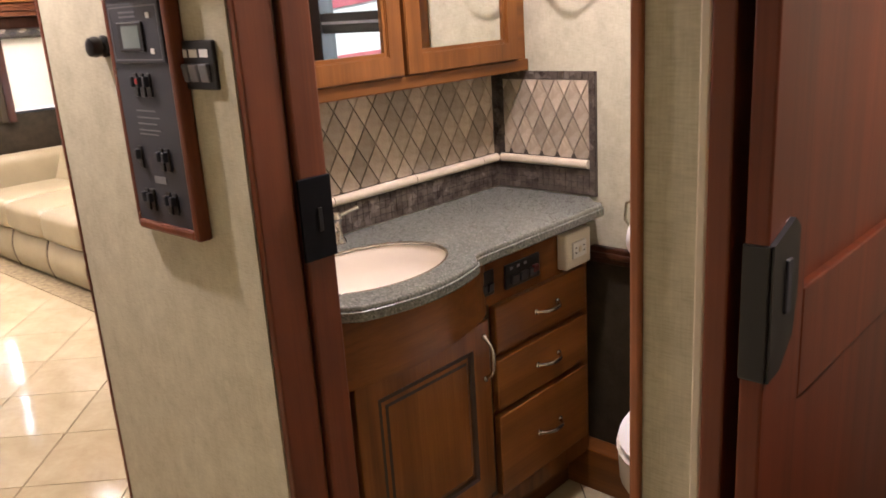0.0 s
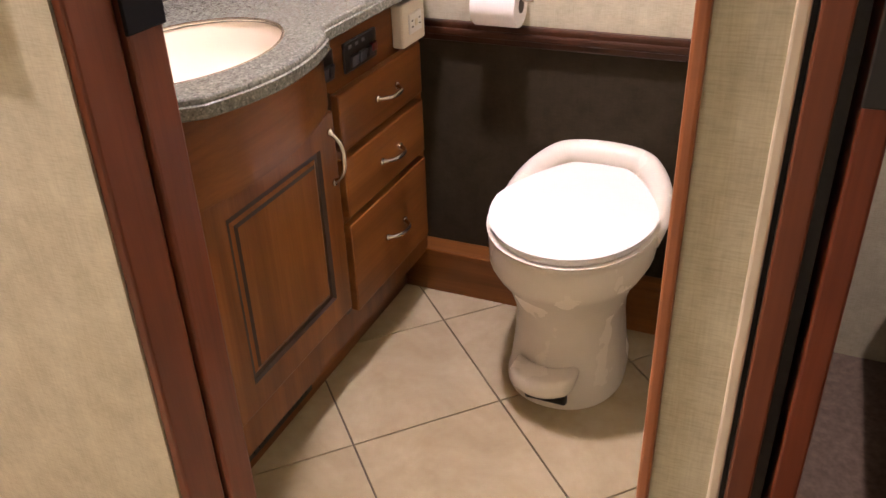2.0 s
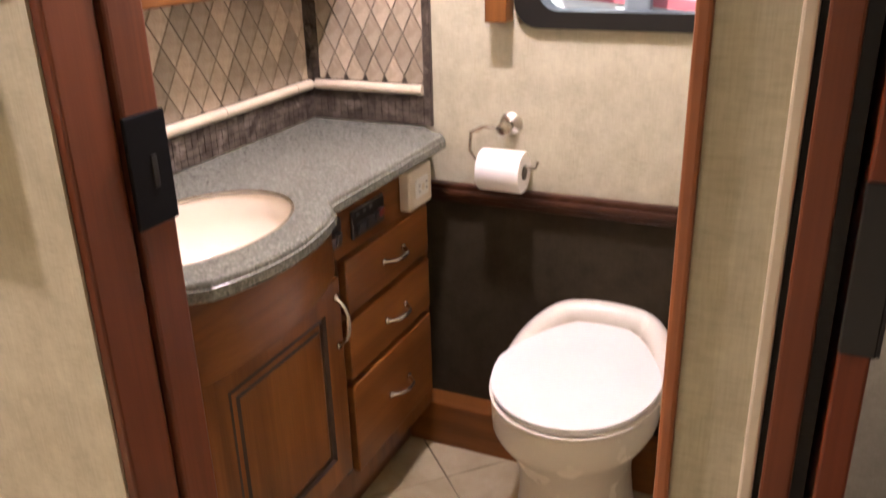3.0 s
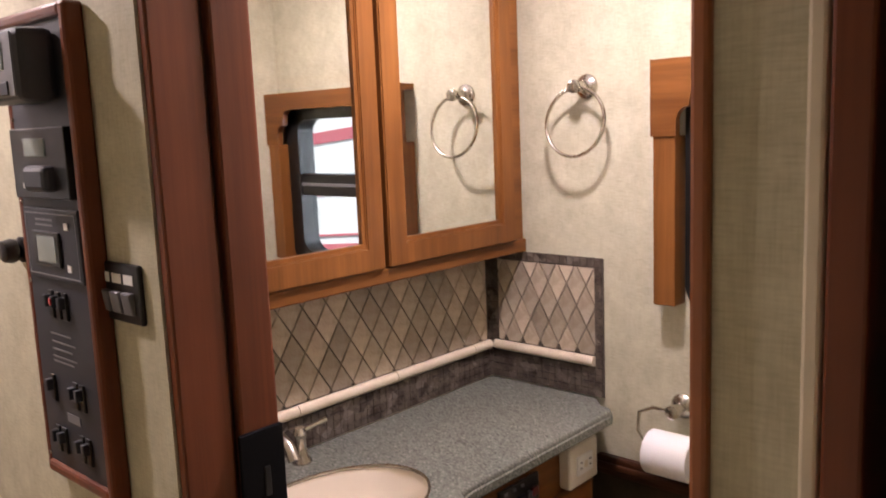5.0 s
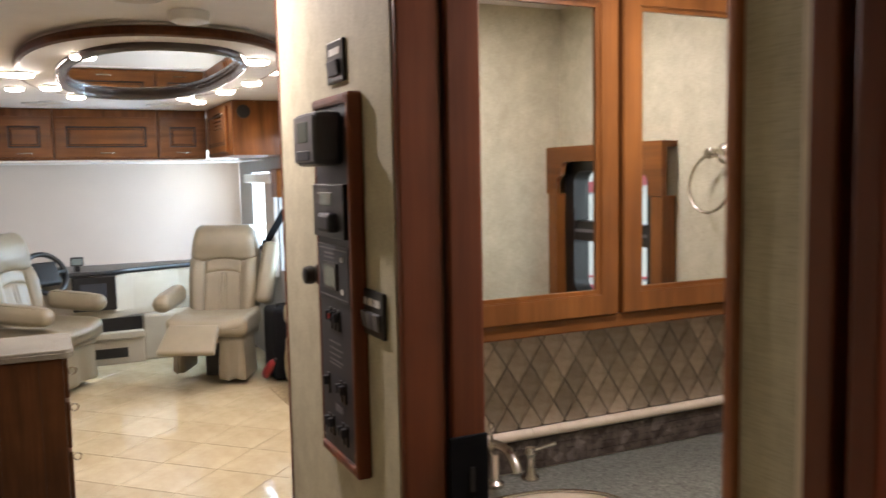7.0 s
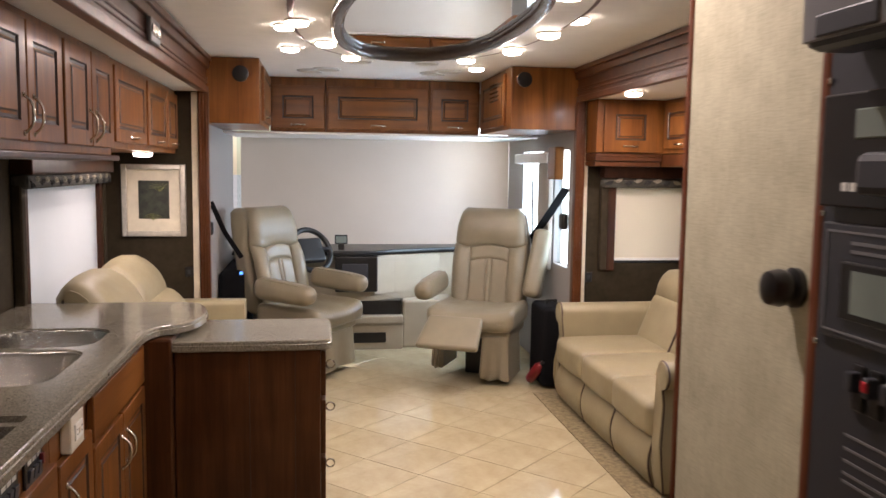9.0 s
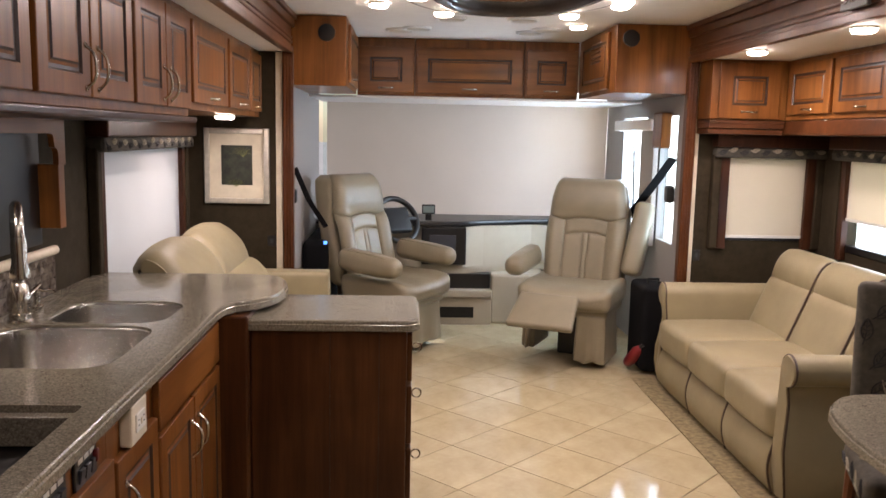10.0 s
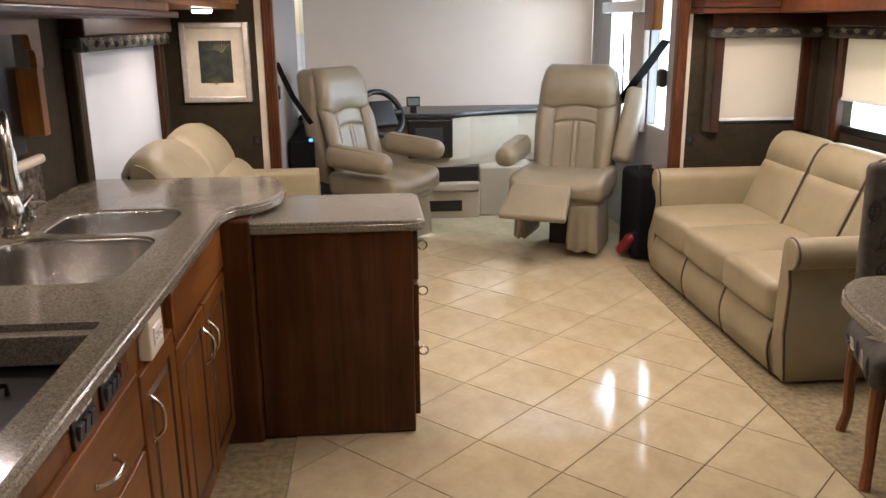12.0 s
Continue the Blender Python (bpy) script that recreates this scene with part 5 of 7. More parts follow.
# ---- seats ----
def quilt(fn, w, h, puff=0.014, soft_edge=0.03, nx=12, ny=12, back=0.05, m=None):
    """A sewn pad: fn(s, t) gives a surface point and its outward normal; edges sink into the seams."""
    bm = bmesh.new()
    sp = lambda n: [0.5 - 0.5 * math.copysign(abs(math.cos(math.pi * i / n)) ** 0.8, math.cos(math.pi * i / n)) for i in range(n + 1)]
    grid = []
    for t in sp(ny):
        row = []
        for s in sp(nx):
            p, n = fn(s, t)
            e = min(min(s, 1 - s) * w, min(t, 1 - t) * h) / soft_edge
            e = 1 - (1 - min(1.0, e)) ** 2.2
            row.append((Vector(p) + Vector(n) * puff * e, Vector(n)))
        grid.append(row)
    T = m if m is not None else Matrix.Identity(4)
    vs = [[bm.verts.new(T @ p) for p, n in row] for row in grid]
    for a, b in zip(vs, vs[1:]):
        for j in range(nx):
            bm.faces.new((a[j], a[j + 1], b[j + 1], b[j]))
    rim = [(0, j) for j in range(nx + 1)] + [(i, nx) for i in range(1, ny + 1)] + [(ny, j) for j in range(nx - 1, -1, -1)] + [(i, 0) for i in range(ny - 1, 0, -1)]
    low = [bm.verts.new(T @ (grid[i][j][0] - grid[i][j][1] * back)) for i, j in rim]
    top = [vs[i][j] for i, j in rim]
    k = len(rim)
    for a in range(k):
        b = (a + 1) % k
        bm.faces.new((top[a], top[b], low[b], low[a]))
    bm.faces.new(low)
    return bm


def lerp_table(table, z):
    for (z0, v0), (z1, v1) in zip(table, table[1:]):
        if z <= z1:
            return v0 + (v1 - v0) * max(0.0, (z - z0) / (z1 - z0))
    return table[-1][1]


BACK_WIDTH = [(0.45, 0.27), (0.60, 0.288), (0.80, 0.298), (0.96, 0.292), (1.12, 0.275), (1.22, 0.25), (1.26, 0.215)]


def captain_chair(name, label, m, footrest, arms):
    """A pilot seat built about its own foot, facing -y, then placed by m."""
    t = thing(name, label, "chair")
    inner = 0.155
    wide = lambda z: lerp_table(BACK_WIDTH, z)

    def depth(x, z):
        u = abs(x) / wide(z)
        wing = 0.042 * min(1.0, max(0.0, (u - 0.35) / 0.4)) ** 2 * min(1.0, max(0.0, (1.02 - z) / 0.12))
        head = 0.035 * min(1.0, max(0.0, (z - 0.95) / 0.12))
        edge = 0.055 * max(0.0, (u - 0.8) / 0.2) ** 2 + 0.05 * max(0.0, (z - 1.17) / 0.09) ** 2
        return 0.135 + 0.225 * (z - 0.5) - wing - head + edge

    def surface(x, z):
        e = 0.006
        n = Vector(((depth(x + e, z) - depth(x - e, z)) / (2 * e), -1, (depth(x, z + e) - depth(x, z - e)) / (2 * e)))
        return (x, depth(x, z), z), n.normalized()

    seam_hi = lambda x: 0.955 + (0.024 * (1 - (x / inner) ** 2) if abs(x) < inner else 0.03 * (abs(x) - inner) / 0.12)
    seam_lo = lambda x: 0.848 + 0.024 * (1 - (x / inner) ** 2)

    def pad(nm, xl, xr, zl, zh, puff=0.012, nx=12, ny=12):
        def fn(s, tt):
            zm = 0.5 * (zl(0) + zh(0))
            x = xl(zm) + (xr(zm) - xl(zm)) * s
            z = zl(x) + (zh(x) - zl(x)) * tt
            return surface(xl(z) + (xr(z) - xl(z)) * s, z)
        part(nm, quilt(fn, xr(0.8) - xl(0.8), zh(0) - zl(0), puff, 0.022, nx, ny, 0.06, m), SEATLEATHER, t, "", True)

    c = lambda v: (lambda q: v)
    base = c(0.47)
    pad("headrest", lambda z: -wide(z), lambda z: wide(z), seam_hi, c(1.262), 0.016, 20, 14)
    pad("shoulder_panel", c(-inner), c(inner), seam_lo, seam_hi, 0.013)
    for a_, b_ in ((-inner, -0.020), (-0.020, 0.020), (0.020, inner)):
        pad("centre_panel", c(a_), c(b_), base, seam_lo, 0.009)
    pad("side_bolster", c(inner), lambda z: wide(z), base, seam_hi, 0.016)
    pad("side_bolster", lambda z: -wide(z), c(-inner), base, seam_hi, 0.016)

    def shell(x, y, z, u, v, w_):
        zz = 0.86 + z
        return (x * wide(zz) / 0.298, y + 0.225 * (zz - 0.5) - (0.03 * (w_ > 0.4) if v < 0 else 0), z)

    part("back_shell", S(0, 0.262, 0.86, 0.605, 0.145, 0.79, 0.05, (0, 0.01, 0), m=m, n=9, shape=shell), SEATLEATHER, t, "", True)
    for s in (-1, 1):
        if arms[0 if s < 0 else 1]:
            am = m @ pose(s * 0.385, 0.235, 0.845, -13, s * 8, 0)
            part("armrest", S(0, 0, 0, 0.14, 0.19, 0.54, 0.05, m=am, shape=lambda x, y, z, u, v, w_: (x, y * (1 - 0.12 * w_), z)), SEATLEATHER, t, "raised padded armrest", True)
        else:
            am = m @ pose(s * 0.365, -0.095, 0.675, 5, 0, 0)
            arm = lambda x, y, z, u, v, w_: (x * (1 - 0.10 * max(0, w_)), y, z - 0.012 * max(0, -v) ** 3 * (w_ > 0) + 0.02 * max(0, -v) ** 2 * (w_ < 0))
            part("armrest", S(0, 0, 0, 0.14, 0.50, 0.155, 0.058, m=am, n=8, shape=arm), SEATLEATHER, t, "lowered padded armrest", True)
            for e in (-1, 1):
                pts = [am @ Vector((e * 0.040, -0.22 + 0.44 * k / 12, 0.071 - 0.03 * max(0, 1 - k / 4) ** 2)) for k in range(13)]
                part("piping", tube(bmesh.new(), pts, 0.0035, 6), SEATLEATHER, t, "", True)
    lip = lambda x, y, z, u, v, w_: (x, y - 0.012 * max(0, -v) * (1 - u * u), z + 0.085 * max(0, abs(u) - 0.45) ** 1.2 * (w_ > 0) - 0.045 * max(0, -v - 0.55) * (w_ > 0) + 0.012 * max(0, v))
    part("seat", S(0, -0.075, 0.462, 0.66, 0.55, 0.135, 0.05, (0, 0, 0.012), m=m, n=9, shape=lip), SEATLEATHER, t, "", True)
    part("seat_apron", S(0, -0.055, 0.385, 0.60, 0.49, 0.09, 0.025, m=m), SEATLEATHER, t, "", True)
    flare = lambda x, y, z, u, v, w_: (x * (1 - 0.06 * w_), y - 0.012 * (1 - w_) * v * -1 + 0.006 * math.sin(9 * u) * (1 - w_), z + 0.01 * math.sin(5 * u) * (w_ < 0))
    if footrest:
        part("skirt", S(0.195, -0.13, 0.205, 0.21, 0.36, 0.33, 0.022, m=m, n=8, shape=flare), SEATLEATHER, t, "hanging leather skirt", True)
        part("skirt", S(-0.255, -0.10, 0.235, 0.085, 0.34, 0.29, 0.022, m=m, n=8, shape=flare), SEATLEATHER, t, "hanging leather skirt", True)
        fm = m @ pose(-0.06, -0.55, 0.415, 36, 0, 0)
        part("footrest", S(0, 0, 0, 0.43, 0.30, 0.05, 0.022, (0, 0, 0.008), m=fm, shape=lambda x, y, z, u, v, w_: (x * (1 + 0.06 * -v), y, z)), SEATLEATHER, t, "raised padded footrest", True)
        part("footrest_arm", B(-0.08, -0.55, 0.34, -0.04, -0.1, 0.37, 0.004, m=m), BLACK, t)
    else:
        part("skirt", S(0, -0.06, 0.225, 0.58, 0.44, 0.34, 0.03, m=m, n=9, shape=flare), SEATLEATHER, t, "leather skirt almost to the floor", True)
        part("seat_lever", B(0.285, -0.02, 0.33, 0.315, 0.03, 0.38, 0.006, m=m), BLACK, t)
        part("seat_lever", B(-0.315, -0.02, 0.33, -0.285, 0.03, 0.38, 0.006, m=m), BLACK, t)
    part("pedestal", B(-0.12, 0.0, 0.0, 0.12, 0.2, 0.34, 0.01, m=m), BLACK, t, "black swivel pedestal")
    return t


captain_chair("passenger_seat", "stone leather swivel seat with its footrest raised", pose(1.49, 6.98, 0, 0, 0, -27), True, (False, True))
captain_chair("driver_seat", "stone leather driver seat swivelled towards the aisle", pose(0.145, 7.15, 0, 0, 0, 57), False, (False, False))

bag = thing("suitcase", "black upright suitcase beside the passenger seat", "suitcase", (1.93, 6.62, 0))
part("shell", S(1.935, 6.64, 0.31, 0.20, 0.36, 0.58, 0.04), SOFTBLACK, bag, "", True)
part("handle", tube(bmesh.new(), [(1.90, 6.60, 0.59), (1.90, 6.60, 0.63), (1.97, 6.60, 0.63), (1.97, 6.60, 0.59)], 0.01, 8), BLACK, bag, "", True)
ext = thing("fire_extinguisher", "dark red fire extinguisher leaning beside the suitcase", "fire extinguisher", (1.78, 6.6, 0))
em = pose(1.79, 6.60, 0.05, 42, 0, 25)
part("cylinder", lathe(bmesh.new(), [(0.02, -0.02), (0.036, 0.0), (0.039, 0.03), (0.039, 0.14), (0.026, 0.17), (0.013, 0.18)], em, 20), plain("extinguisher_red", (0.16, 0.008, 0.012), 0.35), ext, "", True)
part("valve", lathe(bmesh.new(), [(0.012, 0.178), (0.012, 0.215)], em, 12), BLACK, ext, "", True)

SOFA_BACK = [(0.525, 0.40), (0.565, 0.50), (0.605, 0.60), (0.645, 0.70), (0.680, 0.79), (0.705, 0.845), (0.735, 0.878), (0.775, 0.885), (0.815, 0.865), (0.84, 0.82)]


def sofa(name, label, m, length, backs, seats, tall=0.0, welt=True, lean=0.0):
    """A jack-knife sofa along its own +x from 0 to length, facing -y; front edge at y = 0."""
    t = thing(name, label, "sofa")
    aw = 0.15
    part("frame", B(aw * 0.5, 0.06, 0.02, length - aw * 0.5, 0.80, 0.24, 0.01, m=m), LEATHER, t)
    w_ = (length - 2 * aw) / seats
    swell = lambda z: -0.028 * math.sin(math.pi * min(1, max(0, (z - 0.02) / 0.25)))
    for i in range(seats):
        x = aw + w_ * (i + 0.5)
        fp = lambda x_, y, z, u, v, w2: (x_, y + swell(0.145 + z), z)
        part("front_panel", S(x, 0.035, 0.145, w_ - 0.003, 0.07, 0.25, 0.022, (0, 0.012, 0), m=m, n=7, shape=fp), LEATHER, t, "", True)
        sc = lambda x_, y, z, u, v, w2: (x_, y - 0.012 * (1 - u ** 4) * (v < 0), z - 0.010 * abs(u) ** 8 * (w2 > 0) + 0.006 * math.sin(3 * u + i) * max(0, w2) * max(0, -v))
        part("seat_cushion", S(x, 0.29, 0.362, w_ - 0.001, 0.64, 0.185, 0.042, (0, 0.010, 0.016), m=m, n=8, shape=sc), LEATHER, t, "", True)
    if welt:
        for i in range(1, seats + 1):
            xx = aw + w_ * i - (0.004 if i == seats else 0)
            part("piping", tube(bmesh.new(), [m @ Vector((xx, 0.004 + swell(z), z)) for z in [0.02 + 0.025 * k for k in range(11)]], 0.0055, 6), PIPING, t, "brown welt", True)
    bw = (length - 2 * aw) / backs
    up = 1 + tall / 0.45

    def prof(q, x_, xa, xb):
        k = q * (len(SOFA_BACK) - 1)
        i = min(int(k), len(SOFA_BACK) - 2)
        f = k - i
        (y0, z0), (y1, z1) = SOFA_BACK[i], SOFA_BACK[i + 1]
        y, z = y0 + (y1 - y0) * f, 0.40 + (z0 + (z1 - z0) * f - 0.40) * up
        y += lean * (z - 0.40) - lean * 0.80
        n = Vector((0, -(z1 - z0), y1 - y0 + lean * (z1 - z0))).normalized()
        u = 2 * (x_ - xa) / (xb - xa) - 1
        return Vector((x_, y + 0.010 * u ** 6, z - (0.016 + tall * 0.55) * abs(u) ** (5 if not tall else 3) * max(0, q - 0.3))), n

    for i in range(backs):
        xa, xb = aw + bw * i + 0.001, aw + bw * (i + 1) - 0.001
        for q0, q1, nm, pf in ((0.0, 0.37, "lower_back", 0.024), (0.37, 1.0, "upper_back", 0.027)):
            fn = lambda s, tt, q0=q0, q1=q1: prof(q0 + (q1 - q0) * tt, xa + (xb - xa) * s, xa, xb)
            part(nm, quilt(fn, bw, 0.3, pf + tall * 0.12, 0.05, 16, 14, 0.10, m), LEATHER, t, "", True)
        if i and welt:
            xx = aw + bw * i
            pts = [m @ (prof(q / 12, xx, xa - 1, xx + 1)[0] + prof(q / 12, xx, xa - 1, xx + 1)[1] * 0.010) for q in range(11)]
            part("piping", tube(bmesh.new(), pts, 0.006, 6), PIPING, t, "brown welt", True)
    core = [prof(q / 14, 0, -1, 1) for q in range(15)]
    core = [(p.y - n.y * 0.012, p.z - n.z * 0.012) for p, n in core] + [(0.80, 0.60), (0.80, 0.10), (0.55, 0.10)]
    bm = bmesh.new()
    rings = [[bm.verts.new(m @ Vector((x, y, z))) for y, z in core] for x in (aw - 0.004, length - aw + 0.004)]
    for j in range(len(core)):
        bm.faces.new((rings[0][j - 1], rings[0][j], rings[1][j], rings[1][j - 1]))
    bm.faces.new(rings[0])
    bm.faces.new(rings[1][::-1])
    part("back_frame", bm, LEATHER, t)
    front = lambda z: 0.012 - 0.03 * math.sin(math.pi * min(1, z / 0.42)) * (z < 0.42) + (-0.015 * min(1, max(0, (z - 0.42) / 0.12)))
    for sgn in (-1, 1):
        x0 = aw if sgn < 0 else length - aw
        if welt:
            out = [(0.0, 0.02), (0.0, 0.15), (0.0, 0.30), (0.0, 0.45), (0.0, 0.56)] + [(0.068 + 0.068 * math.cos(radians(a)), 0.60 + 0.068 * math.sin(radians(a))) for a in range(180, -91, -18)] + [(0.062, 0.515), (0.062, 0.45), (0.075, 0.36), (0.098, 0.25), (0.112, 0.15), (0.105, 0.07), (0.09, 0.02)]
        else:
            out = [(0.0, 0.02), (0.0, 0.30), (0.0, 0.66)] + arc((0.03, 0.68), 0.03, 180, 90, 4) + arc((aw - 0.03, 0.68), 0.03, 90, 0, 4) + [(aw, 0.66), (aw, 0.30), (aw, 0.02)]
        cx, cz = sum(p[0] for p in out) / len(out), sum(p[1] for p in out) / len(out)
        bm = bmesh.new()
        rings = []
        for k, dy in ((0.90, 0.0), (0.97, 0.004), (1.0, 0.016)):
            rings.append([bm.verts.new(m @ Vector((x0 + sgn * (cx + (o - cx) * k), front(z) + dy, cz + (z - cz) * (1 + (k - 1) * 0.3)))) for o, z in out])
        rings.append([bm.verts.new(m @ Vector((x0 + sgn * o, 0.80, z))) for o, z in out])
        for a, b in zip(rings, rings[1:]):
            for j in range(len(out)):
                bm.faces.new((a[j], a[(j + 1) % len(out)], b[(j + 1) % len(out)], b[j]))
        bm.faces.new(rings[0][::-1])
        bm.faces.new(rings[-1])
        part("armrest", bm, LEATHER, t, "rolled arm" if welt else "square arm", True)
        if welt:
            part("piping", tube(bmesh.new(), [m @ Vector((x0 + sgn * o, front(z) + 0.010, z)) for o, z in out], 0.005, 6), PIPING, t, "brown welt", True)
    return t


sofa("sofa", "cream leather three-seat sofa with brown piping", pose(1.885, 6.33, 0.004, 0, 0, -90), 1.90, 3, 3)
sofa("sofa", "cream leather sofa under the shaded window", pose(-0.21, 4.71, 0.0, 0, 0, 90), 1.66, 2, 2, 0.105, False, 0.48)

# ---- kitchen ----
KX = -0.442


def kitchen_unit(y0, y1, label, doors):
    """One base unit, open at the top; doors: (y0, z0, y1, z1, handle, raised)."""
    kit = thing("base_cabinet", label, "cabinet", (-0.8, (y0 + y1) / 2, 0), "kitchen base cabinets")
    bm = bmesh.new()
    box(bm, SL + 0.002, y0, 0.1, KX, y1, 0.615)
    box(bm, SL + 0.002, y0, 0.615, SL + 0.03, y1, 0.889)
    box(bm, KX - 0.03, y0, 0.615, KX, y1, 0.889)
    box(bm, SL + 0.002, y0, 0.0, KX - 0.07, y1, 0.1)
    part("body", bm, MAPLE, kit)
    for a0, z0, a1, z1, handle, raised in doors:
        d_ = part("door" if raised else "drawer", panel_door(a1 - a0, z1 - z0, pose(KX + 0.001, a0, z0, 0, 0, 90), 0.022, 0.05, raised), [MAPLE if raised else MAPLE_Y, GLAZE], kit)
        if handle:
            hy, hz, vert = handle
            part("handle", bow_handle(pose(KX + 0.023, hy, hz, 0, 0, 90), 0.115, 0.032, vertical=vert), NICKEL, d_, "brushed nickel bow handle", True)


kitchen_unit(2.003, 2.498, "glazed maple base cabinet with one door", [(2.02, 0.10, 2.485, 0.795, (2.44, 0.66, True), True)])
kitchen_unit(2.50, 3.083, "glazed maple base cabinet with three drawers", [(2.515, 0.612, 3.075, 0.795, (2.80, 0.70, False), False), (2.515, 0.36, 3.075, 0.597, (2.80, 0.48, False), False), (2.515, 0.10, 3.075, 0.345, (2.80, 0.23, False), False)])
kitchen_unit(3.085, 3.428, "narrow glazed maple base cabinet with one door", [(3.095, 0.10, 3.418, 0.775, (3.145, 0.645, True), True)])
kitchen_unit(3.43, 4.195, "glazed maple sink cabinet with two doors", [(3.438, 0.722, 4.185, 0.868, None, False), (3.443, 0.10, 3.81, 0.705, (3.775, 0.575, True), True), (3.818, 0.10, 4.185, 0.705, (3.853, 0.575, True), True)])
outlet_box(pose(KX, 3.235, 0.832, 0, 0, 90))
s1 = rocker_plate("rocker_switches", "black kitchen switch panel with a red button", pose(KX, 2.945, 0.835, 0, 0, 90), 0.125, 0.085, 3)
part("red_button", move(B(0.035, -0.019, -0.01, 0.052, -0.008, 0.018, 0.003), pose(KX, 2.945, 0.835, 0, 0, 90)), DARKRED, s1)
rocker_plate("rocker_switches", "black kitchen switch panel on the cabinet rail", pose(KX, 2.775, 0.835, 0, 0, 90), 0.125, 0.085, 3)

# countertop with cut-outs for cooktop and sink
TZ = 0.93
outline = [(SL + 0.004, 2.003), (-0.402, 2.003), (-0.402, 4.08), (-0.400, 4.14), (-0.390, 4.19), (-0.368, 4.235), (-0.325, 4.266), (-0.285, 4.31), (-0.252, 4.37), (-0.232, 4.44), (-0.224, 4.52), (-0.226, 4.61), (-0.243, 4.71), (-0.28, 4.80), (-0.335, 4.85), (-0.40, 4.865), (SL + 0.004, 4.865)]


def rr(x0, y0, x1, y1, r, n=6):
    return arc((x1 - r, y1 - r), r, 0, 90, n) + arc((x0 + r, y1 - r), r, 90, 180, n) + arc((x0 + r, y0 + r), r, 180, 270, n) + arc((x1 - r, y0 + r), r, 270, 360, n)


HOLES = [rr(-0.99, 2.35, -0.478, 3.055, 0.012), rr(-1.0, 3.35, -0.532, 3.845, 0.10), rr(-0.94, 3.88, -0.537, 4.235, 0.10)]


def cut_plate(outline, holes, z0, z1, edge):
    bm = slab(bmesh.new(), outline, z0, z1, edge)
    cut = bmesh.new()
    for h in holes:
        slab(cut, h, z0 - 0.05, z1 + 0.05)
    for b in (bm, cut):
        bmesh.ops.recalc_face_normals(b, faces=b.faces)
    me1, me2 = bpy.data.meshes.new("a"), bpy.data.meshes.new("b")
    bm.to_mesh(me1), cut.to_mesh(me2)
    bm.free(), cut.free()
    o1, o2 = new("a", me1), new("b", me2)
    mod = o1.modifiers.new("cut", "BOOLEAN")
    mod.object, mod.operation, mod.solver = o2, "DIFFERENCE", "EXACT"
    out = bmesh.new()
    out.from_mesh(o1.evaluated_get(bpy.context.evaluated_depsgraph_get()).to_mesh())
    bpy.data.objects.remove(o1), bpy.data.objects.remove(o2)
    return out


tagged(part("kitchen_countertop", cut_plate(outline, HOLES, TZ - 0.04, TZ, 0.010), BROWNGRANITE), "speckled grey-brown stone countertop with rounded end", "countertop")


def bowl(poly, z1, depth, name, parent, mat, draw=0.02):
    """A pressed sink bowl hanging from an outline."""
    c = Vector((sum(p[0] for p in poly) / len(poly), sum(p[1] for p in poly) / len(poly)))
    bm = bmesh.new()
    rings = []
    for k, z in ((0.997, z1 - 0.0), (0.985, z1 - 0.002), (0.975, z1 - 0.02), (0.96, z1 - depth * 0.85), (0.9, z1 - depth * 0.97), (0.6, z1 - depth), (0.12, z1 - depth - 0.004)):
        rings.append([bm.verts.new((*(c + (Vector(p) - c) * k), z)) for p in poly])
    for a, b in zip(rings, rings[1:]):
        for j in range(len(poly)):
            bm.faces.new((a[j], a[(j + 1) % len(poly)], b[(j + 1) % len(poly)], b[j]))
    bm.faces.new(rings[-1])
    return part(name, bm, mat, parent, "", True)


sink = thing("kitchen_sink", "double brushed steel undermount sink in the stone top", "sink", (-0.78, 3.8, 0.75))
bowl(HOLES[1], TZ - 0.012, 0.20, "large_bowl", sink, STEEL)
bowl(HOLES[2], TZ - 0.012, 0.17, "small_bowl", sink, STEEL)
for h in HOLES[1:]:
    part("rim", tube(bmesh.new(), [(x, y, TZ - 0.011) for x, y in h], 0.004, 6, True), STEEL, sink, "", True)
cook = thing("cooktop", "black recessed cooktop in the stone countertop", "cooktop", (-0.78, 2.7, 0.8))
part("well", B(-0.99, 2.35, 0.80, -0.478, 3.055, 0.84, 0.004), BLACK, cook)
for yy in (2.53, 2.88):
    part("grate", tube(bmesh.new(), [(-0.78 + 0.12 * math.cos(2 * math.pi * i / 16), yy + 0.12 * math.sin(2 * math.pi * i / 16), 0.862) for i in range(16)], 0.008, 6, True), BLACK, cook)
    part("burner", lathe(bmesh.new(), [(0.05, 0.839), (0.05, 0.852), (0.03, 0.858)], pose(-0.78, yy, 0), 20), GREYPL, cook)
    for k in range(4):
        c_, s_ = math.cos(math.pi / 2 * k), math.sin(math.pi / 2 * k)
        part("grate_arm", tube(bmesh.new(), [(-0.78 + 0.03 * c_, yy + 0.03 * s_, 0.862), (-0.78 + 0.16 * c_, yy + 0.16 * s_, 0.862), (-0.78 + 0.16 * c_, yy + 0.16 * s_, 0.84)], 0.006, 6), BLACK, cook)
cov = B(-0.988, 3.015, 0.845, -0.480, 3.052, 0.915, 0.004)
part("back_ledge", cov, BROWNGRANITE, cook, "stone edge of the recess")


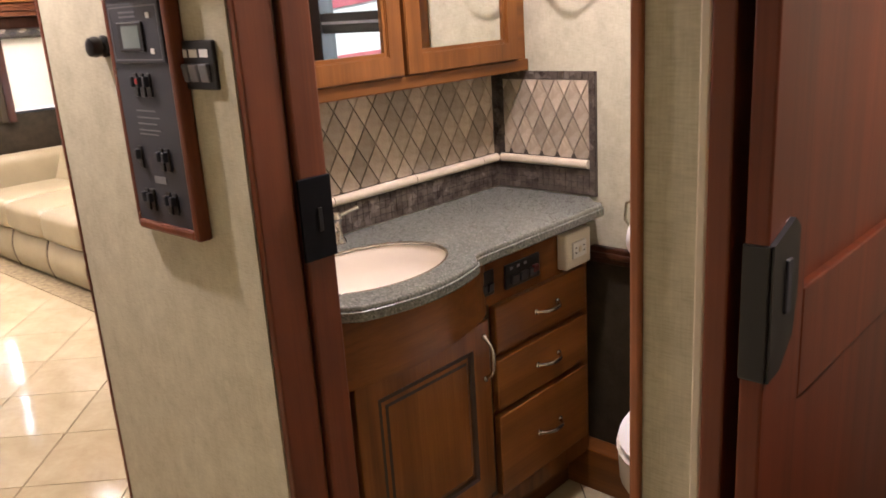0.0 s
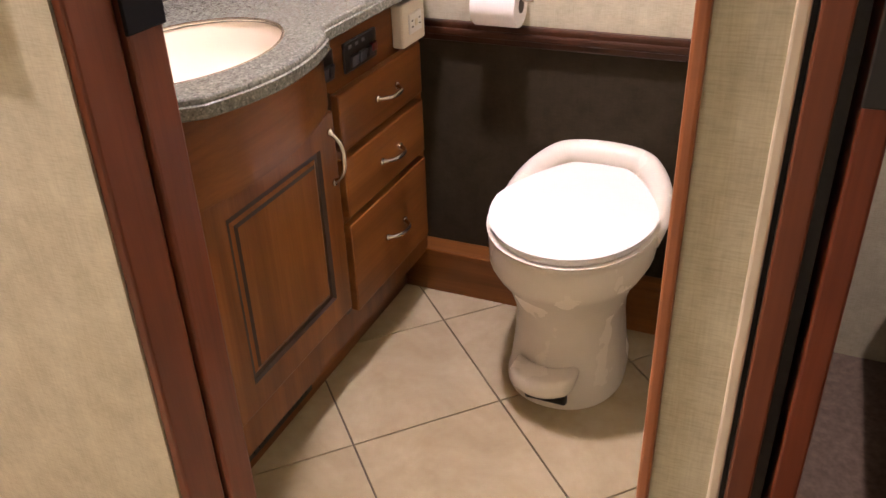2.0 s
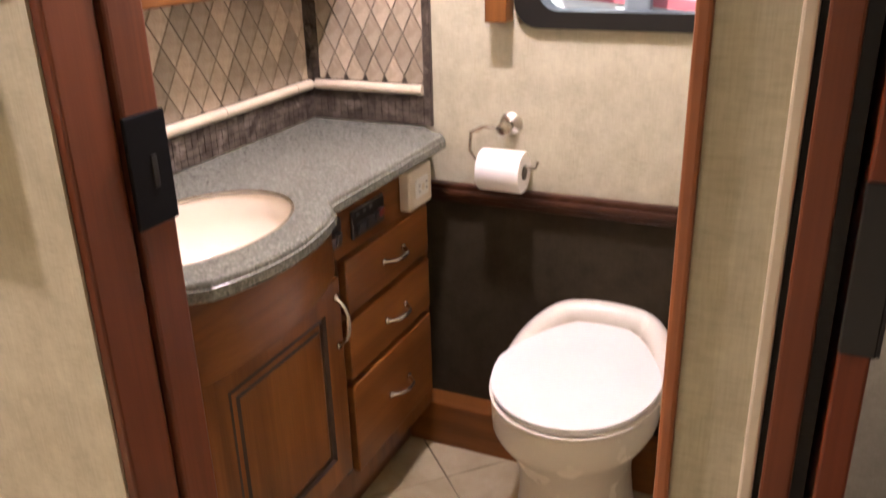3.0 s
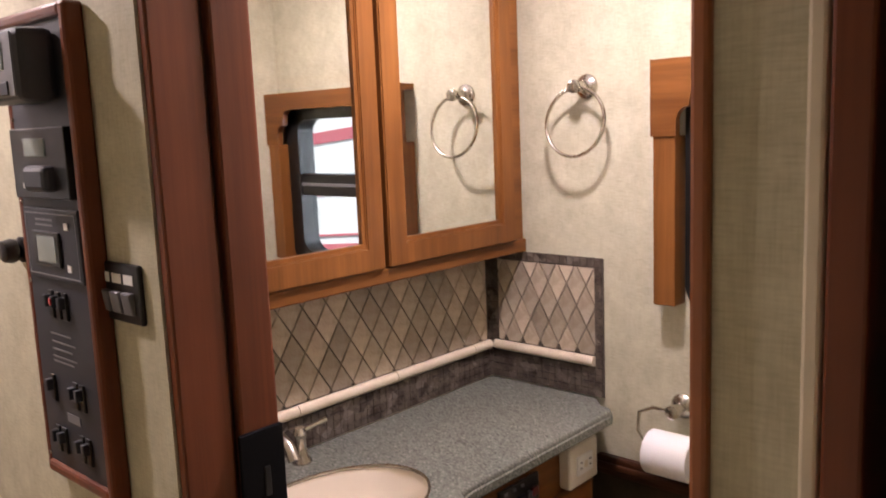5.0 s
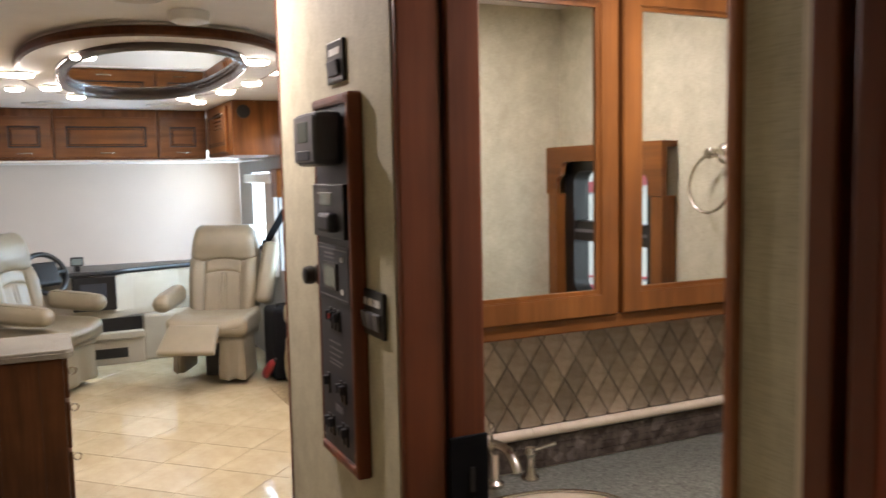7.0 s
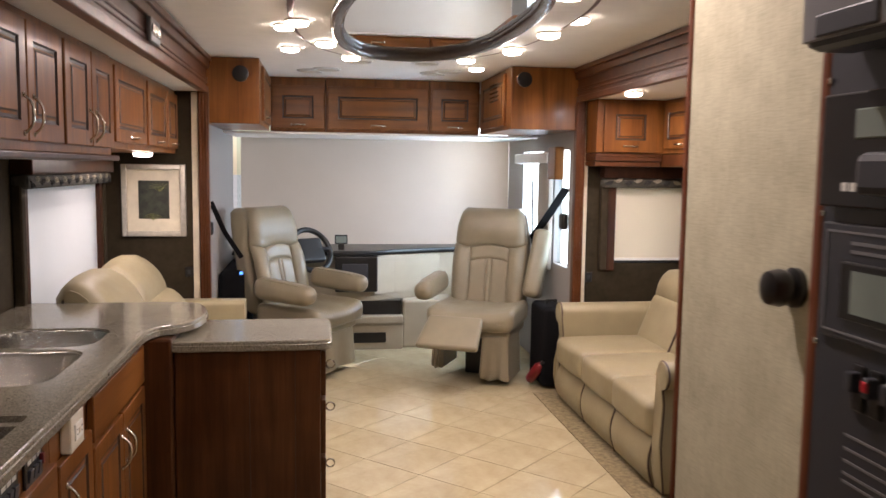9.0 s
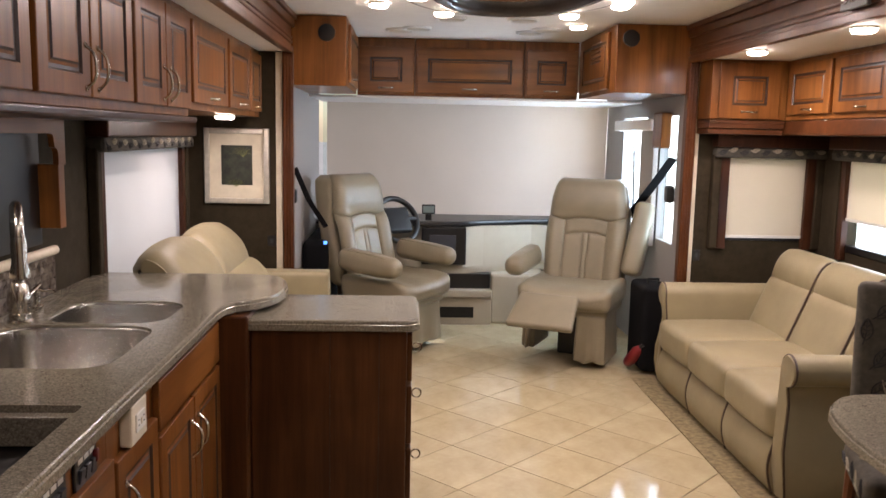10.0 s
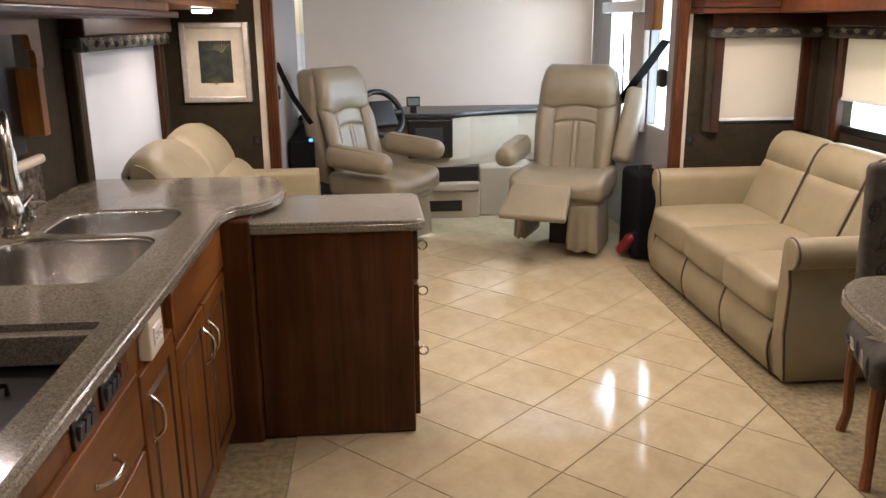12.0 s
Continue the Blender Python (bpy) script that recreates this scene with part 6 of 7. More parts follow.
def kitchen_faucet(x, y, z):
    t = thing("kitchen_faucet", "tall polished pull-down kitchen faucet", "faucet", (x, y, z))
    bm = lathe(bmesh.new(), [(0.040, 0), (0.040, 0.006), (0.034, 0.012), (0.033, 0.03), (0.028, 0.034), (0.036, 0.06), (0.036, 0.085), (0.027, 0.12), (0.021, 0.13)], pose(x, y, z), 24)
    part("base", bm, NICKEL, t, "", True)
    pts = [(x, y, z + 0.12), (x, y, z + 0.30)] + [(x + 0.45 * 0.085 * (1 - math.cos(radians(a))), y - 0.9 * 0.085 * (1 - math.cos(radians(a))), z + 0.30 + 0.085 * math.sin(radians(a))) for a in range(15, 181, 15)]
    part("neck", tube(bmesh.new(), pts, 0.018, 12), NICKEL, t, "", True)
    ex, ey = x + 0.45 * 0.17, y - 0.9 * 0.17
    part("spray_head", lathe(bmesh.new(), [(0.019, 0.30), (0.024, 0.28), (0.022, 0.22), (0.030, 0.195), (0.030, 0.175), (0.022, 0.17)], pose(ex, ey, z), 20), NICKEL, t, "", True)
    part("lever", tube(bmesh.new(), [(x, y + 0.02, z + 0.075), (x + 0.01, y + 0.05, z + 0.08), (x + 0.03, y + 0.09, z + 0.11)], [0.01, 0.009, 0.006], 8), NICKEL, t, "", True)


kitchen_faucet(-0.99, 3.88, TZ)
sd = thing("soap_dispenser", "polished soap dispenser beside the kitchen faucet", "soap dispenser", (-1.03, 4.1, TZ))
part("pump", lathe(bmesh.new(), [(0.02, 0), (0.02, 0.008), (0.012, 0.015), (0.011, 0.05), (0.016, 0.055), (0.016, 0.065)], pose(-1.03, 4.1, TZ), 18), NICKEL, sd, "", True)
part("nozzle", tube(bmesh.new(), [(-1.03, 4.1, TZ + 0.06), (-0.98, 4.1, TZ + 0.065), (-0.965, 4.1, TZ + 0.055)], 0.005, 8), NICKEL, sd, "", True)

# post and the lower cabinet that ends the kitchen
setting("trim_kitchen_post", B(-0.470, 4.198, 0, -0.318, 4.42, 0.885, 0.010), ENDWOOD, "dark cherry corner post")
isl = thing("end_cabinet", "low dark cherry end cabinet with drawers on its side", "cabinet", (-0.03, 4.5, 0))
part("body", B(-0.316, 4.235, 0.004, 0.270, 4.70, 0.825, 0.006), ENDWOOD, isl)
for x in (-0.02, 0.165):
    part("seam", B(x, 4.2335, 0.02, x + 0.002, 4.236, 0.82), GLAZE, isl)
for z0, z1, hz in ((0.62, 0.81, 0.738), (0.37, 0.60, 0.553), (0.06, 0.35, 0.302)):
    d_ = part("drawer", panel_door(0.41, z1 - z0, pose(0.271, 4.27, z0, 0, 0, 90), 0.02, raised=False), [ENDWOOD, GLAZE], isl)
    rg = tube(bmesh.new(), [(0.311 + 0.018 * math.cos(2 * math.pi * i / 16), 4.34, hz + 0.018 * math.sin(2 * math.pi * i / 16)) for i in range(16)], 0.003, 6, True)
    part("ring_pull", rg, NICKEL, d_, "", True)
itop = [(-0.345, 4.212)] + arc((0.258, 4.272), 0.06, -90, 0, 6) + arc((0.258, 4.662), 0.06, 0, 90, 6) + [(-0.345, 4.722)]
tagged(part("stone_countertop", slab(bmesh.new(), itop, 0.827, 0.868, 0.010), BROWNGRANITE), "speckled grey-brown stone top with rounded corners", "countertop")

# left wall: backsplash, window, shade, picture
ks = setting("kitchen_backsplash", B(SL, 2.0, TZ, SL + 0.008, 4.40, 1.11), SPLASHGROUT, "dark mosaic backsplash with a pale rail")
KFACE = Matrix(((0, 0, 1, SL + 0.008), (1, 0, 0, 0), (0, 1, 0, 0), (0, 0, 0, 1)))
part("rail_tile", tube(bmesh.new(), [(SL + 0.014, 2.0, 1.095), (SL + 0.014, 4.40, 1.095)], 0.018, 10), TRIMTILE, ks, "pale rounded rail tile", True)
kw = thing("window_kitchen", "dark kitchen window behind the sink", "window", (SL, 4.0, 1.13), kind="structure")
part("pane", B(SL + 0.001, 2.6, 1.13, SL + 0.012, 4.30, 1.55), BLACK, kw, "dark covered glass")
valance("kitchen_valance", SL, 2.45, 4.345, 1.594, 1.19, 1, "scalloped maple surround around the kitchen window", True, 0.10, 0.09)


def leaf(bm, place, a, b, length, turn, wide=0.3, veins=3):
    """Stitched outline of a pointed leaf with a midrib and side veins; place(a, b) puts it on the cloth."""
    c, s = math.cos(radians(turn)), math.sin(radians(turn))
    at = lambda u, v: place(a + u * c - v * s, b + u * s + v * c)
    side = [(length * k / 7, wide * length * math.sin(math.pi * (k / 7) ** 0.85) * 0.5) for k in range(8)]
    tube(bm, [at(u, v) for u, v in side] + [at(u, -v) for u, v in side[-2:0:-1]], 0.004, 4, True)
    tube(bm, [at(-0.2 * length, 0.01), at(0.3 * length, 0), at(0.9 * length, 0)], 0.0034, 4)
    for k in range(veins):
        u = length * (0.2 + 0.2 * k)
        for e in (-1, 1):
            tube(bm, [at(u, 0), at(u + 0.12 * length, e * wide * length * 0.33)], 0.0026, 4)


def leaves(name, parent, place, spots):
    for i, (a, b, ln, turn) in enumerate(spots):
        bm = bmesh.new()
        leaf(bm, place, a, b, ln, turn, 0.42 if i % 2 else 0.5)
        part(name, bm, LEAFPALE if i % 2 else LEAFDARK, parent, "pale stitched leaf" if i % 2 else "dark stitched leaf")


def shade_window(name, label, along, fixed, a0, a1, z0, z1, face, cloth, gap=0.0):
    """A window with roller shade, wooden side strips and a floral valance roll. along: 'x' or 'y'."""
    t = thing(name, label, "window", kind="structure")

    def P(a0_, n0, z0_, a1_, n1, z1_, bev=0.0):
        n0, n1 = fixed + face * n0, fixed + face * n1
        if along == "y":
            return B(min(n0, n1), a0_, z0_, max(n0, n1), a1_, z1_, bev)
        return B(a0_, min(n0, n1), z0_, a1_, max(n0, n1), z1_, bev)

    p = part("pane", P(a0 - 0.02, -0.04, z0 - 0.02, a1 + 0.02, -0.036, z1 + 0.02), GLASS, t)
    p.visible_shadow = False
    bm = P(a0 - 0.02, -0.05, z0 - 0.03, a1 + 0.02, 0.006, z0 + 0.012, 0.003)
    part("window_frame", bm, BLACK, t, "black lower window frame")
    part("shade", P(a0, 0.012, z0 + gap, a1, 0.014, z1), cloth, t, "pale roller shade")
    part("shade_hem", P(a0, 0.006, z0 + gap - 0.012, a1, 0.02, z0 + gap + 0.006, 0.002), WHITE, t)
    part("side_strip", P(a0 - 0.055, 0.0, z0 - 0.08, a0 + 0.002, 0.04, z1 + 0.02, 0.004), DARKWOOD, t, "dark stained wooden side strip")
    part("side_strip", P(a1 - 0.002, 0.0, z0 - 0.08, a1 + 0.055, 0.04, z1 + 0.02, 0.004), DARKWOOD, t, "dark stained wooden side strip")
    part("side_pad", P(a0 - 0.11, 0.0, z0 - 0.08, a0 - 0.056, 0.05, z1 + 0.02, 0.01), WAINSCOT, t, "dark cloth side pad")
    part("side_pad", P(a1 + 0.056, 0.0, z0 - 0.08, a1 + 0.11, 0.05, z1 + 0.02, 0.01), WAINSCOT, t, "dark cloth side pad")
    part("floral_roll", P(a0 - 0.11, 0.0, z1 - 0.005, a1 + 0.11, 0.085, z1 + 0.06, 0.02), FLORAL, t, "dark floral cloth roll")
    rnd = random.Random(int(a0 * 100))
    cnt = int((a1 - a0 + 0.2) / 0.07)
    put = lambda a, b: (fixed + face * 0.0855, a, b) if along == "y" else (a, fixed + face * 0.0855, b)
    leaves("stitched_leaf", t, put, [(a0 - 0.09 + 0.07 * i, z1 + 0.02 + 0.016 * (i % 2), 0.05, rnd.uniform(-25, 25)) for i in range(cnt)])
    part("head_board", P(a0 - 0.11, 0.0, z1 + 0.06, a1 + 0.11, 0.10, z1 + 0.14, 0.008), DARKWOOD, t, "dark stained wooden head board")
    return t


shade_window("window_left", "large window with a white roller shade drawn down", "y", SL, 4.89, 6.17, 0.80, 1.462, 1, shade_cloth("white_shade", (0.80, 0.80, 0.80), 0.62))
shade_window("window_slide_end", "small window with a cream roller shade drawn down", "x", YS, 2.31, 2.815, 0.955, 1.46, -1, CREAMSHADE)
shade_window("window_sofa", "wide window with a cream shade half drawn", "y", SR, 4.0, 6.02, 0.94, 1.46, -1, CREAMSHADE, 0.17)

pic = thing("framed_picture", "palm picture with cream mat in a silver frame", "picture", (-0.78, YS, 1.1))
PX0, PX1, PZ0, PZ1 = -0.985, -0.585, 1.11, 1.575
bm = bmesh.new()
for x0, z0, x1, z1 in ((PX0, PZ0, PX0 + 0.035, PZ1), (PX1 - 0.035, PZ0, PX1, PZ1), (PX0 + 0.034, PZ0, PX1 - 0.034, PZ0 + 0.035), (PX0 + 0.034, PZ1 - 0.035, PX1 - 0.034, PZ1)):
    box(bm, x0, YS - 0.028, z0, x1, YS - 0.001, z1, 0.006)
part("frame", bm, plain("silver_leaf", (0.55, 0.52, 0.45), 0.35, 0.7, scale=30), pic, "brushed silver frame")
part("mat_board", B(PX0 + 0.03, YS - 0.014, PZ0 + 0.03, PX1 - 0.03, YS - 0.004, PZ1 - 0.03), plain("cream_mat", (0.66, 0.60, 0.47), 0.8), pic, "cream mat board")
part("print", B(PX0 + 0.105, YS - 0.0155, PZ0 + 0.115, PX1 - 0.105, YS - 0.0138, PZ1 - 0.105), plain("dark_print", (0.022, 0.026, 0.016), 0.5, var=0.7, scale=25), pic, "dark green palm print")
pc = (-0.80, 1.25)
fr = bmesh.new()
for (ox, oz, ln, n_) in ((-0.79, 1.215, 0.07, 9), (-0.745, 1.40, 0.09, 9)):
    for k in range(n_):
        a = radians(20 + 140 * k / (n_ - 1))
        tip = (min(PX1 - 0.11, max(PX0 + 0.11, ox + ln * math.cos(a))), oz + ln * 0.8 * math.sin(a))
        midp = ((ox + tip[0]) / 2, (oz + tip[1]) / 2 + 0.012)
        tube(fr, [(ox, YS - 0.016, oz), (midp[0], YS - 0.0165, midp[1]), (tip[0], YS - 0.016, tip[1] - 0.008)], [0.003, 0.006, 0.002], 5, flat=0.2)
part("palm_fronds", fr, plain("palm_green", (0.26, 0.28, 0.10), 0.6, var=0.4), pic, "pale green painted fronds")
wo = thing("wall_outlet", "small black double outlet on the dark wall", "outlet", (-0.56, YS, 0.87))
part("plate", B(-0.60, YS - 0.008, 0.845, -0.515, YS, 0.91, 0.003), BLACK, wo)
for x in (-0.585, -0.545):
    part("socket", B(x, YS - 0.011, 0.862, x + 0.02, YS - 0.007, 0.892, 0.002), SLATE, wo)
wo2 = thing("wall_outlet", "small black outlet beside the sofa", "outlet", (2.14, YS, 0.80))
part("plate", B(2.115, YS - 0.008, 0.79, 2.165, YS, 0.86, 0.003), BLACK, wo2)
part("socket", B(2.13, YS - 0.011, 0.81, 2.15, YS - 0.007, 0.84, 0.002), SLATE, wo2)

# overhead cabinets, left
def overhead(name, label, face_x, back_x, y0, y1, z0, z1, doors, handles, rot, grp, handle_low=False):
    t = thing(name, label, "cabinet", ((face_x + back_x) / 2, (y0 + y1) / 2, z0), grp)
    xs = sorted((face_x, back_x))
    part("body", B(xs[0], y0, z0, xs[1], y1, z1, 0.003), MAPLE, t)
    for (a0, a1), h in zip(doors, handles):
        origin = pose(face_x + (0.001 if rot > 0 else -0.001), a0 if rot > 0 else a1, z0 + 0.03, 0, 0, rot)
        d_ = part("door", panel_door(a1 - a0, z1 - z0 - 0.06, origin, 0.02, 0.055), [MAPLE, GLAZE], t, "raised-panel door with dark glazed moulding")
        sx_ = 0.021 if rot > 0 else -0.021
        if h is not None:
            part("handle", bow_handle(pose(face_x + sx_, h, z0 + (0.11 if not handle_low else 0.055), 0, 0, rot), 0.115 if not handle_low else 0.08, 0.03, vertical=not handle_low), NICKEL, d_, "brushed nickel bow handle", True)
    return t


overhead("overhead_cabinet", "maple overhead cabinet with two pairs of doors", -0.635, SL + 0.002, 2.4, 4.66, 1.615, 2.044, [(2.50, 2.84), (2.845, 3.185), (3.215, 3.55), (3.56, 3.915), (3.945, 4.285), (4.295, 4.635)], [2.80, 2.885, 3.51, 3.60, 4.245, 4.335], 90, "kitchen overhead cabinets")
setting("trim_light_rail", B(SL + 0.002, 2.4, 1.590, -0.60, 4.665, 1.613, 0.006), DARKWOOD, "dark light rail under the overhead cabinets")
overhead("overhead_cabinet", "short maple overhead cabinet with three doors over the window", -0.645, SL + 0.002, 4.67, 6.385, 1.645, 2.044, [(4.72, 5.39), (5.44, 5.99), (6.01, 6.365)], [5.05, 5.72, 6.19], 90, "kitchen overhead cabinets", True)
overhead("overhead_cabinet", "maple overhead cabinet with small doors above the sofa", 2.56, SR - 0.002, 3.0, 6.397, 1.69, 2.044, [(5.63, 6.125), (5.06, 5.59), (4.50, 5.02), (3.94, 4.46), (3.38, 3.90)], [5.87, 5.3, 4.76, 4.2, 3.64], -90, "sofa overhead cabinets", True)
t = thing("overhead_cabinet", "small lit maple cabinet on the slide-out end wall", "cabinet", (2.3, 6.3, 1.69), "sofa overhead cabinets")
part("body", B(2.09, 6.17, 1.69, 2.557, YS - 0.001, 2.044, 0.003), MAPLE, t)
d_ = part("door", panel_door(0.37, 0.33, pose(2.135, 6.169, 1.695), 0.02, 0.075), [MAPLE, GLAZE], t, "raised-panel door with dark glazed moulding")
part("handle", bow_handle(pose(2.32, 6.149, 1.735), 0.09, 0.025), NICKEL, d_, "", True)
for zz, out in ((1.60, 0.0), (1.635, 0.012), (1.665, 0.022)):
    setting("trim_end_moulding", B(2.09, 6.19 - out, zz, 2.557, YS - 0.001, zz + (0.033 if zz < 1.66 else 0.022), 0.006), CHERRY_X, "moulded wooden rail over the end window")
setting("trim_sofa_valance", B(2.565, 3.0, 1.60, SR - 0.002, YS - 0.004, 1.688, 0.01), CHERRY_X, "moulded wooden rail under the sofa cabinets")
lp = copy_thing(puck, Matrix.Translation((2.62, 5.70, 1.688)))
lp3 = copy_thing(puck, Matrix.Translation((-0.95, 3.45, 1.589)))
lp2 = copy_thing(puck, Matrix.Translation((-0.72, 5.75, 1.6445)))
for nm, xx, yy, s in (("left", XL + 0.034, 4.55, 1), ("right", XR - 0.034, 4.45, -1)):
    g = thing("speaker_grille", "small metal speaker grille set in the wooden beam", "speaker", (xx, yy, 2.11))
    part("grille", B(min(xx, xx + s * 0.02), yy - 0.10, 2.085, max(xx, xx + s * 0.02), yy + 0.10, 2.185, 0.006), GREYPL, g)
    for k in range(3):
        part("dial", lathe(bmesh.new(), [(0.026, 0), (0.026, 0.006), (0.018, 0.009)], pose(xx + s * 0.019, yy - 0.06 + 0.06 * k, 2.135, 0, 90 * s, 0), 16), NICKEL, g, "", True)

# ---- dining set ----
table = thing("dining_table", "speckled stone dining table with rounded corner", "table", (2.2, 3.2, 0))
tpoly = [(SR - 0.01, 2.4), (SR - 0.01, 3.72), (1.76, 3.73)] + [(1.71, 3.722), (1.655, 3.695), (1.605, 3.645), (1.56, 3.57), (1.53, 3.47), (1.51, 3.36), (1.50, 3.24)] + [(1.495, 2.55), (1.54, 2.43), (1.64, 2.4)]
part("top", slab(bmesh.new(), tpoly, 0.715, 0.755, 0.010), BROWNGRANITE, table)
part("apron", B(1.66, 2.5, 0.64, SR - 0.02, 3.63, 0.716, 0.004), CHERRY_X, table)
part("pedestal", B(2.3, 2.9, 0, 2.5, 3.2, 0.645, 0.02), CHERRY, table)


def dining_chair(m):
    t = thing("dining_chair", "floral upholstered dining chair with honey wood legs", "chair")
    part("seat", S(0, 0, 0.42, 0.46, 0.46, 0.13, 0.04, (0, 0, 0.015), m=m), FLORAL, t, "dark floral seat pad", True)
    part("backrest", S(0, 0.205, 0.75, 0.44, 0.075, 0.62, 0.03, m=m, shape=lambda x, y, z, u, v, w_: (x, y + 0.03 * (w_ + 1), z)), FLORAL, t, "dark floral padded back", True)
    face_b = lambda a, b: m @ Vector((a, 0.205 - 0.0365 + 0.03 * ((b - 0.75) / 0.31 + 1), b))
    rnd = random.Random(4)
    leaves("stitched_leaf", t, face_b, [(-0.17 + 0.115 * (i % 4) + rnd.uniform(-0.02, 0.02), 0.53 + 0.105 * (i // 4) + rnd.uniform(-0.02, 0.02), rnd.uniform(0.075, 0.10), rnd.uniform(20, 150)) for i in range(20)])
    face_s = lambda a, b: m @ Vector((a, -0.231, b))
    leaves("stitched_leaf", t, face_s, [(-0.17 + 0.08 * i, 0.40, 0.06, rnd.uniform(10, 80)) for i in range(5)])
    face_l = lambda a, b: m @ Vector((-0.231, a, b))
    leaves("stitched_leaf", t, face_l, [(-0.17 + 0.08 * i, 0.40, 0.06, rnd.uniform(10, 80)) for i in range(5)])
    face_t = lambda a, b: m @ Vector((a, b, 0.492))
    leaves("stitched_leaf", t, face_t, [(-0.14 + 0.11 * (i % 3), -0.15 + 0.1 * (i // 3), 0.08, rnd.uniform(0, 180)) for i in range(9)])
    for sx_ in (-1, 1):
        for sy_ in (-1, 1):
            bm = tube(bmesh.new(), [m @ Vector((sx_ * 0.195, sy_ * 0.19, 0.38)), m @ Vector((sx_ * 0.20, sy_ * 0.20, 0.25)), m @ Vector((sx_ * 0.195, sy_ * 0.195, 0.1)), m @ Vector((sx_ * 0.205, sy_ * 0.225, 0.005))], [0.026, 0.022, 0.018, 0.02], 8)
            part("leg", bm, ORANGE, t, "", True)
    return t


dining_chair(pose(2.05, 3.80, 0, 0, 0, -20))

# bedroom furniture in the dark
bed = thing("bed", "dark brown covered bed in the unlit bedroom", "bed", (1.3, -1.2, 0))
part("base", B(1.15, -2.2, 0.0, XE - 0.01, 0.05, 0.30, 0.01), DARKWOOD, bed)
part("mattress", S(1.57, -1.08, 0.42, 0.86, 2.2, 0.24, 0.08), plain("brown_bedspread", (0.10, 0.07, 0.05), 0.9, bumpy=0.4), bed, "brown bedspread", True)


# ---- tile pieces ----
def clip_poly(poly, x0, y0, x1, y1):
    for axis, lim, sgn in ((0, x0, 1), (0, x1, -1), (1, y0, 1), (1, y1, -1)):
        out = []
        for i in range(len(poly)):
            a, b = poly[i - 1], poly[i]
            da, db = sgn * (a[axis] - lim), sgn * (b[axis] - lim)
            if (da >= 0) != (db >= 0):
                k = da / (da - db)
                out.append((a[0] + k * (b[0] - a[0]), a[1] + k * (b[1] - a[1])))
            if db >= 0:
                out.append(b)
        poly = out
        if len(poly) < 3:
            return []
    area = abs(sum(poly[i - 1][0] * poly[i][1] - poly[i][0] * poly[i - 1][1] for i in range(len(poly)))) / 2
    return poly if area > 2e-4 else []


def piece_mesh(name, poly, thick, bev, mat, centre, m):
    """One tile from its outline, with a small chamfer; mesh about its centre, in the plane of m."""
    cx, cy = centre
    k = len(poly)
    me = bpy.data.meshes.new(name)
    vs, fs = [], []
    gx, gy = sum(p[0] for p in poly) / k - cx, sum(p[1] for p in poly) / k - cy
    for z, ins in ((0, 0), (thick - bev, 0), (thick, bev)):
        for x, y in poly:
            dx, dy = x - cx - gx, y - cy - gy
            ln = math.hypot(dx, dy) or 1
            v = m @ Vector((x - cx - dx / ln * ins, y - cy - dy / ln * ins, z))
            vs.append(v[:])
    for r in range(2):
        for j in range(k):
            fs.append((r * k + j, r * k + (j + 1) % k, (r + 1) * k + (j + 1) % k, (r + 1) * k + j))
    fs.append(tuple(2 * k + j for j in range(k)))
    me.from_pydata(vs, [], fs)
    me.materials.append(mat)
    return me


def diamonds(parent, mat, node, dx, dy, rect, gap, thick, bev, m, name="tile", limit=400):
    """Diamond tiles (half-diagonals dx, dy) clipped to rect, in the plane of m (x, y, out)."""
    rot = m.to_3x3().to_4x4()
    full = None
    x0, y0, x1, y1 = rect
    hx, hy = dx - gap, dy - gap * dy / dx
    i0, i1 = int((x0 - node[0]) / dx) - 2, int((x1 - node[0]) / dx) + 2
    j0, j1 = int((y0 - node[1]) / dy) - 2, int((y1 - node[1]) / dy) + 2
    count = 0
    for i in range(i0, i1 + 1):
        for j in range(j0, j1 + 1):
            if (i + j) % 2 == 0:
                continue
            cx, cy = node[0] + i * dx, node[1] + j * dy
            whole = [(cx + hx, cy), (cx, cy + hy), (cx - hx, cy), (cx, cy - hy)]
            if cx - hx > x0 and cx + hx < x1 and cy - hy > y0 and cy + hy < y1:
                if full is None:
                    full = piece_mesh(name, whole, thick, bev, mat, (cx, cy), rot)
                me = full
            else:
                poly = clip_poly(whole, *rect)
                if not poly:
                    continue
                me = piece_mesh(name, poly, thick, bev, mat, (cx, cy), rot)
            ob = new(name, me)
            ob.location = m @ Vector((cx, cy, 0))
            ob.parent = parent
            count += 1
    return count


FL = Matrix.Translation((0, 0, -0.006))
d = 0.2655
diamonds(floor, FLOORTILE, (0.776, 4.941), d, d, (-0.198, YEND + 0.003, 1.760, YS), 0.0028, 0.006, 0.0012, FL)
diamonds(floor, FLOORTILE, (0.776, 4.941), d, d, (XL, YS + 0.002, XR, 8.0), 0.0028, 0.006, 0.0012, FL)
diamonds(floor, FLOORTILE, (0.776, 4.941), d, d, (XL, 0.362, XW - 0.002, YEND + 0.001), 0.0028, 0.006, 0.0012, FL)
diamonds(floor, FLOORTILE, (1.522, 0.915), 0.266, 0.262, (XW, YR, 1.93, 1.37), 0.0028, 0.006, 0.0012, FL)

# backsplash behind the vanity
bs = setting("backsplash", B(XB, YV - 0.006, TOPZ, XE, YV - 0.001, 1.31), SPLASHGROUT, "diamond travertine backsplash with mosaic border")
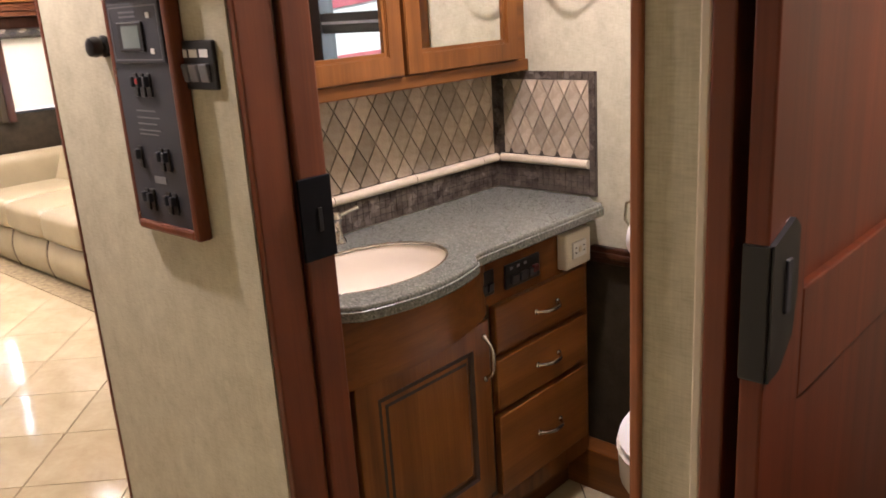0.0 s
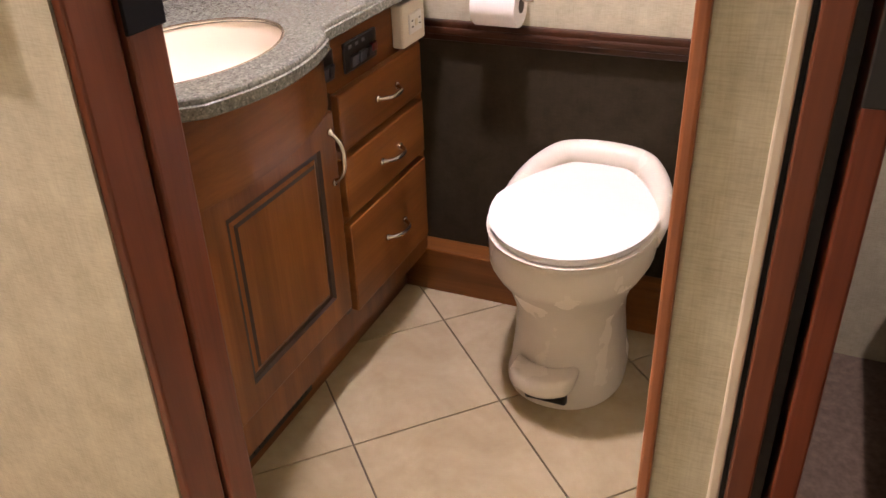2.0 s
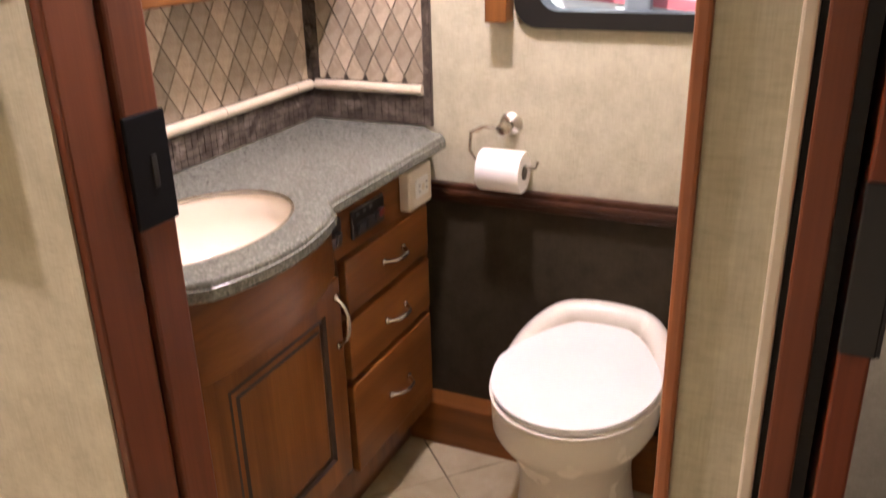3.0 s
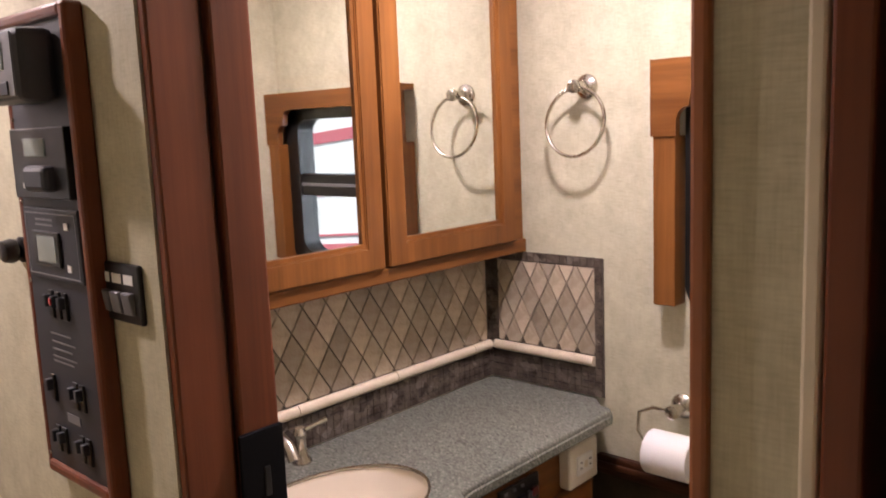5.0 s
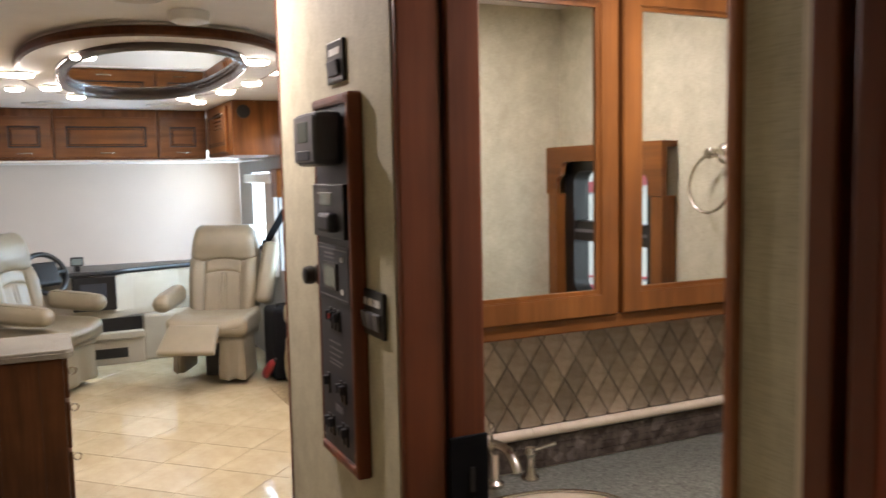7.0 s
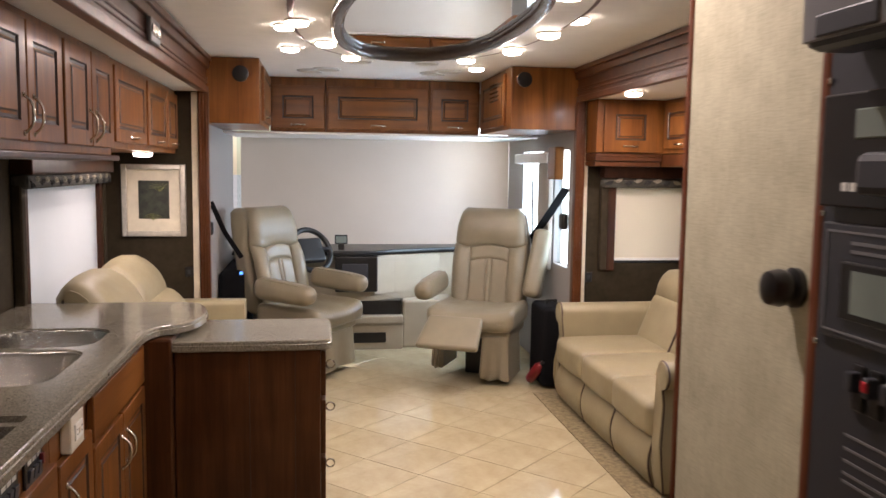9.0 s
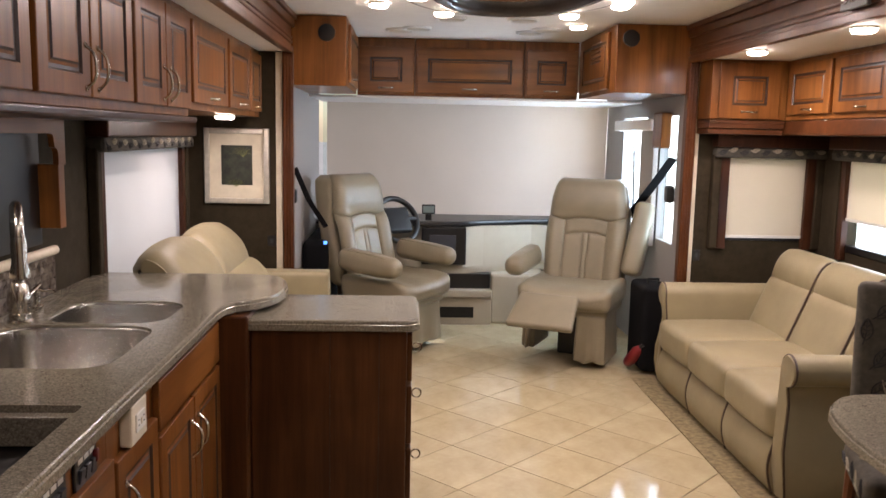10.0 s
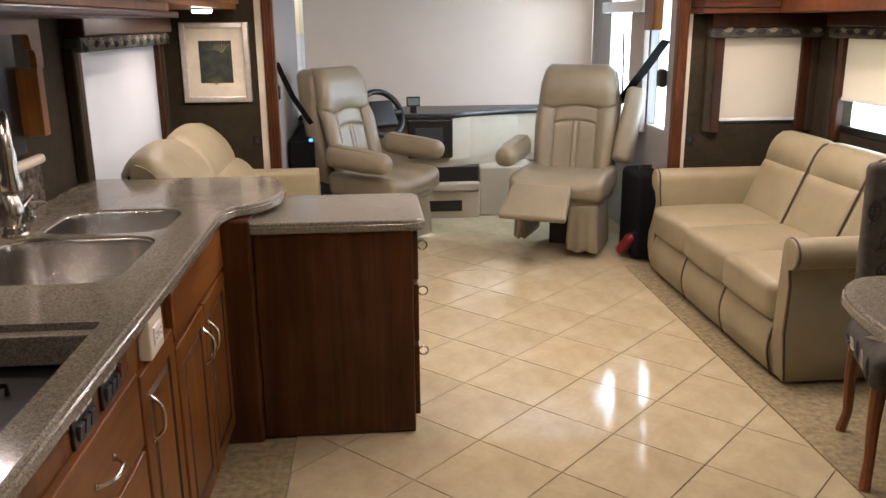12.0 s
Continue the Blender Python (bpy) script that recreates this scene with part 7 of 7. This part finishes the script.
FACE_Y = Matrix(((1, 0, 0, 0), (0, 0, -1, YV - 0.006), (0, 1, 0, 0), (0, 0, 0, 1)))
diamonds(bs, SPLASHTILE, (1.2305, 1.2), 0.0336, 0.0507, (XB + 0.002, 1.040, XE - 0.034, 1.31), 0.0016, 0.005, 0.001, FACE_Y)
bs2 = setting("backsplash_return", B(XE - 0.006, 1.284, TOPZ, XE - 0.001, YV - 0.006, 1.29), SPLASHGROUT, "diamond travertine side splash with mosaic border")
FACE_X = Matrix(((0, 0, -1, XE - 0.006), (-1, 0, 0, 0), (0, 1, 0, 0), (0, 0, 0, 1)))
diamonds(bs2, SPLASHTILE, (-1.418, 1.165), 0.0290, 0.0540, (-YV + 0.036, 1.040, -1.306, 1.265), 0.0016, 0.005, 0.001, FACE_X)


def mosaic(parent, a0, b0, a1, b1, m, size=0.021):
    """Small glass mosaic, joined."""
    bm = bmesh.new()
    na, nb = max(1, round((a1 - a0) / size)), max(1, round((b1 - b0) / size))
    sa, sb = (a1 - a0) / na, (b1 - b0) / nb
    for i in range(na):
        for j in range(nb):
            h = 0.004 + random.random() * 0.0015
            box(bm, a0 + i * sa + 0.0008, b0 + j * sb + 0.0008, 0, a0 + (i + 1) * sa - 0.0008, b0 + (j + 1) * sb - 0.0008, h)
    ob = part("mosaic", move(bm, m), MOSAIC, parent)
    ob["kind"] = "stuff"


mosaic(bs, XB + 0.002, TOPZ + 0.002, XE - 0.03, 1.008, FACE_Y)
mosaic(bs, XE - 0.032, TOPZ + 0.002, XE - 0.008, 1.31, FACE_Y)
mosaic(bs2, -YV + 0.012, TOPZ + 0.002, -1.286, 1.008, FACE_X)
mosaic(bs2, -1.306, 1.008, -1.286, 1.29, FACE_X)
mosaic(bs2, -YV + 0.034, 1.268, -1.306, 1.29, FACE_X)
mosaic(bs2, -YV + 0.012, 1.04, -YV + 0.034, 1.29, FACE_X)
for x0, x1 in ((XB + 0.002, 1.2975), (1.2995, 1.603), (1.605, 1.90), (1.902, XE - 0.024)):
    bm = tube(bmesh.new(), [(x0, YV - 0.010, 1.024), (x1, YV - 0.010, 1.024)], 0.0135, 12)
    part("trim_tile", bm, TRIMTILE, bs, "rounded cream pencil tile", True)
part("trim_tile", tube(bmesh.new(), [(XE - 0.010, YV - 0.022, 1.024), (XE - 0.010, 1.308, 1.024)], 0.0135, 12), TRIMTILE, bs2, "rounded cream pencil tile", True)
mosaic(ks, 3.4, TZ + 0.002, 4.40, 1.075, KFACE, 0.026)
